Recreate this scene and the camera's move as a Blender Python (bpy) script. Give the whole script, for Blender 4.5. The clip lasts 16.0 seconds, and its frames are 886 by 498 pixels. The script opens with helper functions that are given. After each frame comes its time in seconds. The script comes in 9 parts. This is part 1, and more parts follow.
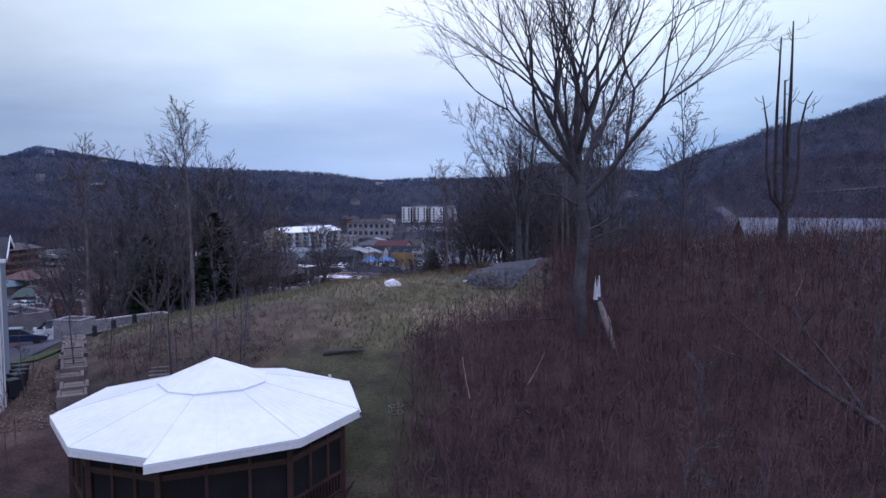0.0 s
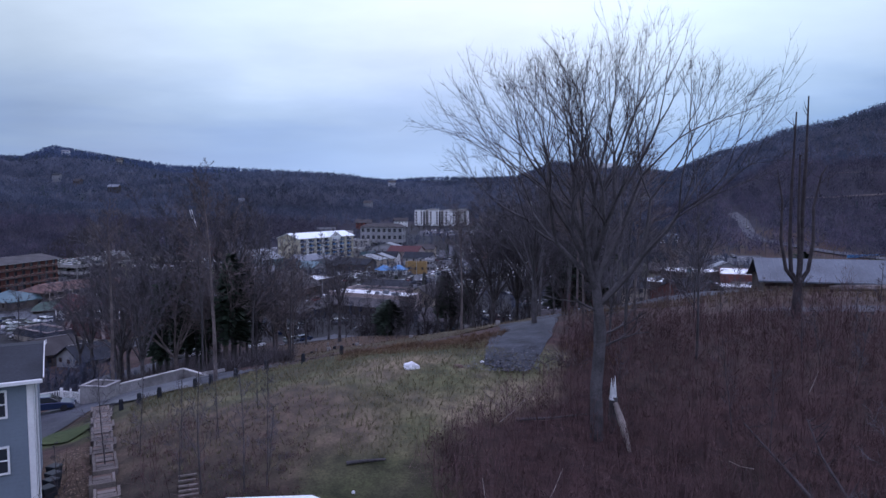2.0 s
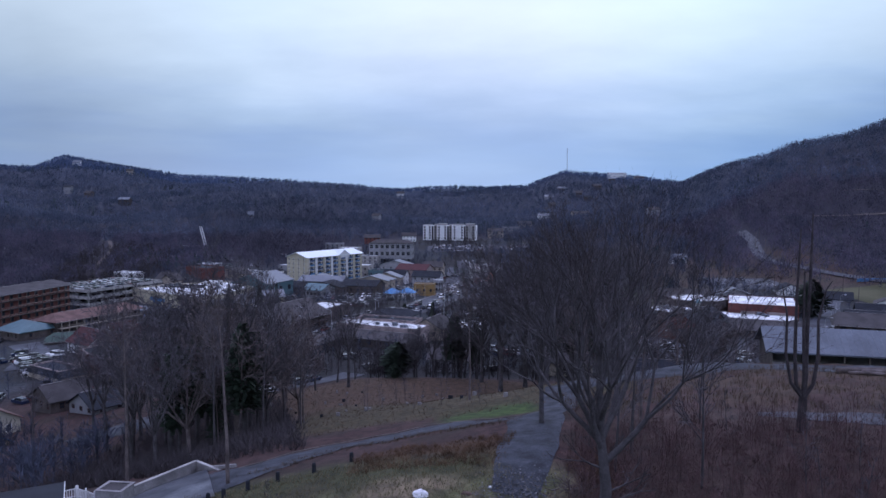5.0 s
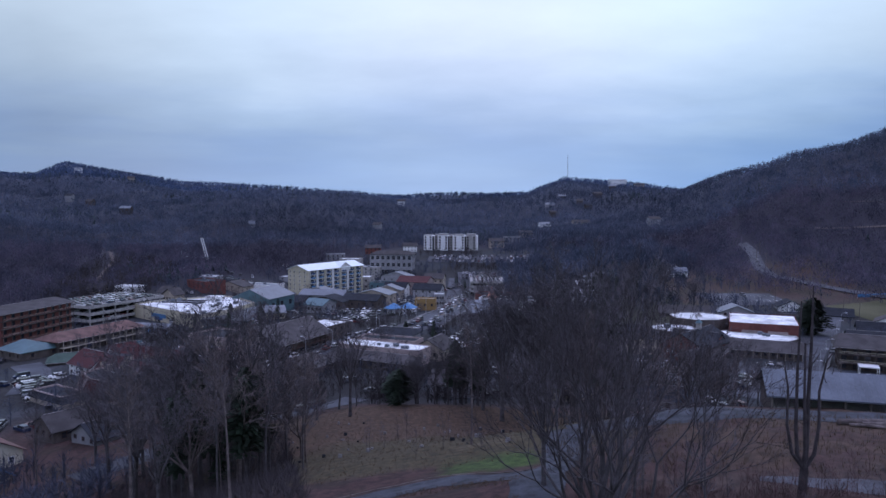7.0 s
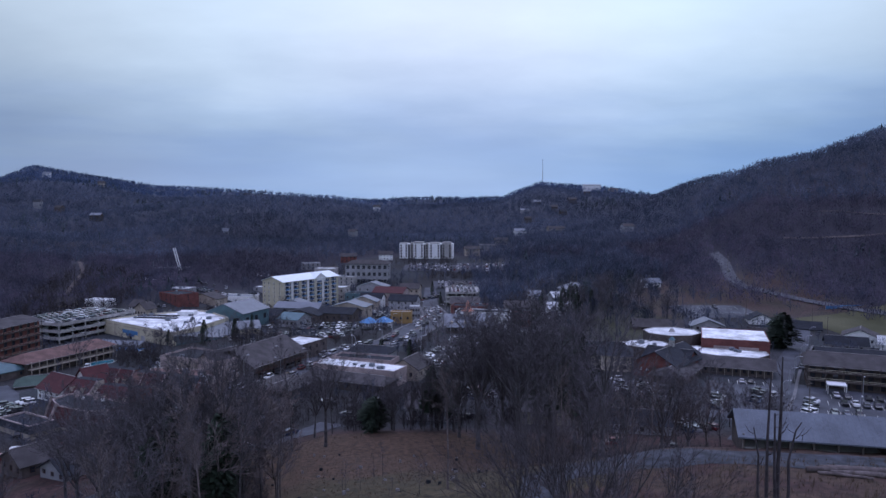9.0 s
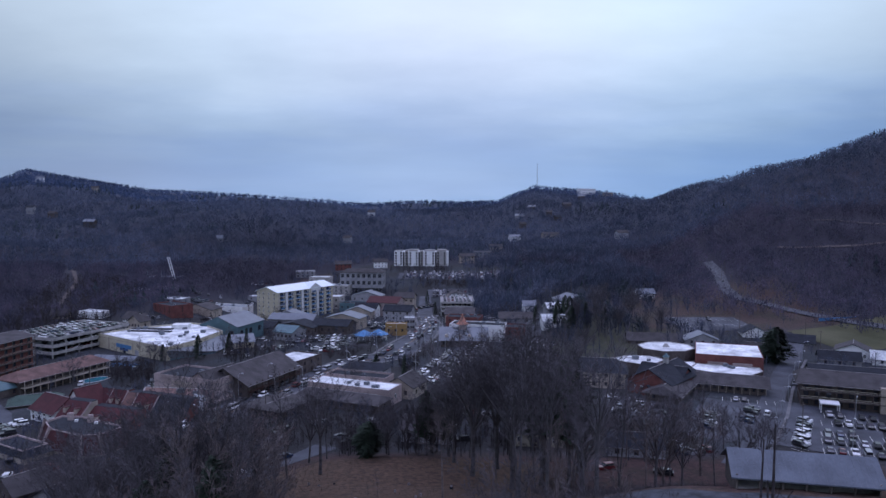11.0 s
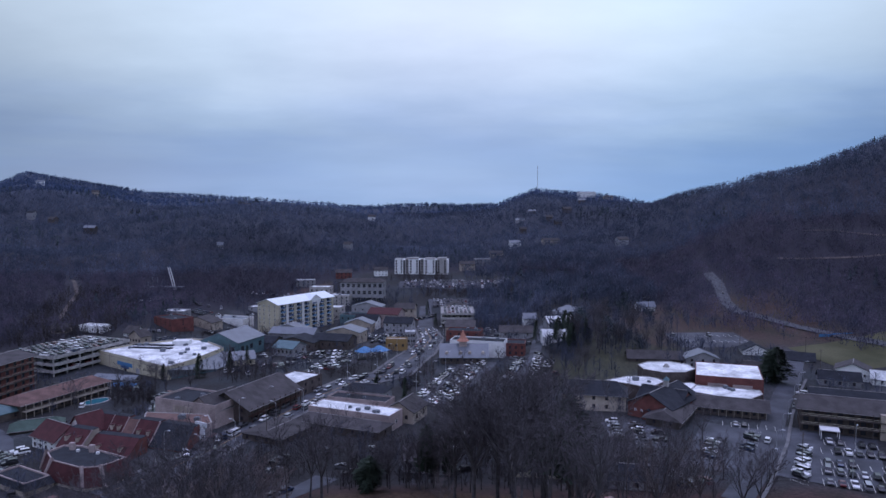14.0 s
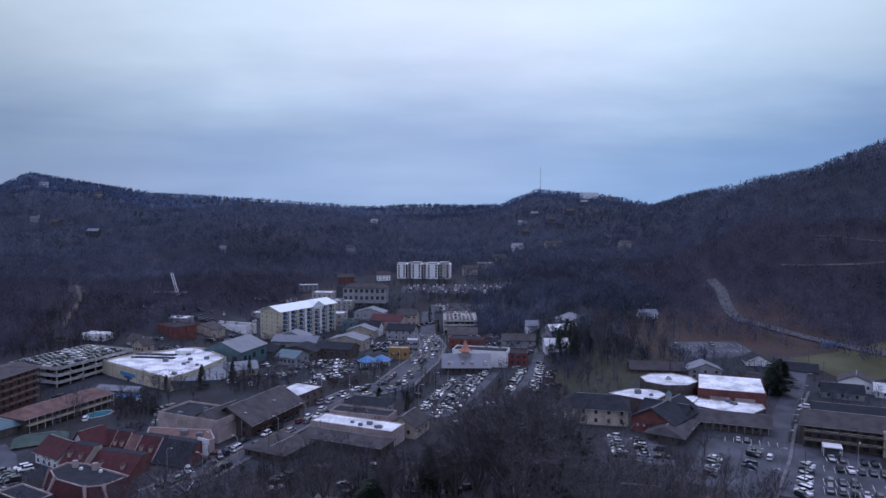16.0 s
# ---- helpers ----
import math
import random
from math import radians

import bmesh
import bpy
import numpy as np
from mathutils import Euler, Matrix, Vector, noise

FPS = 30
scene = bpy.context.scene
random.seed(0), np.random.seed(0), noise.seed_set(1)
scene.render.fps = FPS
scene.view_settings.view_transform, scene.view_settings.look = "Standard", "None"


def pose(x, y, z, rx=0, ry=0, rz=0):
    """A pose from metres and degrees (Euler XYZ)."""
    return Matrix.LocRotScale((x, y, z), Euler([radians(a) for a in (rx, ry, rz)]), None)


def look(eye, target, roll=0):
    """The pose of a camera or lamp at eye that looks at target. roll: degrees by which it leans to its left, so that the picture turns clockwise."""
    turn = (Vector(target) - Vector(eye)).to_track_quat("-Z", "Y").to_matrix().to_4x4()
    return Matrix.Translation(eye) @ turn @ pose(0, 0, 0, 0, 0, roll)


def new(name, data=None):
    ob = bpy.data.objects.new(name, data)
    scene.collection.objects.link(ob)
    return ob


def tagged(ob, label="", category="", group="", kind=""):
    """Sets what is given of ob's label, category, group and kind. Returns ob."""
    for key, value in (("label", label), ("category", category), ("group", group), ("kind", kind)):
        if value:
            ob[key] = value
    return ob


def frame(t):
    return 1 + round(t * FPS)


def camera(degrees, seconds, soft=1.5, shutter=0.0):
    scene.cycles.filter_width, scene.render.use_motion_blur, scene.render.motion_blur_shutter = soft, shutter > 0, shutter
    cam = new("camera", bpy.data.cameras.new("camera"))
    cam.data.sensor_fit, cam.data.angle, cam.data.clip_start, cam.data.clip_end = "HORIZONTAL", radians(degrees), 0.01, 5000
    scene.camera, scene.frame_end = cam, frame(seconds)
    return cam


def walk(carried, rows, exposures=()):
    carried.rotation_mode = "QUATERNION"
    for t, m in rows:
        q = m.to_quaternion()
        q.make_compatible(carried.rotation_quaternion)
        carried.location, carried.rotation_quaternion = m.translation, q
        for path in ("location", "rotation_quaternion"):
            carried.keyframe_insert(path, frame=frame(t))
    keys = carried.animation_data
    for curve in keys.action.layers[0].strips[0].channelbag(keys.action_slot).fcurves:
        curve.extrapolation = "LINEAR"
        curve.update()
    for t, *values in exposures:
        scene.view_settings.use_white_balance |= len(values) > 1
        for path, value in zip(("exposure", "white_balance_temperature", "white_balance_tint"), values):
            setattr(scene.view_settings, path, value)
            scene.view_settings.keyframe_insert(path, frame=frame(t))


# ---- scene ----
cam = camera(64.72, 16.0)
# the drone climbs almost straight up, looking along +y and a little down
PATH = [
    (0.0, pose(0.00, 0.00, 40.00, 85.87, 0.00, -0.00)),
    (0.5, pose(-0.27, -0.12, 41.66, 85.70, 0.00, 0.32)),
    (1.0, pose(-0.42, -0.27, 43.28, 85.57, 0.00, 0.57)),
    (1.5, pose(-0.48, -0.48, 44.83, 85.57, 0.00, 0.76)),
    (2.0, pose(-0.43, -0.49, 46.38, 85.57, 0.00, 0.99)),
    (2.5, pose(-0.46, -0.64, 47.93, 85.62, 0.00, 1.13)),
    (3.0, pose(-0.48, -0.84, 49.45, 85.72, 0.00, 1.25)),
    (3.5, pose(-0.49, -0.80, 51.04, 85.79, 0.00, 1.31)),
    (4.0, pose(-0.44, -0.84, 52.60, 85.83, 0.00, 1.44)),
    (6.5, pose(-0.53, -0.65, 60.09, 86.21, 0.00, 1.80)),
    (7.0, pose(-0.64, -0.81, 61.46, 86.28, 0.00, 1.72)),
    (7.5, pose(-0.69, -0.81, 62.90, 86.34, 0.00, 1.24)),
    (8.0, pose(-0.71, -0.73, 64.40, 86.37, 0.00, 0.63)),
    (8.5, pose(-0.68, -0.58, 65.97, 86.39, 0.00, 0.15)),
    (9.0, pose(-0.63, -0.49, 67.57, 86.41, 0.00, -0.27)),
    (11.5, pose(-0.59, -0.25, 74.76, 86.53, 0.00, -0.70)),
    (12.0, pose(-0.62, -0.22, 76.27, 86.53, 0.00, -0.69)),
    (12.5, pose(-0.66, -0.19, 77.79, 86.49, 0.00, -0.70)),
    (13.0, pose(-0.70, -0.13, 79.26, 86.46, 0.00, -0.71)),
    (13.5, pose(-0.74, -0.06, 80.76, 86.43, 0.00, -0.72)),
    (14.0, pose(-0.73, -0.04, 82.27, 86.40, 0.00, -0.68)),
    (14.5, pose(-0.71, -0.00, 83.76, 86.36, 0.00, -0.64)),
    (15.0, pose(-0.72, 0.10, 85.20, 86.34, 0.00, -0.61)),
    (15.5, pose(-0.66, 0.22, 86.62, 86.31, 0.00, -0.55)),
    (16.0, pose(-0.49, 0.31, 88.00, 86.26, 0.00, -0.45)),
]
walk(cam, PATH, exposures=[(0.0, 0.3, 5980, 13), (3.0, 0.21, 5850, 11.2), (7.0, 0.06, 5830, 10), (16.0, -0.03, 5860, 10.5)])

# ---- world and light: a heavy overcast at dusk ----
world = bpy.data.worlds.new("overcast_sky")
scene.world = world
world.use_nodes = True
wn, wl = world.node_tree.nodes, world.node_tree.links
wn.clear()
out = wn.new("ShaderNodeOutputWorld")
bg = wn.new("ShaderNodeBackground")
sky = wn.new("ShaderNodeTexSky")
sky.sky_type, sky.sun_disc = 'NISHITA', False
sky.sun_elevation, sky.sun_rotation = radians(12), radians(-25)
coord = wn.new("ShaderNodeTexCoord")
sep = wn.new("ShaderNodeSeparateXYZ")
wl.new(coord.outputs["Generated"], sep.inputs[0])


def wmath(op, a, b=None):
    n = wn.new("ShaderNodeMath")
    n.operation = op
    for k, v in enumerate((a, b)):
        if v is None:
            continue
        if isinstance(v, (int, float)):
            n.inputs[k].default_value = v
        else:
            wl.new(v, n.inputs[k])
    return n.outputs[0]


# cloud layers: their tone follows the height above the horizon, torn up by noise
lift = wmath('ADD', wmath('ABSOLUTE', sep.outputs[2]), 0.22)
flat = wn.new("ShaderNodeCombineXYZ")
wl.new(wmath('DIVIDE', sep.outputs[0], lift), flat.inputs[0])
wl.new(wmath('DIVIDE', sep.outputs[1], lift), flat.inputs[1])


def cloud_noise(scale, detail, place):
    n, mp_ = wn.new("ShaderNodeTexNoise"), wn.new("ShaderNodeMapping")
    n.inputs["Scale"].default_value, n.inputs["Detail"].default_value, n.inputs["Roughness"].default_value = scale, detail, 0.55
    mp_.inputs["Scale"].default_value, mp_.inputs["Location"].default_value = (0.8, 1.1, 1), place
    wl.new(flat.outputs[0], mp_.inputs[0])
    wl.new(mp_.outputs[0], n.inputs["Vector"])
    return n.outputs["Fac"]


soft_n, torn_n = cloud_noise(0.9, 2, (0.9, 0.3, 0)), cloud_noise(2.6, 5, (3.1, 0.7, 0))
warp = wmath('MULTIPLY', wmath('SUBTRACT', soft_n, 0.5), 0.14)
warp2 = wmath('MULTIPLY', wmath('SUBTRACT', torn_n, 0.5), 0.035)
ramp = wn.new("ShaderNodeValToRGB")
ramp.color_ramp.interpolation = 'B_SPLINE'
STOPS = ((0.0, (0.39, 0.55, 0.78)), (0.03, (0.46, 0.61, 0.83)), (0.085, (0.35, 0.48, 0.7)), (0.15, (0.52, 0.65, 0.87)), (0.23, (0.80, 0.90, 1.04)), (0.34, (0.86, 1.0, 1.22)), (0.6, (0.95, 0.97, 1.5)), (1.0, (0.99, 0.96, 1.64)))
for k, (pos, rgb) in enumerate(STOPS):
    e = ramp.color_ramp.elements[k] if k < 2 else ramp.color_ramp.elements.new(pos)
    e.position, e.color = pos, (*[c / 2 for c in rgb], 1)
wl.new(wmath('ADD', wmath('ADD', sep.outputs[2], warp), warp2), ramp.inputs[0])
shade = wn.new("ShaderNodeMapRange")
shade.inputs[1].default_value, shade.inputs[2].default_value, shade.inputs[3].default_value, shade.inputs[4].default_value = 0.3, 0.7, 0.96, 1.04
wl.new(torn_n, shade.inputs[0])
deck = wn.new("ShaderNodeMixRGB")
deck.blend_type, deck.inputs[0].default_value = 'MULTIPLY', 1.0
wl.new(ramp.outputs[0], deck.inputs[1])
wl.new(shade.outputs[0], deck.inputs[2])
# the cloud is thickest to both sides of the valley
thick = wmath('MAXIMUM', wmath('SUBTRACT', 1.04, wmath('MULTIPLY', wmath('POWER', wmath('ABSOLUTE', wmath('SUBTRACT', sep.outputs[0], 0.07)), 2.0), 1.0)), 0.7)
thin_ = wn.new("ShaderNodeMixRGB")
thin_.blend_type, thin_.inputs[0].default_value = 'MULTIPLY', 1.0
wl.new(deck.outputs[0], thin_.inputs[1])
wl.new(thick, thin_.inputs[2])
# long low banks darken the sky over both flanks of the valley; the middle of it is whiter


def fade(v, lo, hi):
    n = wn.new("ShaderNodeMapRange")
    n.interpolation_type = 'SMOOTHSTEP'
    n.inputs[1].default_value, n.inputs[2].default_value = lo, hi
    wl.new(v, n.inputs[0])
    return n.outputs[0]


def tinted(fac, a, b):
    n = wn.new("ShaderNodeMixRGB")
    n.inputs[1].default_value, n.inputs[2].default_value = (*a, 1), (*b, 1)
    wl.new(fac, n.inputs[0])
    return n.outputs[0]


streak = wn.new("ShaderNodeTexNoise")
streak.inputs["Scale"].default_value, streak.inputs["Detail"].default_value = 1.0, 4
level = wn.new("ShaderNodeCombineXYZ")
wl.new(wmath('MULTIPLY', sep.outputs[0], 2.6), level.inputs[0])
wl.new(wmath('MULTIPLY', sep.outputs[1], 1.4), level.inputs[1])
wl.new(wmath('MULTIPLY', sep.outputs[2], 17.0), level.inputs[2])
wl.new(level.outputs[0], streak.inputs["Vector"])
aside = wmath('ABSOLUTE', wmath('SUBTRACT', sep.outputs[0], 0.02))
flank = fade(aside, 0.02, 0.4)
bank = fade(wmath('ADD', sep.outputs[2], wmath('MULTIPLY', wmath('SUBTRACT', streak.outputs["Fac"], 0.5), 0.2)), 0.155, 0.05)
bank = wmath('MULTIPLY', bank, wmath('ADD', 0.5, wmath('MULTIPLY', flank, 0.5)))
for colour_ in (tinted(bank, (1.0, 1.03, 1.01), (0.7, 0.8, 0.95)), tinted(flank, (1.08, 0.985, 0.975), (1.02, 1.01, 1.0))):
    n_ = wn.new("ShaderNodeMixRGB")
    n_.blend_type, n_.inputs[0].default_value = 'MULTIPLY', 1.0
    wl.new(thin_.outputs[0], n_.inputs[1])
    wl.new(colour_, n_.inputs[2])
    thin_ = n_
dim = wn.new("ShaderNodeMixRGB")
dim.blend_type, dim.inputs[0].default_value, dim.inputs[2].default_value = 'MULTIPLY', 1.0, (0.05, 0.05, 0.05, 1)
wl.new(sky.outputs[0], dim.inputs[1])
mixed = wn.new("ShaderNodeMixRGB")
mixed.inputs[0].default_value = 0.985
wl.new(dim.outputs[0], mixed.inputs[1])
wl.new(thin_.outputs[0], mixed.inputs[2])
wl.new(mixed.outputs[0], bg.inputs[0])
bg.inputs[1].default_value = 1.8
wl.new(bg.outputs[0], out.inputs[0])

sun = new("sun", bpy.data.lights.new("sun", 'SUN'))
sun.data.energy, sun.data.angle, sun.data.color = 0.4, radians(40), (0.95, 0.96, 1.0)
sun.matrix_world = look((0, 0, 300), (-60, -200, 0))

# ---- materials ----


def mat(name, color, rough=0.85, var=0.25, scale=1.0, fine=12.0, bump=0.25, metal=0.0, second=None, obj=0.0, stretch=None, cover=0.5):
    """Two scales of noise over a base colour, fine relief, and a shift of tone from object to object."""
    m = bpy.data.materials.new(name)
    m.use_nodes = True
    nt, ln = m.node_tree.nodes, m.node_tree.links
    b = nt["Principled BSDF"]
    b.inputs["Roughness"].default_value, b.inputs["Metallic"].default_value = rough, metal
    b.inputs["Specular IOR Level"].default_value = 0.3
    geo = nt.new("ShaderNodeNewGeometry")
    mp = nt.new("ShaderNodeMapping")
    if stretch:
        mp.inputs["Scale"].default_value = stretch
    ln.new(geo.outputs["Position"], mp.inputs[0])
    n1, n2 = nt.new("ShaderNodeTexNoise"), nt.new("ShaderNodeTexNoise")
    n1.inputs["Scale"].default_value, n1.inputs["Detail"].default_value = scale, 5
    n2.inputs["Scale"].default_value, n2.inputs["Detail"].default_value = fine, 3
    ln.new(mp.outputs[0], n1.inputs["Vector"])
    ln.new(mp.outputs[0], n2.inputs["Vector"])
    dark = [c * (1 - var) for c in color]
    light = list(second) if second else [min(1, c * (1 + var)) for c in color]
    r = nt.new("ShaderNodeValToRGB")
    r.color_ramp.elements[0].position, r.color_ramp.elements[1].position = cover - 0.16, cover + 0.16
    r.color_ramp.elements[0].color, r.color_ramp.elements[1].color = (*dark, 1), (*light, 1)
    ln.new(n1.outputs["Fac"], r.inputs[0])
    mr = nt.new("ShaderNodeMapRange")
    mr.inputs[1].default_value, mr.inputs[2].default_value = 0.3, 0.7
    mr.inputs[3].default_value, mr.inputs[4].default_value = 1 - var * 0.7, 1 + var * 0.7
    ln.new(n2.outputs["Fac"], mr.inputs[0])
    mul = nt.new("ShaderNodeMixRGB")
    mul.blend_type, mul.inputs[0].default_value = 'MULTIPLY', 1.0
    ln.new(r.outputs[0], mul.inputs[1])
    ln.new(mr.outputs[0], mul.inputs[2])
    last = mul.outputs[0]
    if obj:
        info = nt.new("ShaderNodeObjectInfo")
        mo = nt.new("ShaderNodeMapRange")
        mo.inputs[3].default_value, mo.inputs[4].default_value = 1 - obj, 1 + obj
        ln.new(info.outputs["Random"], mo.inputs[0])
        mu = nt.new("ShaderNodeMixRGB")
        mu.blend_type, mu.inputs[0].default_value = 'MULTIPLY', 1.0
        ln.new(last, mu.inputs[1])
        ln.new(mo.outputs[0], mu.inputs[2])
        last = mu.outputs[0]
    ln.new(last, b.inputs["Base Color"])
    if bump:
        bp = nt.new("ShaderNodeBump")
        bp.inputs["Strength"].default_value, bp.inputs["Distance"].default_value = bump, 0.05
        ln.new(n2.outputs["Fac"], bp.inputs["Height"])
        ln.new(bp.outputs[0], b.inputs["Normal"])
    return m


def woods_mat(name, a, b, c, patch=0.011, clump=0.0):
    """Bare woods or undergrowth: every stem has a tone of its own between three."""
    m = mat(name, a, 0.95, 0.2, 0.02, 1.0, 0.0)
    nt, ln = m.node_tree.nodes, m.node_tree.links
    geo = nt.new("ShaderNodeNewGeometry")
    r = nt.new("ShaderNodeValToRGB")
    r.color_ramp.elements[0].color, r.color_ramp.elements[1].color = (*a, 1), (*c, 1)
    e = r.color_ramp.elements.new(0.6)
    e.color = (*b, 1)
    ln.new(geo.outputs["Random Per Island"], r.inputs[0])
    big = nt.new("ShaderNodeTexNoise")
    big.inputs["Scale"].default_value = patch
    big.inputs["Detail"].default_value = 5
    ln.new(geo.outputs["Position"], big.inputs["Vector"])
    mr = nt.new("ShaderNodeMapRange")
    mr.inputs[1].default_value, mr.inputs[2].default_value, mr.inputs[3].default_value, mr.inputs[4].default_value = 0.32, 0.68, 0.6, 1.4
    ln.new(big.outputs["Fac"], mr.inputs[0])
    mu = nt.new("ShaderNodeMixRGB")
    mu.blend_type, mu.inputs[0].default_value = 'MULTIPLY', 1.0
    ln.new(r.outputs[0], mu.inputs[1])
    ln.new(mr.outputs[0], mu.inputs[2])
    last = mu.outputs[0]
    if clump:
        # tone and hue drift from crown to crown, painting lit tops and dark gaps
        cn = nt.new("ShaderNodeTexNoise")
        cn.inputs["Scale"].default_value, cn.inputs["Detail"].default_value = clump, 2
        ln.new(geo.outputs["Position"], cn.inputs["Vector"])
        cr_ = nt.new("ShaderNodeValToRGB")
        cr_.color_ramp.elements[0].position, cr_.color_ramp.elements[1].position = 0.36, 0.64
        cr_.color_ramp.elements[0].color, cr_.color_ramp.elements[1].color = (0.55, 0.62, 0.66, 1), (1.45, 1.3, 1.24, 1)
        ln.new(cn.outputs["Fac"], cr_.inputs[0])
        mc = nt.new("ShaderNodeMixRGB")
        mc.blend_type, mc.inputs[0].default_value = 'MULTIPLY', 1.0
        ln.new(last, mc.inputs[1])
        ln.new(cr_.outputs[0], mc.inputs[2])
        last = mc.outputs[0]
    ln.new(last, nt["Principled BSDF"].inputs["Base Color"])
    return m


def glass_mat(name, color, rough=0.08):
    m = bpy.data.materials.new(name)
    m.use_nodes = True
    b = m.node_tree.nodes["Principled BSDF"]
    b.inputs["Base Color"].default_value = (*color, 1)
    b.inputs["Roughness"].default_value = rough
    b.inputs["Specular IOR Level"].default_value = 0.6
    return m


def car_paint(name, color, metal=0.2):
    m = mat(name, color, 0.28, 0.08, 0.7, 6, 0.0, metal)
    m.node_tree.nodes["Principled BSDF"].inputs["Coat Weight"].default_value = 0.5
    return m


def ground_mat():
    """The kind of surface and the hills' haze tint come with the mesh; grain, blotches and relief are added here."""
    m = mat("ground", (0.9, 0.9, 0.9), 0.95, 0.45, 0.9, 7, 0.6, second=(1.2, 1.15, 1.1))
    nt, ln = m.node_tree.nodes, m.node_tree.links
    at_ = nt.new("ShaderNodeAttribute")
    at_.attribute_name = "kind"
    mu = nt.new("ShaderNodeMixRGB")
    mu.blend_type, mu.inputs[0].default_value = 'MULTIPLY', 1.0
    b = nt["Principled BSDF"]
    was = b.inputs["Base Color"].links[0].from_socket
    ln.new(was, mu.inputs[1])
    ln.new(at_.outputs["Color"], mu.inputs[2])
    ln.new(mu.outputs[0], b.inputs["Base Color"])
    return m


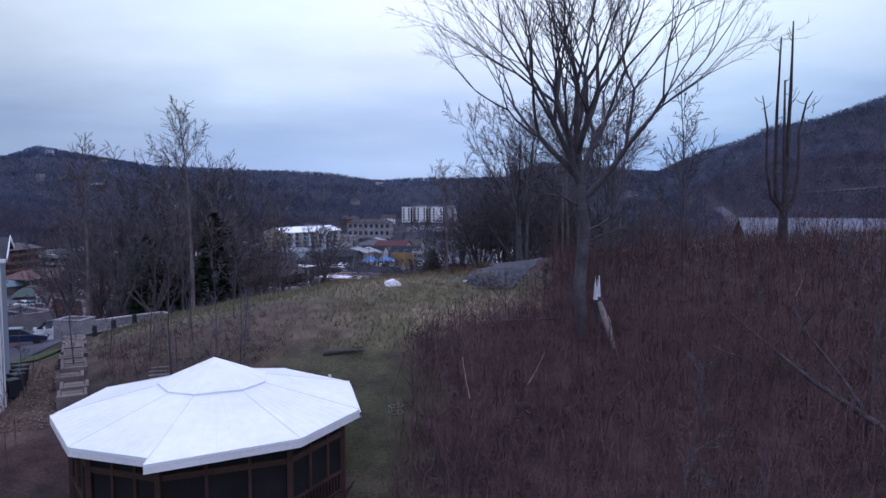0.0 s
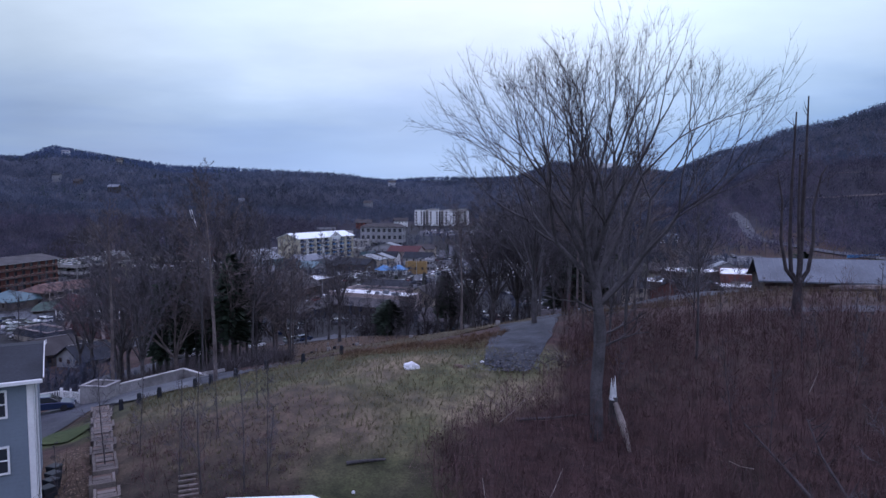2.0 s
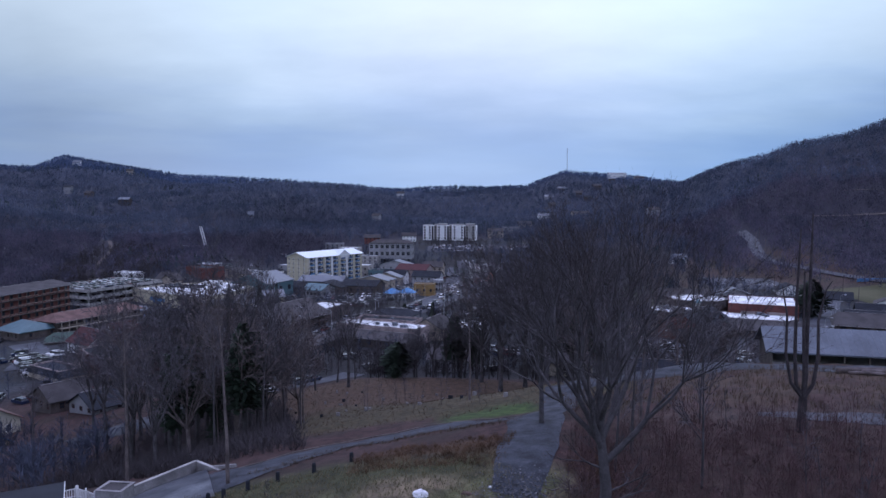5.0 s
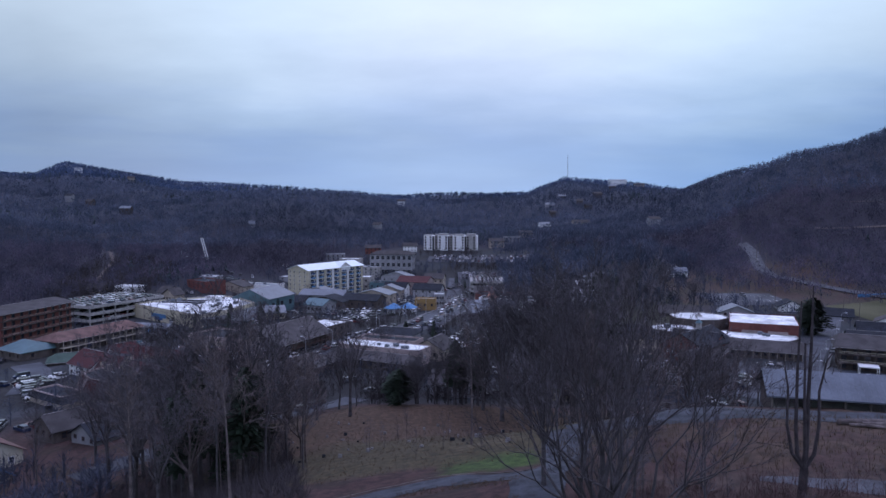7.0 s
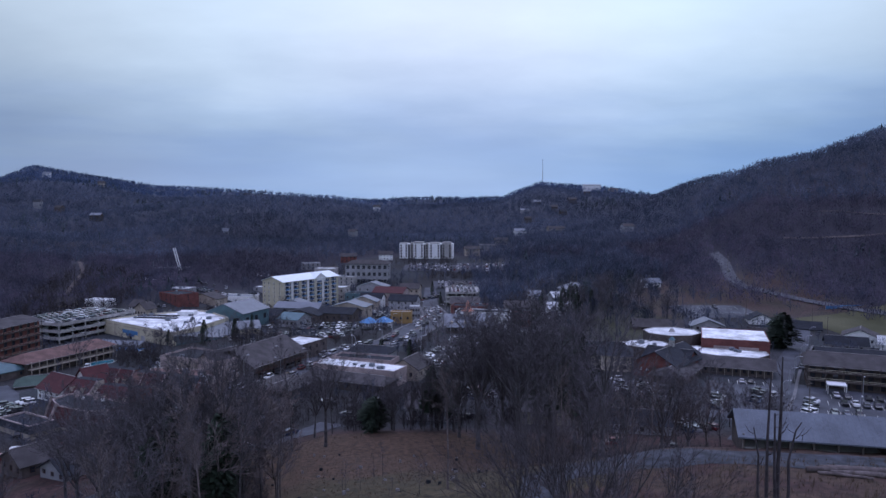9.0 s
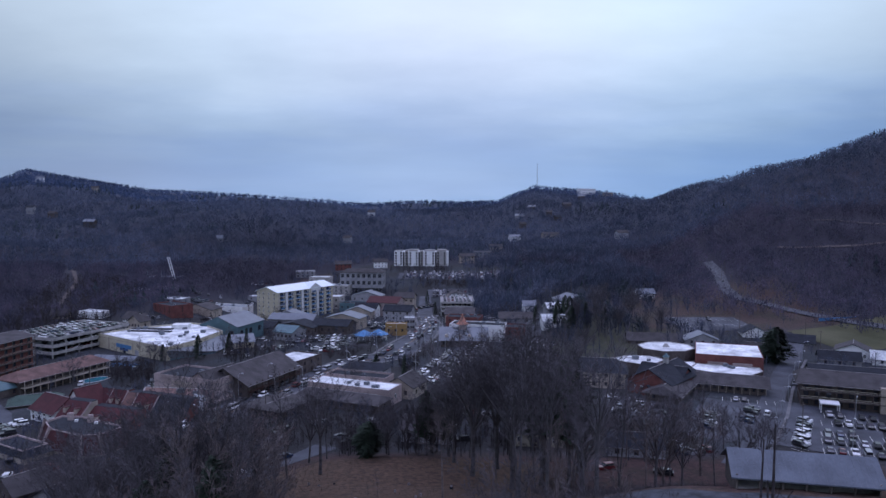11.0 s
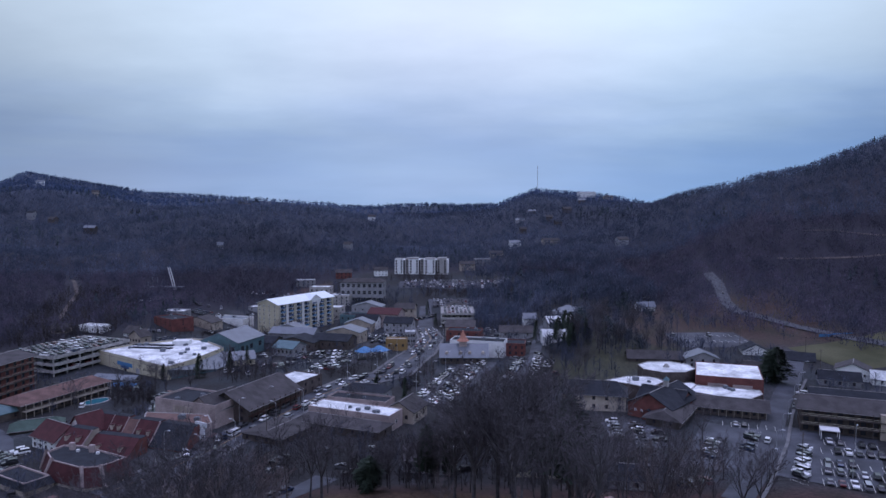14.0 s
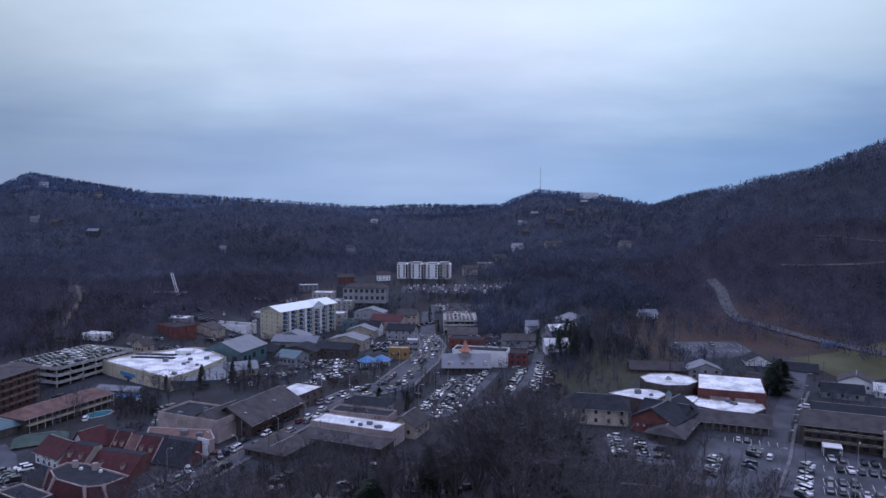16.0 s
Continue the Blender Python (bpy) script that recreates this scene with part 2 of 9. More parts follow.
M = dict(
    ground=ground_mat(),
    lawn=mat("green_lawn", (0.05, 0.075, 0.022), 0.95, 0.3, 0.3, 6, 0.4, second=(0.075, 0.095, 0.035)),
    asphalt=mat("asphalt", (0.05, 0.054, 0.066), 0.8, 0.3, 0.12, 6, 0.2, second=(0.084, 0.09, 0.108)),
    old_asphalt=mat("old_asphalt", (0.032, 0.036, 0.046), 0.85, 0.4, 0.6, 6, 0.4, second=(0.062, 0.068, 0.084)),
    twig=mat("bare_twigs", (0.086, 0.079, 0.087), 0.95, 0.3, 0.4, 3, 0.0, obj=0.25),
    gravel=mat("wet_gravel", (0.055, 0.058, 0.068), 0.9, 0.4, 0.6, 9, 0.5, second=(0.105, 0.108, 0.122)),
    paving=mat("pale_paving", (0.13, 0.13, 0.135), 0.85, 0.25, 0.3, 3, 0.1),
    dirt=mat("bare_dirt_track", (0.088, 0.073, 0.068), 0.95, 0.3, 0.1, 2, 0.3),
    concrete=mat("concrete", (0.33, 0.32, 0.31), 0.85, 0.2, 0.5, 5, 0.2),
    block=mat("concrete_block", (0.23, 0.22, 0.22), 0.9, 0.25, 0.8, 6, 0.3),
    white_roof=mat("white_metal_roof", (0.78, 0.83, 0.83), 0.45, 0.05, 0.4, 3, 0.1, metal=0.0),
    membrane=mat("white_roof_membrane", (0.55, 0.57, 0.58), 0.7, 0.25, 0.15, 1.2, 0.1, second=(0.8, 0.82, 0.82)),
    white_paint=mat("white_paint", (0.72, 0.72, 0.72), 0.6, 0.08, 0.6, 8, 0.05),
    cream=mat("cream_stucco", (0.50, 0.46, 0.36), 0.85, 0.1, 0.2, 3, 0.1),
    yellow=mat("yellow_stucco", (0.47, 0.43, 0.32), 0.85, 0.12, 0.2, 3, 0.1),
    tan=mat("tan_siding", (0.34, 0.295, 0.25), 0.85, 0.2, 0.3, 3, 0.1, obj=0.15),
    pink=mat("pinkish_stucco", (0.33, 0.27, 0.26), 0.85, 0.22, 0.2, 2, 0.1),
    grey_wall=mat("grey_wall", (0.26, 0.26, 0.28), 0.85, 0.15, 0.3, 3, 0.1, obj=0.25),
    brick=mat("red_brick", (0.14, 0.055, 0.05), 0.9, 0.2, 0.4, 4, 0.2),
    brown_wall=mat("brown_wood_wall", (0.082, 0.068, 0.064), 0.85, 0.3, 0.5, 5, 0.2, obj=0.2),
    siding=mat("blue_grey_siding", (0.17, 0.205, 0.25), 0.7, 0.06, 0.4, 6, 0.05),
    barn_metal=mat("weathered_barn_roof", (0.1, 0.115, 0.14), 0.55, 0.2, 0.25, 3, 0.1, metal=0.2),
    green_metal=mat("green_metal_roof", (0.045, 0.075, 0.06), 0.7, 0.2, 0.4, 6, 0.2),
    slate=mat("dark_shingle", (0.023, 0.026, 0.034), 0.95, 0.25, 0.4, 7, 0.3),
    shingle=mat("grey_brown_shingle", (0.058, 0.053, 0.055), 0.9, 0.25, 0.3, 5, 0.3, obj=0.15),
    red_roof=mat("red_roof", (0.062, 0.019, 0.022), 0.8, 0.2, 0.5, 5, 0.2, obj=0.2),
    brown_roof=mat("brown_roof", (0.135, 0.08, 0.07), 0.85, 0.25, 0.3, 4, 0.2),
    teal_roof=mat("teal_metal_roof", (0.09, 0.15, 0.17), 0.5, 0.12, 0.4, 4, 0.1),
    grey_metal=mat("grey_metal_roof", (0.15, 0.165, 0.19), 0.5, 0.1, 0.25, 3, 0.1, metal=0.2),
    blue=mat("blue_panel", (0.07, 0.19, 0.38), 0.6, 0.12, 0.4, 4, 0.05),
    blue_dark=mat("dark_blue_panel", (0.05, 0.09, 0.2), 0.6, 0.12, 0.4, 4, 0.05),
    orange=mat("orange_tiles", (0.36, 0.17, 0.12), 0.7, 0.15, 0.5, 5, 0.1),
    wood=mat("weathered_timber", (0.125, 0.107, 0.097), 0.85, 0.3, 0.6, 14, 0.4, obj=0.25),
    dark_wood=mat("dark_stained_timber", (0.06, 0.032, 0.027), 0.75, 0.3, 0.6, 12, 0.3),
    bark=mat("grey_bark", (0.115, 0.095, 0.092), 0.95, 0.35, 1.2, 9, 0.6, obj=0.2),
    limb_bark=mat("dark_grey_limbs", (0.05, 0.042, 0.045), 0.95, 0.35, 1.2, 9, 0.6),
    bark_pale=mat("pale_bare_wood", (0.24, 0.205, 0.185), 0.85, 0.25, 1.2, 9, 0.4),
    bark_dark=mat("dark_wet_bark", (0.072, 0.066, 0.07), 0.95, 0.35, 1.2, 9, 0.6),
    needle=mat("evergreen_needles", (0.022, 0.034, 0.022), 0.9, 0.35, 0.6, 5, 0.2, obj=0.25),
    metal=mat("galvanised_metal", (0.4, 0.41, 0.43), 0.45, 0.1, 1, 9, 0.05, metal=0.7),
    rubber=mat("black_rubber", (0.02, 0.02, 0.022), 0.8, 0.2, 2, 10, 0.1),
    bin=mat("dark_plastic_bin", (0.025, 0.03, 0.038), 0.5, 0.1, 2, 10, 0.05),
    rock=mat("white_rock", (0.68, 0.68, 0.7), 0.85, 0.15, 1.5, 8, 0.5),
    soil=mat("bare_soil", (0.13, 0.09, 0.075), 0.95, 0.3, 0.5, 6, 0.5),
    pool=mat("pool_water", (0.04, 0.16, 0.2), 0.15, 0.1, 0.5, 4, 0.05),
    field=mat("sports_turf", (0.066, 0.068, 0.03), 0.95, 0.2, 0.05, 1.5, 0.2, second=(0.088, 0.085, 0.045)),
    line=mat("road_paint", (0.6, 0.6, 0.55), 0.7, 0.2, 1.0, 6, 0.0),
    sign=mat("sign_panel", (0.6, 0.62, 0.66), 0.5, 0.1, 0.5, 3, 0.0),
    tarp=mat("yellow_awning", (0.26, 0.17, 0.07), 0.7, 0.1, 1, 5, 0.05),
    # bare wood with a blue haze tint in its base colour
    woods=woods_mat("far_bare_woods", (0.048, 0.056, 0.084), (0.063, 0.071, 0.102), (0.084, 0.091, 0.122)),
    brush=woods_mat("bare_brush", (0.074, 0.043, 0.044), (0.084, 0.049, 0.049), (0.1, 0.061, 0.058), 0.55),
    dry_grass=woods_mat("dry_grass_blades", (0.105, 0.1, 0.052), (0.155, 0.14, 0.08), (0.235, 0.195, 0.13)),
    # distant evergreens, their green blued and lightened for haze
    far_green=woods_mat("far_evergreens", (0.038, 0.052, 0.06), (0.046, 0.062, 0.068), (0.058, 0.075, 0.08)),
    thicket=woods_mat("brown_town_thicket", (0.038, 0.034, 0.037), (0.048, 0.042, 0.045), (0.061, 0.053, 0.055), 0.02),
    rust=woods_mat("rust_brown_weeds", (0.085, 0.05, 0.03), (0.115, 0.07, 0.04), (0.14, 0.095, 0.055), 0.4),
    rubble=woods_mat("broken_asphalt_bits", (0.05, 0.052, 0.06), (0.09, 0.095, 0.11), (0.2, 0.2, 0.21), 0.5),
    stained=mat("stained_white_roof", (0.34, 0.35, 0.36), 0.7, 0.3, 0.14, 0.9, 0.1, second=(0.82, 0.84, 0.84), cover=0.43),
    field_grass=woods_mat("dead_field_grass", (0.068, 0.052, 0.034), (0.085, 0.062, 0.042), (0.105, 0.078, 0.055)),
    # hill woods go bluer and paler band by band: distance haze in the colour
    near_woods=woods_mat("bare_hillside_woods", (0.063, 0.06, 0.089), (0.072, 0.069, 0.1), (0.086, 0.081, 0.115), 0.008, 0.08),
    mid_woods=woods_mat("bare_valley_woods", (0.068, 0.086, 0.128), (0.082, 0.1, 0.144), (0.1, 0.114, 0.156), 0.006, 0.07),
    hazed_woods=woods_mat("hazed_ridge_woods", (0.06, 0.088, 0.16), (0.067, 0.097, 0.172), (0.075, 0.107, 0.186), 0.005, 0.05),
    wet_concrete=mat("wet_concrete", (0.075, 0.085, 0.105), 0.3, 0.4, 0.25, 3, 0.15, second=(0.17, 0.18, 0.2)),
    leaf=woods_mat("dry_leaves", (0.08, 0.055, 0.038), (0.16, 0.115, 0.08), (0.27, 0.205, 0.15)),
    screen=mat("dark_bay_screen", (0.012, 0.011, 0.012), 0.9, 0.2, 1.0, 20, 0.1),
    glass=glass_mat("window_glass", (0.03, 0.035, 0.045)),
    car_glass=glass_mat("car_glass", (0.02, 0.022, 0.026), 0.05),
    lamp_red=glass_mat("red_tail_lens", (0.3, 0.015, 0.015), 0.2),
)

# ---- small helpers ----


def raw(name, verts, faces, material, parent=None, label="", smooth=False):
    me = bpy.data.meshes.new(name)
    me.from_pydata([tuple(v) for v in verts], [], [tuple(f) for f in faces])
    me.materials.append(material)
    if smooth:
        me.polygons.foreach_set("use_smooth", [True] * len(me.polygons))
    me.update()
    ob = new(name, me)
    if parent is not None:
        ob.parent = parent
    if label:
        ob["label"] = label
    return ob


def tri_mesh(name, verts, faces, material):
    """A large mesh straight from arrays: verts (n, 3), faces (m, 3 or 4)."""
    me = bpy.data.meshes.new(name)
    verts, faces = np.asarray(verts, np.float32), np.asarray(faces, np.int32)
    k = faces.shape[1]
    me.vertices.add(len(verts))
    me.vertices.foreach_set("co", verts.ravel())
    me.loops.add(faces.size)
    me.loops.foreach_set("vertex_index", faces.ravel())
    me.polygons.add(len(faces))
    me.polygons.foreach_set("loop_start", np.arange(0, faces.size, k, dtype=np.int32))
    me.update(calc_edges=True)
    me.materials.append(material)
    return me


def part(name, bm, material, parent, label=""):
    me = bpy.data.meshes.new(name)
    bm.to_mesh(me)
    bm.free()
    me.materials.append(material)
    ob = new(name, me)
    ob.parent = parent
    if label:
        ob["label"] = label
    return ob


def share(name, me, parent, m):
    """Another object on the same mesh, under a parent."""
    ob = new(name, me)
    ob.parent = parent
    ob.matrix_basis = m
    return ob


def slab(bm, x0, x1, y0, y1, z0, z1, bev=0.0):
    """A box between two corners, its edges eased by bev."""
    r = bmesh.ops.create_cube(bm, size=1.0)
    bmesh.ops.scale(bm, vec=(x1 - x0, y1 - y0, z1 - z0), verts=r["verts"])
    bmesh.ops.translate(bm, vec=((x0 + x1) / 2, (y0 + y1) / 2, (z0 + z1) / 2), verts=r["verts"])
    if bev:
        edges = list({e for v in r["verts"] for e in v.link_edges})
        bmesh.ops.bevel(bm, geom=edges, offset=bev, segments=1, affect='EDGES')
    return bm


def block(name, x0, x1, y0, y1, z0, z1, material, parent, label="", bev=0.02):
    return part(name, slab(bmesh.new(), x0, x1, y0, y1, z0, z1, bev), material, parent, label)


def thing(name, m, label, category, group="", kind=""):
    ob = new(name)
    ob.matrix_basis = m
    return tagged(ob, label, category, group, kind)


def tube(verts, faces, pts, radii, sides):
    """A tapered tube along points, added to lists of verts and faces."""
    base = len(verts)
    n = len(pts)
    for i, (p, r) in enumerate(zip(pts, radii)):
        a = Vector(pts[min(i + 1, n - 1)]) - Vector(pts[max(i - 1, 0)])
        a = a.normalized() if a.length > 1e-6 else Vector((0, 0, 1))
        u = a.orthogonal().normalized()
        w = a.cross(u)
        for k in range(sides):
            t = 2 * math.pi * k / sides
            verts.append(Vector(p) + (u * math.cos(t) + w * math.sin(t)) * r)
    for i in range(n - 1):
        for k in range(sides):
            k2 = (k + 1) % sides
            faces.append((base + i * sides + k, base + i * sides + k2, base + (i + 1) * sides + k2, base + (i + 1) * sides + k))


# ---- the lie of the land ----
XK = (-120, -45, -33, -25, -8, 10, 35, 110)
YK = (-60, 0, 25, 34, 40, 52, 62, 71, 80, 100, 125, 145, 166, 185)
ZK = (
    (16, 24, 25, 26, 26, 26, 28, 32),
    (16, 26, 26.5, 27, 27, 27.5, 30, 34),
    (14, 27, 27.5, 28.6, 28.4, 29, 32, 36),
    (13, 27.3, 27.6, 29, 31.5, 30.5, 33, 36),
    (13, 27.5, 27.7, 29.4, 33.1, 31.6, 34, 36.4),
    (12, 27.6, 27.6, 30.1, 33.9, 34.3, 36.2, 37),
    (10, 27, 27.6, 29.4, 32.4, 34.6, 36.6, 37),
    (9, 24, 26, 27.8, 30.2, 34.2, 36.2, 36.6),
    (8, 21, 24, 26.3, 28.4, 31.2, 35.2, 36),
    (6, 17, 19, 22.5, 25.6, 28.6, 32.6, 31),
    (5.5, 14, 16, 18, 18.6, 19.5, 20, 12),
    (6, 14, 14.5, 15, 14, 13, 12, 9),
    (6, 9.5, 11, 12.4, 12.7, 12, 10.4, 8.6),
    (6, 8.5, 8.7, 9, 9, 9, 8.8, 8.2),
)
AK = (-60, -40, -32, -30, -26, -22, -15, -9, -5, 0, 5, 8, 11, 14, 17, 20, 24.5, 28, 33, 45, 70)
R1K = (900, 1300, 1650, 1850, 1800, 1700, 1500, 1500, 1600, 1600, 1500, 1550, 1550, 1500, 1300, 1030, 850, 880, 990, 990, 800)
Z1K = (110, 110, 120, 150, 128, 104, 93, 82, 74, 79, 80, 114, 107, 98, 84, 95, 110, 120, 160, 161, 130)
R0K = (330, 430, 440, 440, 450, 480, 560, 640, 680, 690, 660, 600, 560, 520, 470, 420, 400, 400, 380, 360, 300)
ZK_A, XK_A, YK_A = np.array(ZK, float), np.array(XK, float), np.array(YK, float)


def near_z(x, y):
    i = np.clip(np.searchsorted(XK_A, x) - 1, 0, len(XK) - 2)
    j = np.clip(np.searchsorted(YK_A, y) - 1, 0, len(YK) - 2)
    u = np.clip((x - XK_A[i]) / (XK_A[i + 1] - XK_A[i]), 0, 1)
    v = np.clip((y - YK_A[j]) / (YK_A[j + 1] - YK_A[j]), 0, 1)
    a = ZK_A[j, i] * (1 - u) + ZK_A[j, i + 1] * u
    b = ZK_A[j + 1, i] * (1 - u) + ZK_A[j + 1, i + 1] * u
    return a * (1 - v) + b * v


def step(a, b, v):
    t = np.clip((v - a) / (b - a), 0, 1)
    return t * t * (3 - 2 * t)


def waves(x, y, size, seed):
    x, y = x / size, y / size
    return (np.sin(x * 1.3 + 1.7 * np.sin(y * 0.9 + seed) + seed) + np.sin(y * 1.7 + 1.3 * np.sin(x * 1.1 + 2 * seed)) +
            0.5 * np.sin(x * 2.9 + y * 2.3 + seed * 3) + 0.5 * np.sin(x * 3.7 - y * 3.1 + seed)) / 3


def land(x, y):
    """Height of the ground; takes numbers or arrays."""
    x, y = np.asarray(x, float), np.asarray(y, float)
    near = sum(near_z(x + dx, y + dy) for dx, dy in ((0, 0), (4, 0), (-4, 0), (0, 3), (0, -3))) / 5
    near = near + 0.25 * waves(x, y, 3.5, 1) * (1 - step(95, 125, y))
    mid = np.interp(y, (150, 250, 340, 400, 460, 515, 560, 600, 650, 800), (8.5, 7.5, 6, 2.5, -1.5, -1.5, 5, 12, 18, 22))
    right = np.interp(y, (150, 290, 343, 420, 600), (8, 8, 13.5, 17, 22))
    left = np.interp(y, (150, 300, 360, 430, 540), (6, 5, 7, 12, 15))
    w1, w2 = step(38, 90, x), step(-110, -190, x)
    town = mid * (1 - w1) * (1 - w2) + right * w1 + left * w2
    a, r = np.degrees(np.arctan2(x, np.maximum(y, 1e-3) * (y > 0) + 1e-3 * (y <= 0))), np.hypot(x, y)
    r0, r1, z1 = np.interp(a, AK, R0K), np.interp(a, AK, R1K), np.interp(a, AK, Z1K)
    s = np.clip((r - r0) / (r1 - r0), 0, 3)
    rise = np.where(s < 1, 0.35 * s + 0.65 * s * s * (3 - 2 * s), 1 - 0.25 * (s - 1))
    folds = waves(x, y, 130, 2) * 16 + waves(x, y, 55, 5) * 5
    hump = 34 * np.exp(-((a + 16) / 9) ** 2 - ((r - 930) / 170) ** 2)
    # a rounded spur stands before the far ridge, with a hollow behind it
    spur = np.exp(-(np.minimum(a + 13, 0) / 8) ** 2 - (np.maximum(a + 13, 0) / 11) ** 2)
    hump = hump * 0.4 + spur * (20 * np.exp(-((r - 1140) / 130) ** 2) - 18 * np.exp(-((r - 1360) / 110) ** 2))
    far = town + (z1 - town) * rise + (folds + hump) * np.clip(s * 4, 0, 1) * np.clip(1.25 - s, 0, 1)
    w = step(165, 195, y) * 1.0
    w = np.maximum(w, step(130, 200, np.abs(x)))
    return near * (1 - w) + far * w


def gz(x, y):
    return float(land(x, y))


def spread(lo, hi, d, grow=1.12, far=0):
    """Grid lines: dense between lo and hi, wider and wider out to far on both sides."""
    core = list(np.arange(lo, hi + d / 2, d))
    up, step_ = [], d
    while (up or core)[-1] < far:
        step_ *= grow
        up.append((up or core)[-1] + min(step_, 22))
    return core, up


xc, xu = spread(-62, 82, 1.2, 1.03, 2100)
gx = np.array(sorted([20 - v for v in xu]) + xc + xu)
yc, yu = spread(8, 150, 1.2, 1.02, 2900)
gy = np.array(sorted(8 - np.cumsum(np.geomspace(2, 60, 24))) + yc + yu)
GX, GY = np.meshgrid(gx, gy)
GZ = land(GX, GY)
nx, ny = len(gx), len(gy)
idx = np.arange(nx * ny).reshape(ny, nx)
quads = np.stack([idx[:-1, :-1], idx[:-1, 1:], idx[1:, 1:], idx[1:, :-1]], -1).reshape(-1, 4)
me = tri_mesh("ground", np.stack([GX, GY, GZ], -1).reshape(-1, 3), quads, M["ground"])
jit = waves(GX, GY, 2.2, 4) * 1.3


def soft(v, w=1.2):
    """0 where v is well below nought, 1 where it is well above."""
    return step(-w, w, v)


def tone(*c):
    return np.array(c, float)


def lay(cover, colour):
    """Cover the ground with a kind of surface, or a haze tint, where cover is 1."""
    global tint
    tint = tint * (1 - cover[..., None]) + colour * cover[..., None]


patch, fine_patch = waves(GX, GY, 3.1, 8), waves(GX, GY, 1.3, 6)
tint = np.zeros((ny, nx, 3)) + tone(0.066, 0.037, 0.035)
lay(soft(patch - 0.25, 0.4), tone(0.044, 0.03, 0.024))
town_ = soft(GY - 178, 8) + soft(np.abs(GX) - 112, 8)
lay(np.clip(town_, 0, 1), tone(0.042, 0.05, 0.06))
lay(np.clip(town_, 0, 1) * soft(waves(GX, GY, 9, 9) - 0.35, 0.12) * 0.6, tone(0.085, 0.087, 0.1))
lay(np.clip(town_, 0, 1) * soft(waves(GX, GY, 16, 3) + 0.05, 0.2) * 0.85, tone(0.031, 0.031, 0.033))
lay(soft(GY - 555 - 0.63 * (GX + 155) - jit * 3, 4) * soft(572 + 0.63 * (GX + 155) - GY, 4) * soft(GX + 165, 8) * soft(-92 - GX, 8) * 0.9, tone(0.15, 0.1, 0.08))
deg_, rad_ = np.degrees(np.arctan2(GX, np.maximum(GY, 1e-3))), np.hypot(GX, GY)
# hill soil darkened as if shaded by woods, then blued by distance for haze
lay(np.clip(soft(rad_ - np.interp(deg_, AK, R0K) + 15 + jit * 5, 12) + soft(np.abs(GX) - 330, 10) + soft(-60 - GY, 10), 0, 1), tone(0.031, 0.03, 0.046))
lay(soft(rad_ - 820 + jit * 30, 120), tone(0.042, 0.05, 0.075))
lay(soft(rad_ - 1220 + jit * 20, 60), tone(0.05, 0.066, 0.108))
md = soft(GY - 35.5 - jit * 0.6) * soft(56 + jit - GY) * soft(GX + 24 + (GY - 45) * 0.3 - jit) * soft(np.interp(GY, (30, 36, 40, 43, 45, 48, 50, 56), (-2, -2, -0.5, 3, 5.5, 7, 7.5, 8)) + jit - GX)
lay(md, tone(0.225, 0.185, 0.125))
lay(md * soft(patch + 0.1, 0.4) * 0.8, tone(0.092, 0.11, 0.044))
lay(md * soft(fine_patch - 0.4, 0.3) * 0.7, tone(0.18, 0.15, 0.11))
lay(soft(GY - 55 - jit, 1.5) * soft(63 + jit - GY, 1.5) * soft(GX + 9 - jit, 2) * soft(3.5 + jit - GX, 1) * 0.9, tone(0.095, 0.058, 0.034))
lay(md * soft(-6 - GX + jit * 2, 5) * soft(48 - GY + jit, 2) * 0.85, tone(0.078, 0.056, 0.045))
lay(soft(GX + 26) * soft(-10 - GX + jit, 2) * soft(GY - 31) * soft(38 + jit - GY) * 0.9, tone(0.046, 0.038, 0.03))
lay(soft(GX + 27) * soft(-20.5 - (GY - 36) * 0.45 - GX) * soft(GY - 30) * soft(45 - GY) * 0.9, tone(0.13, 0.095, 0.07))
lw = soft(GY - 24) * soft(37 + jit - GY) * soft(GX + 8.5 - jit) * soft(-0.5 + jit * 0.7 - GX)
lw = np.maximum(lw, soft(GY - 50.2 - 0.12 * (GX + 20) - jit, 1.8) * soft(60 - GY) * soft(GX + 30, 2) * soft(2 + jit - GX, 3))
lay(lw * 0.9, tone(0.05, 0.06, 0.024))
lay(soft(GX + 32, 0.6) * soft(-26.2 - GX - (GY - 48) * 0.4, 0.6) * soft(GY - 46.4 + jit * 0.3, 0.6) * soft(52 - GY, 0.6), tone(0.06, 0.085, 0.024))
lay(lw * soft(patch - 0.2, 0.4) * 0.6, tone(0.085, 0.07, 0.05))
lay(soft(GY - 45 - jit, 4) * soft(66 - GY, 2) * soft(GX - 12 + jit, 2) * soft(60 - GX) * 0.75, tone(0.085, 0.062, 0.054))
bf = soft(GY - 86 - jit, 2) * soft(166 + jit - GY, 2) * soft(GX + np.interp(GY, (86, 146, 158, 168), (48, 44, 37, 22)) + jit, 2) * soft(np.interp(GY, (86, 130, 166), (22, 26, 24)) + jit - GX, 2)
lay(bf, tone(0.1, 0.066, 0.045))
lay(soft(GY - 79.5 - jit) * soft(88 + jit * 2 - GY, 2) * soft(GX + 3 - jit, 1.5) * soft(8.5 + jit - GX), tone(0.06, 0.1, 0.026))
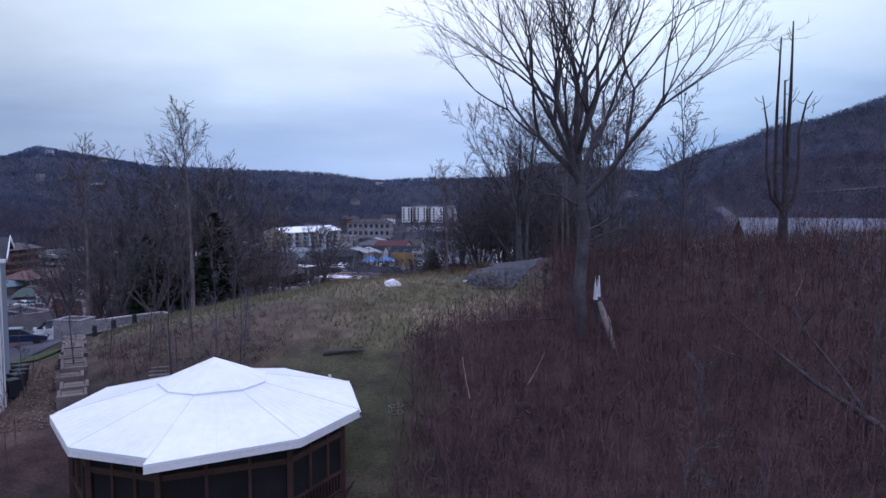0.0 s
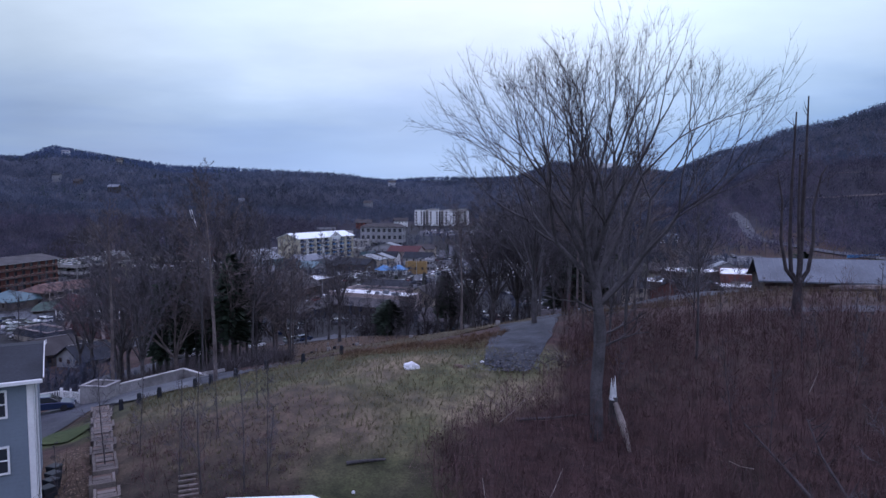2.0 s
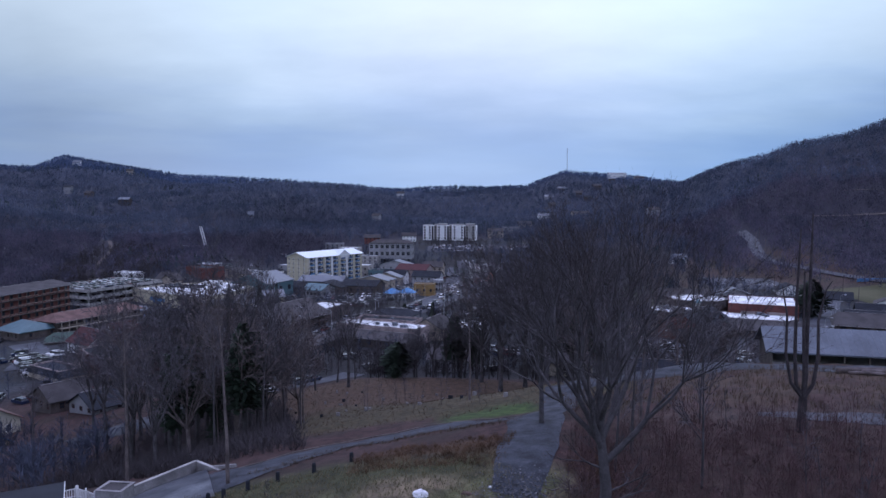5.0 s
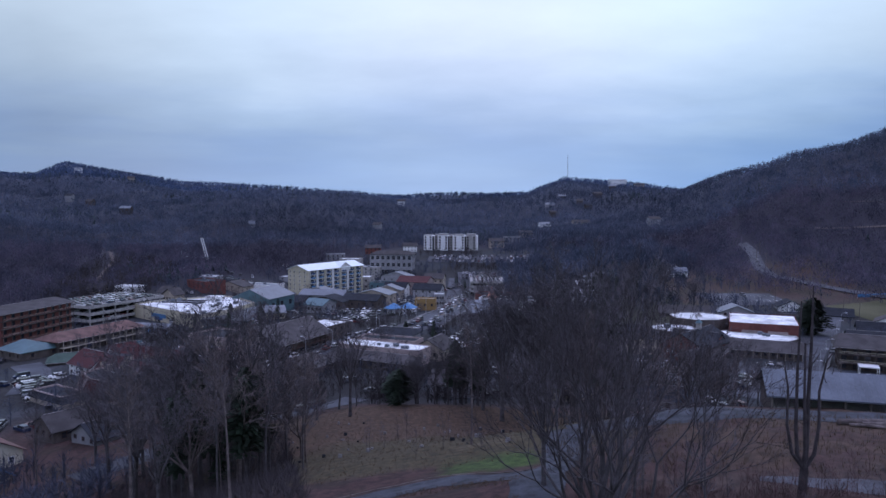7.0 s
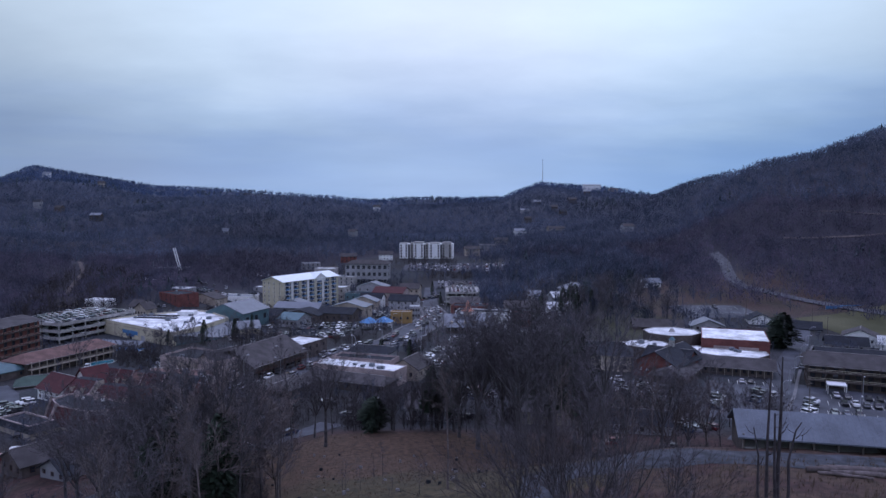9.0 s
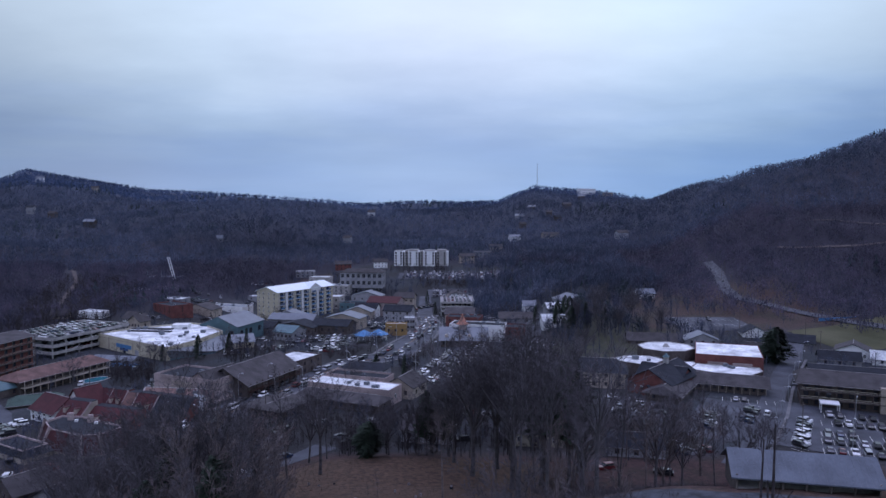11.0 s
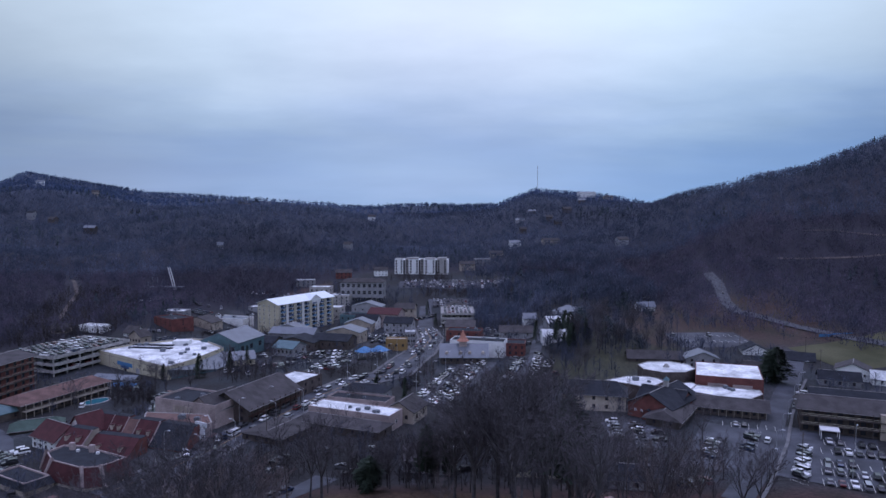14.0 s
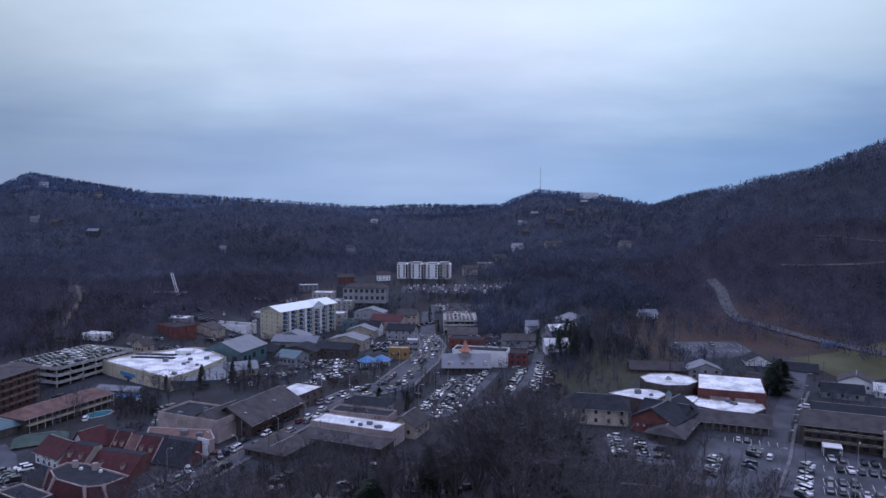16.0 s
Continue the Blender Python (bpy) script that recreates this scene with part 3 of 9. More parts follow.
lay(soft(GY - 93.4 - 0.2 * GX) * soft(95.6 + 0.2 * GX - GY) * soft(GX + 2) * soft(7 - GX), tone(0.22, 0.17, 0.125))
lay(bf * soft(118 - GY + waves(GX, GY, 8, 2) * 10, 6) * 0.7, tone(0.07, 0.068, 0.034))
lay(soft(GY - 300 - jit, 6) * soft(372 - GY, 8) * soft(GX - 75, 8) * soft(118 - GX, 6) * 0.7, tone(0.07, 0.072, 0.04))
lay(soft(GY - 270 - jit, 6) * soft(330 - GY, 8) * soft(GX - 52, 4) * soft(84 - GX, 4) * 0.7, tone(0.062, 0.066, 0.036))
lay(soft(GY - 338 - jit * 3, 6) * soft(440 + jit * 5 - GY, 12) * soft(GX - 104 - jit * 2, 5) * soft(215 - GX, 10) * 0.9, tone(0.075, 0.047, 0.04))
lay(soft(GY - 338 - jit * 3, 6) * soft(440 - GY, 12) * soft(GX - 104, 5) * soft(215 - GX, 10) * soft(waves(GX, GY, 7, 5) - 0.1, 0.3) * 0.6, tone(0.05, 0.05, 0.035))
lay(soft(GY - 66) * soft(100 - GY) * soft(GX - 24, 3) * soft(70 - GX) * soft(patch + 0.2, 0.4) * 0.75, tone(0.095, 0.064, 0.047))
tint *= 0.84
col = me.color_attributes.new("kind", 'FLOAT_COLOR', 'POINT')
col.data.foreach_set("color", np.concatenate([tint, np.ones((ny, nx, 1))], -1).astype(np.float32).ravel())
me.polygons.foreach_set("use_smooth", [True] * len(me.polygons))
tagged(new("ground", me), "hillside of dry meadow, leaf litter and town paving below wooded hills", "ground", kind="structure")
STRIPS, PLOTS = [], []


def drape(name, line, widths, material, label, category, lift=0.06, seg=2.5, kind="structure", thick=0.0):
    """A strip along a line of (x, y), laid on the ground; widths: one, or one a point."""
    pts, ws = [], []
    line = [Vector((*p, 0)) for p in line]
    widths = widths if isinstance(widths, (list, tuple)) else [widths] * len(line)
    for (p, q), (wa, wb) in zip(zip(line, line[1:]), zip(widths, widths[1:])):
        n = max(1, int((q - p).length / seg))
        for i in range(n):
            pts.append(p.lerp(q, i / n))
            ws.append(wa + (wb - wa) * i / n)
    pts.append(line[-1])
    ws.append(widths[-1])
    verts, faces = [], []
    cols = max(2, int(max(ws) / (0.9 if line[0].y < 110 else 3)) + 1)
    for i, p in enumerate(pts):
        d = (pts[min(i + 1, len(pts) - 1)] - pts[max(i - 1, 0)]).normalized()
        side = Vector((d.y, -d.x, 0))
        wide = ws[i] * (1 + (0.02 * math.sin(i * 1.3) + 0.04 * math.sin(i * 0.57 + 2)) * (line[0].y < 110))
        row = [p + side * wide * (k / cols - 0.5) for k in range(cols + 1)]
        hs = [gz(v.x, v.y) + (0.1 if v.y > 160 else 0.0) for v in row]
        for v, h in zip(row, hs):
            verts.append((v.x, v.y, h + lift))
    for i in range(len(pts) - 1):
        for k in range(cols):
            a = i * (cols + 1) + k
            faces.append((a, a + 1, a + cols + 2, a + cols + 1))
    ob = raw(name, verts, faces, material)
    STRIPS.append((np.array([(p.x, p.y) for p in pts]), max(ws) / 2 + 1.5))
    return tagged(ob, label, category, kind=kind)

# ---- roads, lots and lanes ----
drape("road", [(74, 168), (86, 186), (104, 214), (121, 244), (137, 270), (152, 293), (164, 314), (172, 330)], 7.5, M["asphalt"], "grey asphalt side street running up between motels", "road")
drape("parking_lot", [(101, 181), (112, 197), (128, 222)], [26, 30, 26], M["asphalt"], "asphalt motel parking lot in bays", "parking lot", 0.05)
drape("parking_lot", [(76, 192), (87, 208), (99, 230)], [14, 18, 18], M["asphalt"], "asphalt parking lot beside low wings", "parking lot", 0.05)
drape("parking_lot", [(56, 222), (73, 222)], [26, 26], M["asphalt"], "asphalt parking lot below a brick gable", "parking lot", 0.05)
drape("road", [(-87, 176), (-76.5, 191), (-70, 205), (-63, 226), (-54, 249), (-46, 272), (-36, 293), (-20, 309), (-9, 362), (-3, 420), (-7, 470), (-8, 545)], [9, 9, 10, 10, 11, 12, 14, 16, 15, 13, 11, 9], M["asphalt"], "busy main street through the town", "road", 0.07)
drape("parking_lot", [(-4, 262), (6, 290), (22, 336)], [14, 20, 16], M["asphalt"], "asphalt parking lot in long diagonal rows", "parking lot", 0.05)
drape("road", [(30, 285), (40, 312), (50, 350), (58, 392), (66, 420)], 6, M["asphalt"], "narrow street lined with parked cars", "road", 0.09)
drape("parking_lot", [(120, 351), (158, 351)], 30, M["asphalt"], "asphalt school lot with painted bays", "parking lot", 0.08)
drape("sports_field", [(176, 318), (250, 340)], 36, M["field"], "yellow-green sports field beyond the houses", "field", 0.06)
drape("road", [(232, 318), (210, 345), (196, 372), (176, 404), (180, 430), (192, 470), (196, 500)], 7, M["gravel"], "pale road climbing the wooded hillside", "road", 0.5, seg=6)
drape("road", [(-150, 230), (-139, 218), (-131, 205), (-125, 190)], 9, M["asphalt"], "street past the vans and village shops", "road", 0.06)
drape("road", [(-72, 122), (-61, 134), (-52, 148), (-44, 161), (-36, 173), (-30, 186)], 7.5, M["asphalt"], "curving lane at the foot of the hill", "road", 0.08)
drape("road", [(-31, 58.8), (-25, 60.4), (-20, 65.4), (-14, 71.6), (-8, 75.4), (-2, 75.4), (3.5, 72.6), (7, 70.5), (9.5, 73), (11.5, 80), (14, 96)], [5, 8, 7, 5.2, 5, 5, 5.2, 5.6, 5.2, 5.2, 6], M["old_asphalt"], "wet asphalt lane below the meadow", "road", 0.07, seg=0.8)
drape("driveway", [(3.4, 49.9), (4.2, 54), (5.4, 60), (6.6, 66), (7, 70)], [3.2, 4.6, 5.2, 5.4, 5.4], M["old_asphalt"], "cracked dark asphalt drive ending at the meadow", "road", 0.1, seg=0.8)
drape("gravel_track", [(27, 64), (34, 61), (46, 57), (60, 52)], [1.2, 3.2, 4.5, 5], M["gravel"], "wet gravel track along the hilltop", "road", 0.07, seg=1.2)
drape("lane", [(14, 95), (28, 95), (42, 91), (60, 86)], 9, M["old_asphalt"], "dark asphalt lane in front of the barn", "road", 0.07, seg=1.5)
drape("driveway", [(-35, 40), (-34, 48), (-33.5, 56), (-34, 66)], [4.5, 5, 5.5, 5.5], M["asphalt"], "grey asphalt drive beside the house", "road", 0.07, seg=1.2)
drape("lawn", [(-27.6, 49), (-31.4, 49.6)], 3.4, M["lawn"], "strip of green lawn beside the drive", "lawn", 0.12, seg=1.2)

TRACKS = [[(244, 495), (266, 482), (297, 462), (330, 436)], [(285, 540), (299, 527), (316, 493), (332, 462)], [(-226, 418), (-230, 428), (-240, 455), (-252, 491), (-292, 564)]]
for line_ in TRACKS:
    drape("dirt_track", line_, 2.6, M["dirt"], "bare dirt track cut along the wooded slope", "road", 0.5, seg=6)
MAIN = [(-87, 176), (-76.5, 191), (-70, 205), (-63, 226), (-54, 249), (-46, 272), (-36, 293), (-20, 309), (-9, 362), (-3, 420), (-7, 470)]
WIDE = [9, 9, 10, 10, 11, 12, 14, 16, 15, 13, 11]
for side_ in (-1, 1):
    walk_line = []
    for i, (p, w) in enumerate(zip(MAIN, WIDE)):
        q, o = MAIN[min(i + 1, len(MAIN) - 1)], MAIN[max(i - 1, 0)]
        d = Vector((q[0] - o[0], q[1] - o[1])).normalized()
        walk_line.append((p[0] + d.y * side_ * (w / 2 + 1.1), p[1] - d.x * side_ * (w / 2 + 1.1)))
    drape("pavement", walk_line, 1.6, M["paving"], "pale concrete pavement beside the main street", "pavement", 0.2)
drape("pavement", [(79, 166), (91, 184), (109, 212), (126, 242), (142, 268), (157, 291)], 1.0, M["paving"], "pale concrete pavement beside the side street", "pavement", 0.36)
drape("road_marking", MAIN, 0.35, M["tarp"], "yellow centre line of the main street", "road marking", 0.13)

# ---- buildings ----


def window_mesh(w, h):
    """Frame and pane of a window in its own plane, its outside towards -y."""
    bm = bmesh.new()
    f = 0.1
    for x0, x1, z0, z1 in ((0, w, 0, f), (0, w, h - f, h), (0, f, f, h - f), (w - f, w, f, h - f), (f, w - f, h / 2 - 0.03, h / 2 + 0.03)):
        slab(bm, x0, x1, -0.07, 0.03, z0, z1)
    fr = bpy.data.meshes.new("window")
    bm.to_mesh(fr)
    bm.free()
    bm = slab(bmesh.new(), f, w - f, -0.03, 0.0, f, h - f)
    pn = bpy.data.meshes.new("pane")
    bm.to_mesh(pn)
    bm.free()
    pn.materials.append(M["glass"])
    return fr, pn


WIN = {}


def add_window(parent, m, w, h, frame_mat, name="window"):
    key = (round(w, 2), round(h, 2), frame_mat.name)
    if key not in WIN:
        fr, pn = window_mesh(w, h)
        fr.materials.append(frame_mat)
        WIN[key] = fr, pn
    ob = share(name, WIN[key][0], parent, m)
    share("pane", WIN[key][1], ob, Matrix())
    return ob


def seat_of(a, b):
    """Pose with x along a to b, at a, and its length."""
    d = Vector((b[0] - a[0], b[1] - a[1], 0))
    return math.degrees(math.atan2(d.y, d.x)), d.length


def gable_roof(parent, L, D, z, rh, material, over=0.5, along=True, th=0.22, hip=0.0, label="", x0=0.0, y0=0.0):
    """A pitched roof with thickness over the rectangle x0..x0+L, y0..y0+D; the ridge runs along x, or along y."""
    if not along:
        pts = lambda p: (x0 + p[1], y0 + p[0], p[2])
        A, B = D, L
    else:
        pts = lambda p: (x0 + p[0], y0 + p[1], p[2])
        A, B = L, D
    o = over
    drop = rh * o / (B / 2)
    h = min(hip, A / 2 - 0.05)
    top = [(-o, -o, z - drop), (A + o, -o, z - drop), (A + o, B + o, z - drop), (-o, B + o, z - drop), (-o + h, B / 2, z + rh), (A + o - h, B / 2, z + rh)]
    v = [pts(p) for p in top] + [pts((p[0], p[1], p[2] - th)) for p in top]
    f = [(0, 1, 5, 4), (2, 3, 4, 5), (1, 2, 5), (3, 0, 4)] if h > 0.01 else [(0, 1, 5, 4), (2, 3, 4, 5)]
    low = [tuple(i + 6 for i in reversed(q)) for q in f]
    rim = [(0, 6, 7, 1), (2, 8, 9, 3)] + ([(1, 7, 8, 2), (3, 9, 6, 0)] if h > 0.01 else [(1, 7, 11, 5), (5, 11, 8, 2), (3, 9, 10, 4), (4, 10, 6, 0)])
    return raw("roof", v, f + low + rim, material, parent, label)


def walls(parent, L, D, z0, z1, material, rh=0.0, along=True, t=0.3, name="wall", label=""):
    """Outer walls of a box with closed top, with gables of height rh where the roof is pitched."""
    v = [(0, 0, z0), (L, 0, z0), (L, D, z0), (0, D, z0), (0, 0, z1), (L, 0, z1), (L, D, z1), (0, D, z1)]
    f = [(0, 1, 5, 4), (1, 2, 6, 5), (2, 3, 7, 6), (3, 0, 4, 7), (4, 5, 6, 7)]
    if rh:
        if along:
            v += [(0, D / 2, z1 + rh), (L, D / 2, z1 + rh)]
            f = f[:4] + [(5, 6, 9), (7, 4, 8)]
        else:
            v += [(L / 2, 0, z1 + rh), (L / 2, D, z1 + rh)]
            f = f[:4] + [(4, 5, 8), (6, 7, 9)]
    return raw(name, v, f, material, parent, label)


def flat_roof(parent, L, D, z, material, para, wall_mat, units=0, rnd=None):
    """A flat roof behind a parapet, with boxes of machinery on it."""
    bm = slab(bmesh.new(), 0.3, L - 0.3, 0.3, D - 0.3, z + 0.004, z + 0.12)
    part("roof", bm, material, parent)
    bm = bmesh.new()
    for q in ((0, L, 0, 0.28), (0, L, D - 0.28, D), (0, 0.28, 0.28, D - 0.28), (L - 0.28, L, 0.28, D - 0.28)):
        slab(bm, *q, z + 0.002, z + para)
    part("parapet", bm, wall_mat, parent)
    for _ in range(units):
        x, y = rnd.uniform(2, L - 4), rnd.uniform(1.5, max(1.6, D - 3))
        s = rnd.uniform(0.8, 1.5)
        bm = slab(bmesh.new(), x, x + s * 1.3, y, y + s, z + 0.1, z + 0.1 + s * 0.8, 0.05)
        slab(bm, x + 0.2, x + s * 1.3 - 0.2, y + 0.2, y + s - 0.2, z + 0.1 + s * 0.8, z + 0.2 + s * 0.8)
        part("roof_unit", bm, M["grey_metal"], parent)


def building(label, a, b, depth, eave, wall, roof, name="building", category="building", kind="gable", rh=3.0, along=True, base=None, storeys=2, front=4, side=2, win=(1.1, 1.4), frame_mat=None, over=0.6, hip=0.0, para=0.6, units=0, seed=1, group="", top=0.6):
    """A building whose front runs from a to b, as seen from the hill, its body going back by depth."""
    rnd = random.Random(seed)
    rz, L = seat_of(a, b)
    n = (-math.sin(radians(rz)), math.cos(radians(rz)))
    corners = [a, b, (a[0] + n[0] * depth, a[1] + n[1] * depth), (b[0] + n[0] * depth, b[1] + n[1] * depth)]
    g = [gz(*c) for c in corners]
    z = min(g) if base is None else base
    PLOTS.append((np.array(a), np.array((math.cos(radians(rz)), math.sin(radians(rz)))), L, depth))
    ob = thing(name, pose(a[0], a[1], z, 0, 0, rz), label, category, group)
    h = eave - z
    walls(ob, L, depth, -0.6, h, wall, rh if kind == "gable" and not hip else 0, along)
    if kind == "gable":
        gable_roof(ob, L, depth, h, rh, roof, over, along, hip=hip)
        if a[1] < 300 and along:
            drop = rh * over / (depth / 2)
            block("gutter", -over, L + over, -over - 0.14, -over - 0.004, h - drop - 0.24, h - drop - 0.05, M["block"], ob, "", 0.0)
        if a[1] < 300:
            A, B = (L, depth) if along else (depth, L)
            cap = slab(bmesh.new(), hip, A - hip, -0.16, 0.16, 0.0, 0.07, 0.0)
            part("ridge_cap", cap, M["block"], ob).matrix_basis = pose(0, depth / 2, h + rh + 0.004) if along else pose(L / 2, 0, h + rh + 0.004, 0, 0, 90)
    else:
        flat_roof(ob, L, depth, h, roof, para, wall, units, rnd)
    fm = frame_mat or (M["white_paint"] if wall in (M["white_paint"], M["cream"], M["pink"]) else M["block"] if seed % 3 == 0 else M["dark_wood"])
    ground = max(gz(*a), gz(*b)) - z
    sh = (h - ground) / max(1, storeys)
    w, wh = win
    wh = min(wh, sh * 0.6)
    for s in range(storeys):
        zz = ground + sh * s + (sh - wh) * 0.5
        for k in range(front):
            x = (k + 0.5) * L / front - w / 2
            add_window(ob, pose(x, 0, zz), w, wh, fm)
        for k in range(side):
            y = (k + 0.5) * depth / side
            add_window(ob, pose(0, y + w / 2, zz, 0, 0, -90), w, wh, fm)
            add_window(ob, pose(L, y - w / 2, zz, 0, 0, 90), w, wh, fm)
    return ob, L, h


def galleries(ob, L, z0, storeys, sh, material, deep=1.6, posts=8, rail_mat=None, y=0.0):
    """Balcony slabs, rails and posts along a front."""
    rail_mat = rail_mat or material
    for s in range(1, storeys):
        z = z0 + s * sh
        block("balcony", 0, L, y - deep, y - 0.01, z - 0.12, z + 0.06, material, ob)
        bm = slab(bmesh.new(), 0, L, y - deep, y - deep + 0.07, z + 0.9, z + 1.0)
        slab(bm, 0, L, y - deep, y - deep + 0.07, z + 0.45, z + 0.52)
        part("railing", bm, rail_mat, ob)
    for k in range(posts + 1):
        x = k * (L - 0.2) / posts
        block("post", x, x + 0.2, y - deep - 0.02, y - deep + 0.18, z0 - 0.3, z0 + storeys * sh - 0.1, material, ob)


def block_hall(label, pts, base, top, wall, roof, name="hall", category="building", para=0.6, units=0, seed=1):
    """A flat-roofed block on any ground plan, its corners given counter-clockwise, with parapet and roof units."""
    rnd = random.Random(seed)
    n, o = len(pts), pts[0]
    q = [(x - o[0], y - o[1]) for x, y in pts]
    cx_, cy_ = sum(p[0] for p in q) / n, sum(p[1] for p in q) / n
    h = top - base
    ob = thing(name, pose(o[0], o[1], base), label, category)
    raw("wall", [(*p, -1.0) for p in q] + [(*p, h) for p in q], [(k, (k + 1) % n, n + (k + 1) % n, n + k) for k in range(n)] + [tuple(range(n, 2 * n))], wall, ob)
    for k in range(n):
        a_, b_ = q[k], q[(k + 1) % n]
        rz, L = seat_of(a_, b_)
        p = block("parapet", 0.0, L, 0.003, 0.28, 0.003, para, wall, ob)
        p.matrix_basis = pose(a_[0], a_[1], h, 0, 0, rz)
        p = block("coping", 0.0, L, -0.08, 0.34, para + 0.002, para + 0.09, M["concrete"], ob)
        p.matrix_basis = pose(a_[0], a_[1], h, 0, 0, rz)
    inner = [(cx_ + (x - cx_) * 0.97, cy_ + (y - cy_) * 0.97) for x, y in q]
    raw("roof", [(*p, h + 0.01) for p in inner] + [(*p, h + 0.14) for p in inner], [tuple(range(n, 2 * n))] + [(k, (k + 1) % n, n + (k + 1) % n, n + k) for k in range(n)], roof, ob)
    for _ in range(units):
        k = rnd.randrange(n)
        t, u = rnd.uniform(0.25, 0.85), rnd.random()
        ex, ey = q[k][0] + (q[(k + 1) % n][0] - q[k][0]) * u, q[k][1] + (q[(k + 1) % n][1] - q[k][1]) * u
        x, y, w = cx_ + (ex - cx_) * t, cy_ + (ey - cy_) * t, rnd.uniform(0.8, 1.7)
        bm = slab(bmesh.new(), x, x + w * 1.4, y, y + w, h + 0.15, h + 0.15 + w * 0.8, 0.06)
        slab(bm, x + 0.2, x + w * 1.4 - 0.2, y + 0.2, y + w - 0.2, h + 0.15 + w * 0.8, h + 0.28 + w * 0.8)
        part("roof_unit", bm, M["grey_metal"], ob)
    PLOTS.append((np.array((min(p[0] for p in pts), min(p[1] for p in pts))), np.array((1.0, 0.0)), max(p[0] for p in pts) - min(p[0] for p in pts), max(p[1] for p in pts) - min(p[1] for p in pts)))
    return ob, h


# the yellow and blue hotel
def big_hotel():
    a, b = (-101.8, 448.4), (-72.4, 491.7)
    rz, L = seat_of(a, b)
    D, h = 19.0, 20.2
    ob = thing("hotel", pose(a[0], a[1], -2.0, 0, 0, rz), "seven-storey yellow and white hotel with blue balconies and pale metal roof", "hotel")
    walls(ob, L, D, -1, h, M["yellow"], 3.0, True)
    gable_roof(ob, L, D, h, 3.0, M["white_roof"], 0.9)
    # cross gable
    walls(ob, 11, 8, h - 2.5, h + 0.01, M["white_paint"], 3.2, False, name="gable").location = (28.5, -0.35, 0)
    g = gable_roof(ob, 11, 9, h, 3.2, M["white_roof"], 0.5, False, x0=28.5, y0=-0.4)
    sh = (h - 0.5) / 7
    bays = [1.0, 8.2, 15.4, 22.6, 29.8, 37.0, 44.2]
    for n, x in enumerate(bays):
        block("pilaster", x - 0.9, x + 0.6, -0.45, -0.003, -0.5, h - 0.2, M["white_paint"] if n % 2 else M["cream"], ob)
        for s in range(7):
            z = 0.3 + s * sh
            block("balcony", x + 0.8, x + 4.6, -1.2, -0.004, z - 0.1, z + 0.05, M["white_paint"], ob)
            block("railing", x + 0.8, x + 4.6, -1.2, -1.12, z + 0.05, z + 1.0, M["blue"] if s % 2 else M["blue_dark"], ob)
            add_window(ob, pose(x + 1.1, 0, z + 0.15), 3.2, 2.2, M["white_paint"])
            add_window(ob, pose(x + 5.0, 0, z + 0.6), 1.1, 1.4, M["white_paint"])
    for s in range(7):
        for y in (3, 8, 13, 17):
            add_window(ob, pose(0, y + 0.6, 0.9 + s * sh, 0, 0, -90), 1.2, 1.4, M["white_paint"])


big_hotel()


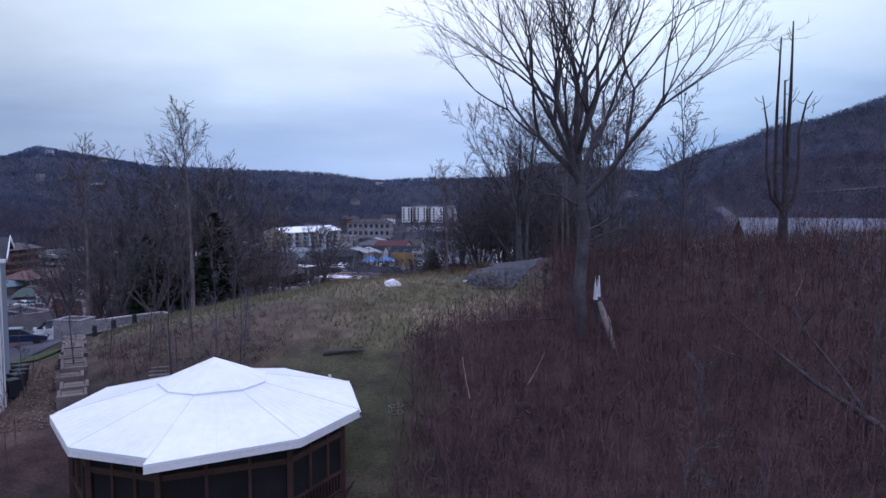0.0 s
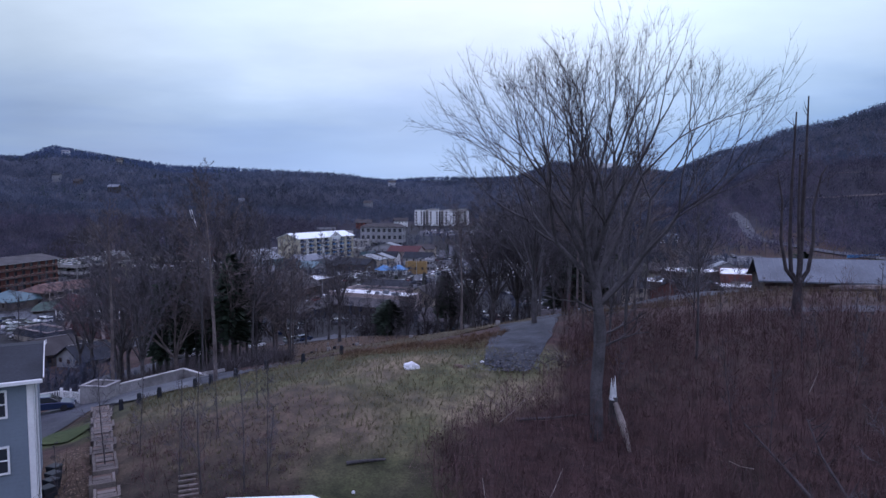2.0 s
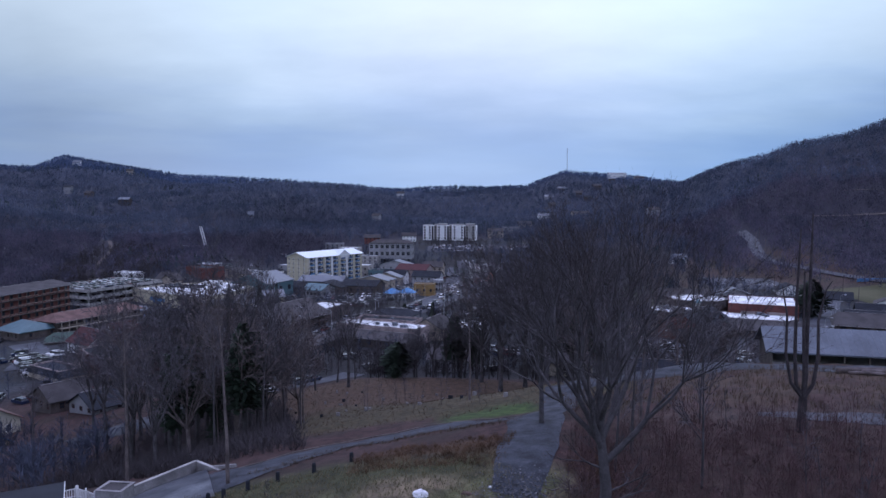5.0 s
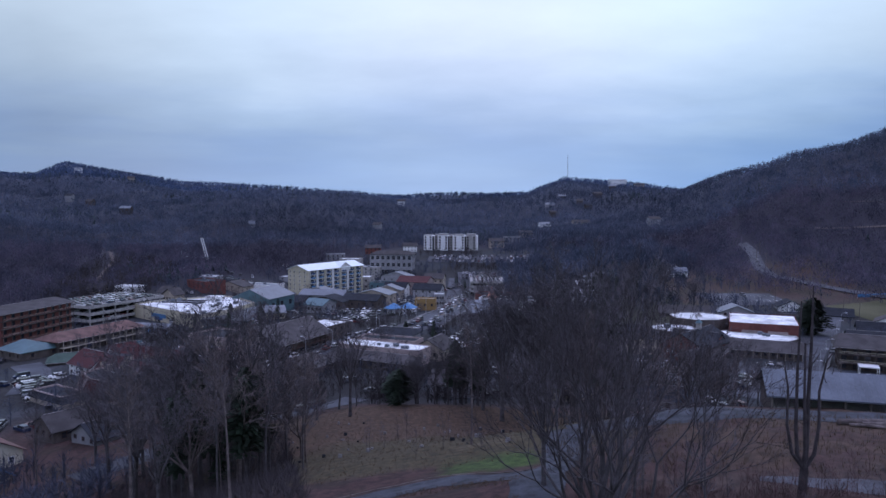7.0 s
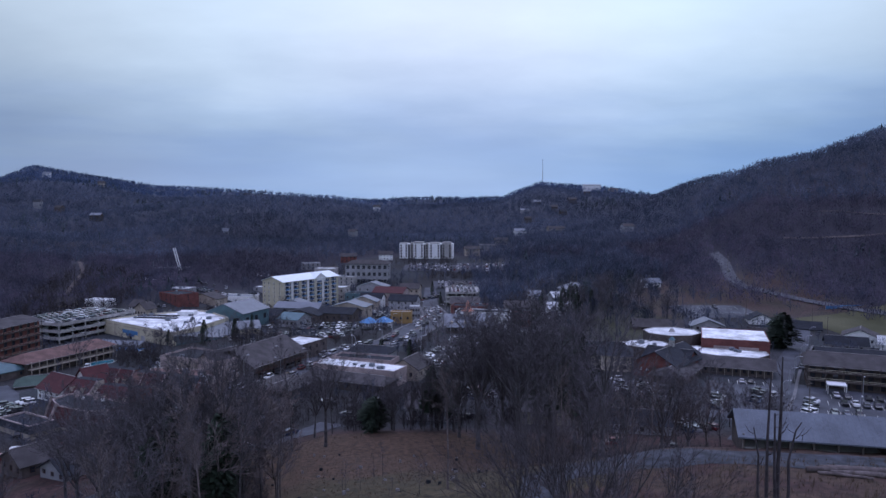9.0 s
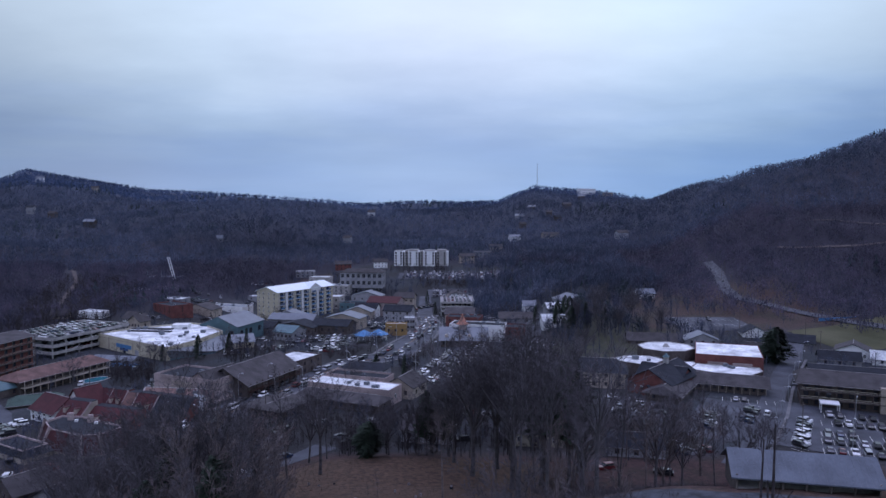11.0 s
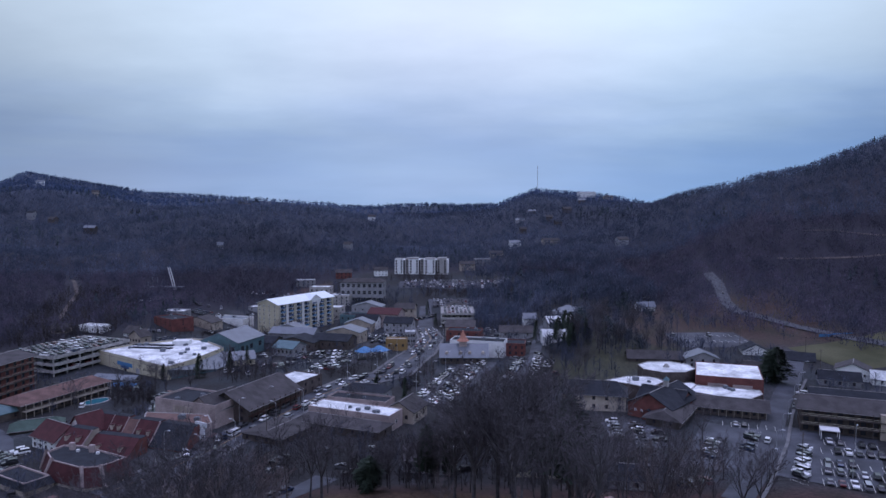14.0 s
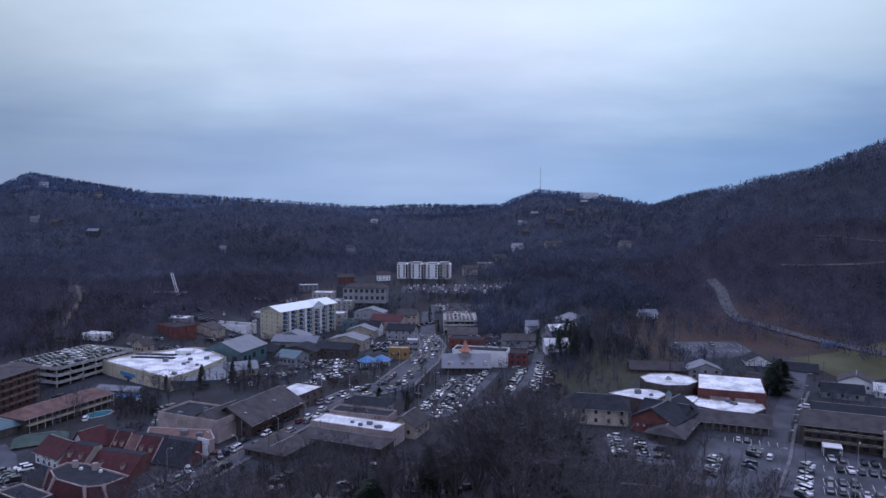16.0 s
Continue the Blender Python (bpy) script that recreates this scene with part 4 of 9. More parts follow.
# the shopping mall with the pale roof
def mall():
    ob, h = block_hall("large yellow attraction hall with stained white flat roof", [(-162.2, 334.1), (-116.3, 299), (-109.9, 314.2), (-104.2, 340), (-121.2, 361.5), (-127.7, 364), (-152.4, 349.2)], 5, 12, M["yellow"], M["stained"], para=0.7, units=12, seed=4)
    rz = math.degrees(math.atan2(-35.1, 45.9))
    # dark panel rows on the roof, and the painted front
    for x, y in ((12, 15), (10, 22)):
        p = block("roof_panel", 0, 21, 0, 2.8, h + 0.15, h + 0.6, M["slate"], ob)
        p.matrix_basis = pose(x, y - 8, 0, 0, 0, -8)
    for nm, x0, x1, y0, z0, z1, mt in (("blue_mural", 17, 30, -0.12, 3.2, 5.0, "blue"), ("blue_mural", 20, 27, -0.16, 2.2, 3.2, "blue_dark"), ("door_panel", 23, 25, -0.14, 0, 3.4, "slate"), ("door_panel", 33, 36, -0.14, 0, 3.6, "grey_wall"), ("band", 0.6, 55, -0.1, 6.2, 6.45, "tan"), ("pilaster", 10, 10.5, -0.2, 0, 6.9, "tan"), ("pilaster", 31, 31.5, -0.2, 0, 6.9, "tan"), ("pilaster", 44, 44.5, -0.2, 0, 6.9, "tan")):
        p = block(nm, x0, x1, y0, -0.004, z0, z1, M[mt], ob)
        p.matrix_basis = pose(0, 0, 0, 0, 0, rz)
    block("penthouse", 30, 38, 14, 20, h + 0.14, h + 2.2, M["white_paint"], ob)
    # the long lean-to roof beside it
    ln = thing("hall_wing", pose(-116.2, 298.8, 5), "lean-to wing with broad grey metal roof and teal fascia", "building")
    v = [(0.4, 0.4, 6.2), (11, 41, 6.4), (22, 31.5, 3.2), (15.4, 19.4, 2.0), (0.2, 1.8, 2.3)]
    raw("roof", v + [(x, y, z - 0.25) for x, y, z in v], [(4, 3, 2, 1, 0), (5, 6, 7, 8, 9)] + [(k, (k + 1) % 5, 5 + (k + 1) % 5, 5 + k) for k in range(5)], M["grey_metal"], ln)
    w = [(0.6, 2.2), (14.2, 19.6), (20.4, 31)]
    raw("wall", [(*p, -1) for p in w] + [(*p, z) for p, z in zip(w, (2.1, 1.8, 2.9))], [(0, 1, 4, 3), (1, 2, 5, 4)], M["yellow"], ln)
    raw("fascia", [(0.15, 1.6, 1.5), (15.4, 19.2, 1.2), (15.4, 19.2, 1.9), (0.15, 1.6, 2.2), (0.25, 1.7, 1.5), (15.5, 19.3, 1.2), (15.5, 19.3, 1.9), (0.25, 1.7, 2.2)], [(0, 1, 2, 3), (7, 6, 5, 4), (3, 2, 6, 7)], M["teal_roof"], ln)
    building("hall with broad grey metal gable roof", (-121, 357), (-100, 350), 24, 13, M["teal_roof"], M["grey_metal"], "hall", "building", rh=4.5, along=False, base=3, storeys=1, front=3, side=3, win=(2.5, 2.5))
    building("yellow shop with grey metal gable roof", (-98.6, 326), (-86.5, 331), 14, 9.3, M["yellow"], M["grey_metal"], "shop", "building", rh=2.6, along=True, storeys=1, front=3, side=1)
    building("low grey shed before the painted front", (-149, 300.5), (-130, 296.5), 7, 7.6, M["grey_wall"], M["grey_metal"], "shed", "building", rh=1.2, storeys=1, front=5, side=1, along=True)
    kb, L, hk = building("ochre ticket kiosk with blue awning", (-136.5, 291.6), (-126.8, 289), 5, 6.6, M["tan"], M["blue"], "kiosk", "kiosk", rh=0.8, storeys=1, front=4, side=1)
    block("awning", -0.4, L + 0.4, -1.6, -0.003, hk - 1.1, hk - 0.8, M["blue"], kb)
    building("small pale kiosk beside the hall", (-124.4, 289.5), (-118, 288), 4, 6.2, M["concrete"], M["grey_metal"], "kiosk", "kiosk", rh=0.6, storeys=1, front=2, side=1)


mall()


def parking_garage(label, a, b, depth, top, base, levels, seed):
    rz, L = seat_of(a, b)
    ob = thing("parking_garage", pose(a[0], a[1], base, 0, 0, rz), label, "garage")
    h = top - base
    sh = h / levels
    for k in range(levels + 1):
        block("deck", 0, L, 0, depth, k * sh - 0.35, k * sh, M["concrete"], ob)
        if k:
            bm = slab(bmesh.new(), 0, L, -0.15, -0.003, k * sh - 0.5, k * sh + 0.9)
            slab(bm, L + 0.003, L + 0.15, 0, depth, k * sh - 0.5, k * sh + 0.9)
            slab(bm, -0.15, -0.003, 0, depth, k * sh - 0.5, k * sh + 0.9)
            slab(bm, 0, L, depth + 0.003, depth + 0.15, k * sh - 0.5, k * sh + 0.9)
            part("parapet", bm, M["concrete"], ob)
    for k in range(int(L / 7) + 1):
        for y in (0.2, depth / 2, depth - 0.7):
            x = min(L - 0.5, k * 7)
            block("column", x, x + 0.5, y, y + 0.5, 0.0, h - 0.36, M["concrete"], ob)
    return ob


GARAGES = [
    ((-170.5, 309.6), (-154.3, 350.4), 30, 14.0, 4.5, 3),
    ((3.7, 475), (27, 475), 34, 7.5, -1.5, 3),
]
parking_garage("three-level concrete parking garage with a full top deck", *GARAGES[0], 1)
parking_garage("concrete parking garage crowded with cars", *GARAGES[1], 2)

# brick hotel and the long inn
ob, L, h = building("five-storey red brick hotel with balconies and grey roof", (-174.5, 254), (-168, 290), 17, 20, M["brick"], M["shingle"], "hotel", "hotel", rh=1.6, base=5, storeys=5, front=9, side=3, win=(1.6, 1.8), over=1.2)
galleries(ob, L, 0, 5, h / 5, M["brown_wall"], 1.3, 9, M["tan"])
# inn walls dark brown, standing in for the shade behind the gallery posts
ob, L, h = building("long two-storey inn with brown roof and balconies", (-147.4, 245.8), (-132.7, 279), 11, 12, M["brown_wall"], M["brown_roof"], "inn", "motel", rh=2.0, base=6, storeys=2, front=10, side=2, win=(1.6, 1.6), over=1.5, hip=4)
galleries(ob, L, 0, 2, h / 2, M["tan"], 2.3, 12, M["tan"])
building("small lodge with teal metal roof", (-168, 243), (-155, 236), 15, 9.5, M["brown_wall"], M["teal_roof"], "lodge", "building", rh=2.4, storeys=1, front=3, side=2, hip=3)
building("low shop with a dull green metal roof", (-140, 226), (-126, 233), 9, 8.4, M["brown_wall"], M["green_metal"], "shop", "building", rh=2.0, storeys=1, front=4, side=1, hip=3)
pool = thing("swimming_pool", pose(-131, 266, gz(-131, 266) + 0.1, 0, 0, 60), "kidney-shaped motel swimming pool with blue water", "pool")
bm = bmesh.new()
bmesh.ops.create_cone(bm, cap_ends=True, segments=20, radius1=3.2, radius2=3.2, depth=0.1)
bmesh.ops.scale(bm, vec=(1.6, 1, 1), verts=bm.verts)
part("water", bm, M["pool"], pool)
bm = bmesh.new()
bmesh.ops.create_cone(bm, cap_ends=True, segments=20, radius1=3.9, radius2=3.9, depth=0.06)
bmesh.ops.scale(bm, vec=(1.55, 1, 1), verts=bm.verts)
part("rim", bm, M["concrete"], pool)

# the village of red-roofed shops
building("white shop with red roof and arched windows", (-125.3, 213.6), (-114.8, 206.9), 10, 11.6, M["white_paint"], M["red_roof"], "village_shop", "shop", rh=3.6, base=5, storeys=2, front=4, side=3, win=(1.0, 1.6), frame_mat=M["dark_wood"], group="red-roofed village")
building("white shop with a steep gable and red roof", (-116.5, 218.5), (-109.5, 214), 8, 12, M["white_paint"], M["red_roof"], "village_shop", "shop", rh=4.6, along=False, storeys=2, front=2, side=2, win=(0.9, 1.2), frame_mat=M["dark_wood"], group="red-roofed village")


def steep_shop(label, a, b, rise, deep, base, eave, top, wall, roof, strips=(True, True), panes=2):
    """A shop whose steep roof falls to the street, with a flat top behind and pale parapets up its edges."""
    rz, L = seat_of(a, b)
    ob = thing("village_shop", pose(a[0], a[1], base, 0, 0, rz), label, "shop", "red-roofed village")
    e, t, D = eave - base, top - base, rise + deep
    walls_ = [(0, 0, -1), (L, 0, -1), (L, D, -1), (0, D, -1), (0, 0, e), (L, 0, e), (L, rise, t), (0, rise, t), (L, D, t), (0, D, t)]
    raw("wall", walls_, [(0, 1, 5, 4), (1, 2, 8, 6, 5), (2, 3, 9, 8), (3, 0, 4, 7, 9)], wall, ob)
    n_ = Vector((0, e - t, rise)).normalized() * 0.14
    low_, high_ = Vector((0, -0.5, e - 0.5 * (t - e) / rise)), Vector((0, rise + 0.1, t + 0.06))
    raw("roof_slope", [(x, p.y + q.y, p.z + q.z) for q in (Vector(), n_) for x, p in ((0.02, low_), (L - 0.02, low_), (L - 0.02, high_), (0.02, high_))], [(3, 2, 1, 0), (4, 5, 6, 7), (0, 1, 5, 4), (1, 2, 6, 5), (2, 3, 7, 6), (3, 0, 4, 7)], roof, ob)
    block("roof", 0.02, L - 0.02, rise + 0.2, D - 0.05, t + 0.01, t + 0.16, M["slate"], ob)
    for x, use in ((0.0, strips[0]), (L, strips[1])):
        if use:
            bm = slab(bmesh.new(), -0.28, 0.28, 0, 0.42, 0, (high_ - low_).length + 0.2, 0.04)
            v = part("parapet", bm, M["pink"], ob, "pale rendered parapet")
            v.matrix_basis = pose(x, low_.y, low_.z) @ pose(0, 0, 0, -math.degrees(math.atan2(high_.y - low_.y, high_.z - low_.z)), 0, 0)
    for k in range(panes):
        x = (k + 0.5) * L / panes
        add_window(ob, pose(x - 0.6, 0, e - 2.4), 1.2, 1.6, M["dark_wood"])
        y = rise * 0.45
        d_ = block("dormer", x - 0.5, x + 0.5, y - 0.9, y + 0.9, e + (t - e) * 0.3, e + (t - e) * 0.3 + 1.5, M["tan"], ob, "", 0.05)
        part("dormer_roof", slab(bmesh.new(), x - 0.65, x + 0.65, y - 1.05, y + 1.0, e + (t - e) * 0.3 + 1.51, e + (t - e) * 0.3 + 1.68, 0.04), roof, ob)
    return ob


for a, b, rise, deep, eave, top, w, r, sides, text in (
    ((-113.8, 206.4), (-105.6, 203.2), 4.5, 3, 10.6, 14.6, "tan", "red_roof", (True, True), "steep red-roofed village shop beside the white shop"),
    ((-105.4, 203.6), (-90, 198.6), 6, 3, 8.4, 13, "brick", "red_roof", (True, False), "broad village shop with dark red tiled slope"),
    ((-110.5, 219.8), (-104.8, 217.6), 4, 3, 10, 15, "tan", "red_roof", (True, True), "steep village shop with dark red roof"),
    ((-104.5, 217.5), (-99.4, 215.5), 4, 3, 10, 15, "brick", "red_roof", (False, True), "steep village shop with dark red roof"),
    ((-99.1, 215.4), (-95.6, 214), 4, 3, 9.8, 14.6, "tan", "brown_roof", (False, True), "narrow village shop with tan roof"),
    ((-95.3, 213.9), (-88.3, 211.2), 4.5, 3, 9.4, 14.6, "brick", "red_roof", (False, True), "steep village shop with dark red roof and dormers"),
    ((-88, 211.1), (-76, 206.4), 5, 3, 9, 14.4, "brick", "slate", (False, False), "village shop with tall dark slate slope above the street"),
):
    steep_shop(text, a, b, rise, deep, 5.2, eave, top, M[w], M[r], sides, 0 if r == "slate" or w == "tan" and rise == 4 else 2)
block_hall("brown-roofed shop hall behind the village", [(-95, 223.5), (-73.5, 215), (-71.5, 219), (-75.5, 227.5), (-97, 230.5)], 5.5, 13.2, M["pink"], M["brown_roof"], "shop", "shop", 0.15, 2, 4)


def mansard(label, plan, base, eave, top, out, roof_mat, hips=(), stacks=()):
    """A shop on any plan: walls, a steep skirt of roof, a sunk flat roof, pale hips and chimneys."""
    n, o = len(plan), plan[0]
    q = [Vector((x - o[0], y - o[1])) for x, y in plan]
    c = sum(q, Vector((0, 0))) / n
    wide = [p + (p - c).normalized() * out for p in q]
    ob = thing("village_shop", pose(o[0], o[1], base), label, "shop", "red-roofed village")
    e, t = eave - base, top - base
    ring = [(k, (k + 1) % n, n + (k + 1) % n, n + k) for k in range(n)]
    wall_ = [p - (p - c).normalized() * 0.5 for p in wide]
    raw("wall", [(*p, -1) for p in wall_] + [(*p, e) for p in wall_], ring, M["tan"], ob)
    raw("mansard_slope", [(*p, e) for p in wide] + [(*p, t) for p in q], ring + [tuple(range(n - 1, -1, -1))], roof_mat, ob)
    raw("roof", [(*(c + (p - c) * 0.96), t - 0.5) for p in q] + [(*(c + (p - c) * 0.96), t - 0.35) for p in q], ring + [tuple(range(n, 2 * n))], M["slate"], ob)
    for k in range(n):
        rz_, L_ = seat_of(q[k], q[(k + 1) % n])
        p = block("coping", 0, L_, -0.05, 0.3, -0.5, 0.12, M["pink"], ob)
        p.matrix_basis = pose(q[k].x, q[k].y, t, 0, 0, rz_)
    for k in hips:
        a_, b_ = Vector((*wide[k], e - 0.2)), Vector((*q[k], t + 0.5))
        v, f = [], []
        tube(v, f, [a_, a_.lerp(b_, 0.5), b_], [0.5, 0.45, 0.55], 6)
        raw("hip", v, f, M["pink"], ob, "pale rendered hip")
    for x, y in stacks:
        block("chimney", x - o[0] - 0.7, x - o[0] + 0.7, y - o[1] - 0.5, y - o[1] + 0.5, t - 0.6, t + 1.7, M["pink"], ob)
        block("vent", x - o[0] + 2, x - o[0] + 2.8, y - o[1] - 2, y - o[1] - 1.3, t - 0.4, t + 0.3, M["white_paint"], ob)
    return ob


mansard("village shop with dark red mansard and sunk dark roof", [(-104.3, 186.3), (-93.5, 180.6), (-89, 181.6), (-85.2, 188.4), (-101.6, 197.6), (-107.4, 198.4), (-109.2, 192.8)], 5.4, 8.6, 13.4, 2.4, M["red_roof"], (0, 1, 2, 6), ((-103.5, 195.5), (-97, 193.5)))
mansard("low shop with dark hipped roof", [(-119, 184.5), (-106.5, 177), (-103, 182.8), (-115.5, 190.3)], 5.4, 8.8, 10.6, 1.6, M["slate"])

# shops along the main street
ob, L, h = building("pinkish stucco shop block with flat roof", (-98, 240.5), (-74, 230), 15, 14.8, M["pink"], M["slate"], "shop_block", "shop", "flat", base=7.5, storeys=1, front=0, side=0, para=0.8, units=4, seed=6)
for k in range(8):
    block("blind_panel", 8 + k * 1.1, 8.6 + k * 1.1, -0.12, -0.003, 4.0, 6.4, M["tan"], ob)
building("brown shop with steep grey-brown shingle roof", (-74.5, 231), (-67, 245), 13, 13.5, M["pink"], M["shingle"], "shop", "shop", rh=4, storeys=2, front=4, side=2, along=True)
ob, L, h = building("long brown shop with broad shingle roof", (-64.5, 236), (-53, 263), 18, 13.2, M["brown_wall"], M["shingle"], "shop", "shop", rh=4.6, base=7, storeys=2, front=8, side=3, over=1.6, win=(1.6, 1.3))
galleries(ob, L, 0, 2, h / 2, M["dark_wood"], 1.5, 9)
building("brown shop with white flat roof", (-55, 268), (-47, 284), 14, 12.6, M["brown_wall"], M["membrane"], "shop", "shop", "flat", storeys=2, front=4, side=2, units=1)
ob, L, h = building("low building with bright white flat roof", (-44.3, 237.5), (-15.5, 225), 9.5, 13, M["pink"], M["membrane"], "shop", "shop", "flat", base=7.8, storeys=1, front=0, side=1, para=0.35, units=5, seed=9)
building("low building with grey-brown pitched roof", (-46.5, 229.5), (-18.5, 217), 9, 11.0, M["brown_wall"], M["shingle"], "shop", "shop", rh=1.6, base=7.8, storeys=1, front=8, side=1, hip=2)
building("low wing with dark roof", (-62, 219), (-48, 212), 18, 10.2, M["brown_wall"], M["shingle"], "shop", "shop", rh=0.8, base=7.8, storeys=1, front=4, side=3, hip=3, along=False)
building("tan shop with small gable", (-18, 238), (-8, 234), 12, 12, M["tan"], M["shingle"], "shop", "shop", rh=3, storeys=1, front=2, side=2, along=False)
building("pinkish shop behind the white roof", (-40, 251), (-18, 243), 8, 12.2, M["pink"], M["slate"], "shop", "shop", "flat", storeys=1, front=5, side=1, para=0.7, units=2, seed=3)
ob, L, h = building("grey shop with dark-framed hipped roof", (-36, 262), (-20, 257), 9, 12.5, M["grey_wall"], M["slate"], "shop", "shop", rh=1.8, storeys=1, front=4, side=1, hip=3)

# the hall with the orange spire
ob, L, h = building("hall with grey roof and small round dormers", (2.4, 331), (24.4, 330.5), 16, 10, M["brown_wall"], M["grey_metal"], "spire_hall", "hall", rh=4.6, base=5.2, storeys=1, front=7, side=2, over=1.0)
block("spire_base", 8.6, 12.4, 6, 10, h + 2.0, h + 6.0, M["pink"], ob)
for r0, r1, z0, z1 in ((3.3, 1.9, 6.0, 7.2), (1.9, 1.1, 7.2, 8.8), (1.1, 0.25, 8.8, 11.0)):
    bm = bmesh.new()
    bmesh.ops.create_cone(bm, cap_ends=True, segments=8, radius1=r0, radius2=r1, depth=z1 - z0)
    bmesh.ops.translate(bm, vec=(10.5, 8, h + (z0 + z1) / 2), verts=bm.verts)
    part("spire", bm, M["orange"], ob)
for x in (2.6, 9.2, 13.6, 20):
    bm = bmesh.new()
    bmesh.ops.create_cone(bm, cap_ends=True, segments=10, radius1=0.8, radius2=0.8, depth=2.4, matrix=pose(x, 2.4, h + 1.2, 90, 0, 0))
    part("dormer", bm, M["tan"], ob)
building("white block with flat roof behind the spire", (7, 353), (34, 346), 11, 13.2, M["white_paint"], M["slate"], "building", "building", "flat", storeys=2, front=0, side=1, units=3, seed=5)
building("brick shop row with glass front", (33, 352), (45, 350), 12, 11.5, M["brick"], M["slate"], "shop", "shop", "flat", storeys=2, front=4, side=2)
for k, (x, y) in enumerate(((-36, 349), (-29, 352))):
    k_ob = thing("kiosk", pose(x, y, gz(x, y), 0, 0, 20 * k), "round kiosk with a blue pointed canopy", "kiosk", "blue kiosks")
    bm = bmesh.new()
    bmesh.ops.create_cone(bm, cap_ends=True, segments=8, radius1=5.2, radius2=0.4, depth=2.4)
    bmesh.ops.translate(bm, vec=(0, 0, 4.6), verts=bm.verts)
    part("canopy", bm, M["blue"], k_ob)
    for q in range(8):
        a_ = q * math.pi / 4
        block("post", 4.2 * math.cos(a_) - 0.1, 4.2 * math.cos(a_) + 0.1, 4.2 * math.sin(a_) - 0.1, 4.2 * math.sin(a_) + 0.1, -0.3, 3.6, M["white_paint"], k_ob)
building("yellow pavilion with orange awning", (-27, 372), (-16, 371), 6, 10, M["tarp"], M["tan"], "pavilion", "building", "flat", storeys=1, front=3, side=1)
for k, (a, b, d, e, w, r) in enumerate([
    ((-106, 379), (-88, 372), 12, 8.5, "brown_wall", "slate"), ((-88, 378), (-66, 372), 13, 8.5, "brown_wall", "slate"), ((-68, 380), (-48, 374), 13, 9, "brown_wall", "slate"),
    ((-96, 400), (-70, 395), 12, 9, "grey_wall", "grey_metal"), ((-64, 404), (-44, 399), 13, 9, "tan", "grey_metal"),
    ((-84, 357), (-73, 352), 12, 9.5, "grey_wall", "teal_roof"),
]):
    building("low shop with %s pitched roof" % ("dark" if r == "slate" else "teal" if r == "teal_roof" else "pale grey"), a, b, d, e, M[w], M[r], "shop", "shop", rh=2.6, storeys=1, front=5, side=2, seed=k, along=k % 3 != 1)

# blocks round the far end of the main street
FAR = [
    ((-47, 478), (-26, 472), 16, 8, "pink", "red_roof", "gable", 2), ((-66, 478), (-50, 474), 12, 6.5, "teal_roof", "slate", "flat", 2),
    ((-34, 452), (-16, 448), 11, 6, "grey_wall", "slate", "gable", 2), ((-60, 455), (-42, 452), 10, 5, "tan", "grey_metal", "gable", 1),
    ((-18, 398), (-12, 398), 8, 9, "grey_wall", "membrane", "flat", 2), ((6, 408), (26, 404), 12, 8, "brick", "slate", "flat", 2),
    ((6, 436), (24, 434), 16, 6, "tan", "shingle", "gable", 2), ((8, 515), (22, 515), 12, 7, "grey_wall", "shingle", "gable", 2),
    ((-30, 508), (-16, 506), 12, 7, "tan", "shingle", "gable", 2), ((-62, 512), (-40, 508), 12, 8, "grey_wall", "grey_metal", "gable", 2),
    ((-90, 512), (-70, 508), 12, 7, "concrete", "membrane", "flat", 2), ((-120, 490), (-104, 486), 12, 5, "cream", "membrane", "flat", 2),
    ((-150, 470), (-128, 462), 12, 6, "white_paint", "grey_metal", "flat", 2), ((-160, 440), (-140, 434), 12, 9, "tan", "shingle", "gable", 2),
    ((-172, 425), (-156, 412), 14, 14, "brick", "slate", "flat", 3), ((-205, 400), (-190, 395), 8, 13, "white_paint", "membrane", "flat", 1),
    ((-176, 392), (-168, 388), 8, 11, "white_paint", "shingle", "gable", 1), ((-166, 376), (-158, 372), 7, 12, "tan", "shingle", "gable", 1),
    ((-218, 395), (-209, 396), 5, 12, "tan", "shingle", "gable", 1), ((-180, 455), (-164, 452), 10, 13, "grey_wall", "membrane", "flat", 2),
    ((-140, 520), (-118, 516), 10, 6, "grey_wall", "membrane", "flat", 1), ((-84, 548), (-68, 546), 14, 11, "concrete", "membrane", "flat", 3),
    ((-55, 470), (-40, 466), 9, 5, "white_paint", "slate", "gable", 2), ((-100, 424), (-80, 420), 10, 7, "grey_wall", "grey_metal", "gable", 1),
]
for k, (a, b, d, e, w, r, kd, st) in enumerate(FAR):
    building("%s town building with %s roof" % ({"brick": "brick", "pink": "pinkish", "tan": "tan", "teal_roof": "blue-green", "cream": "cream", "white_paint": "white", "concrete": "concrete", "grey_wall": "grey"}[w], {"red_roof": "dark red", "slate": "dark", "grey_metal": "pale metal", "membrane": "white flat", "shingle": "brown"}[r]),
             a, b, d, e, M[w], M[r], "building", "building", kd, rh=3.2, storeys=st, front=4, side=1, seed=k, along=k % 2 == 0, units=2 if kd == "flat" and d > 9 else 0)


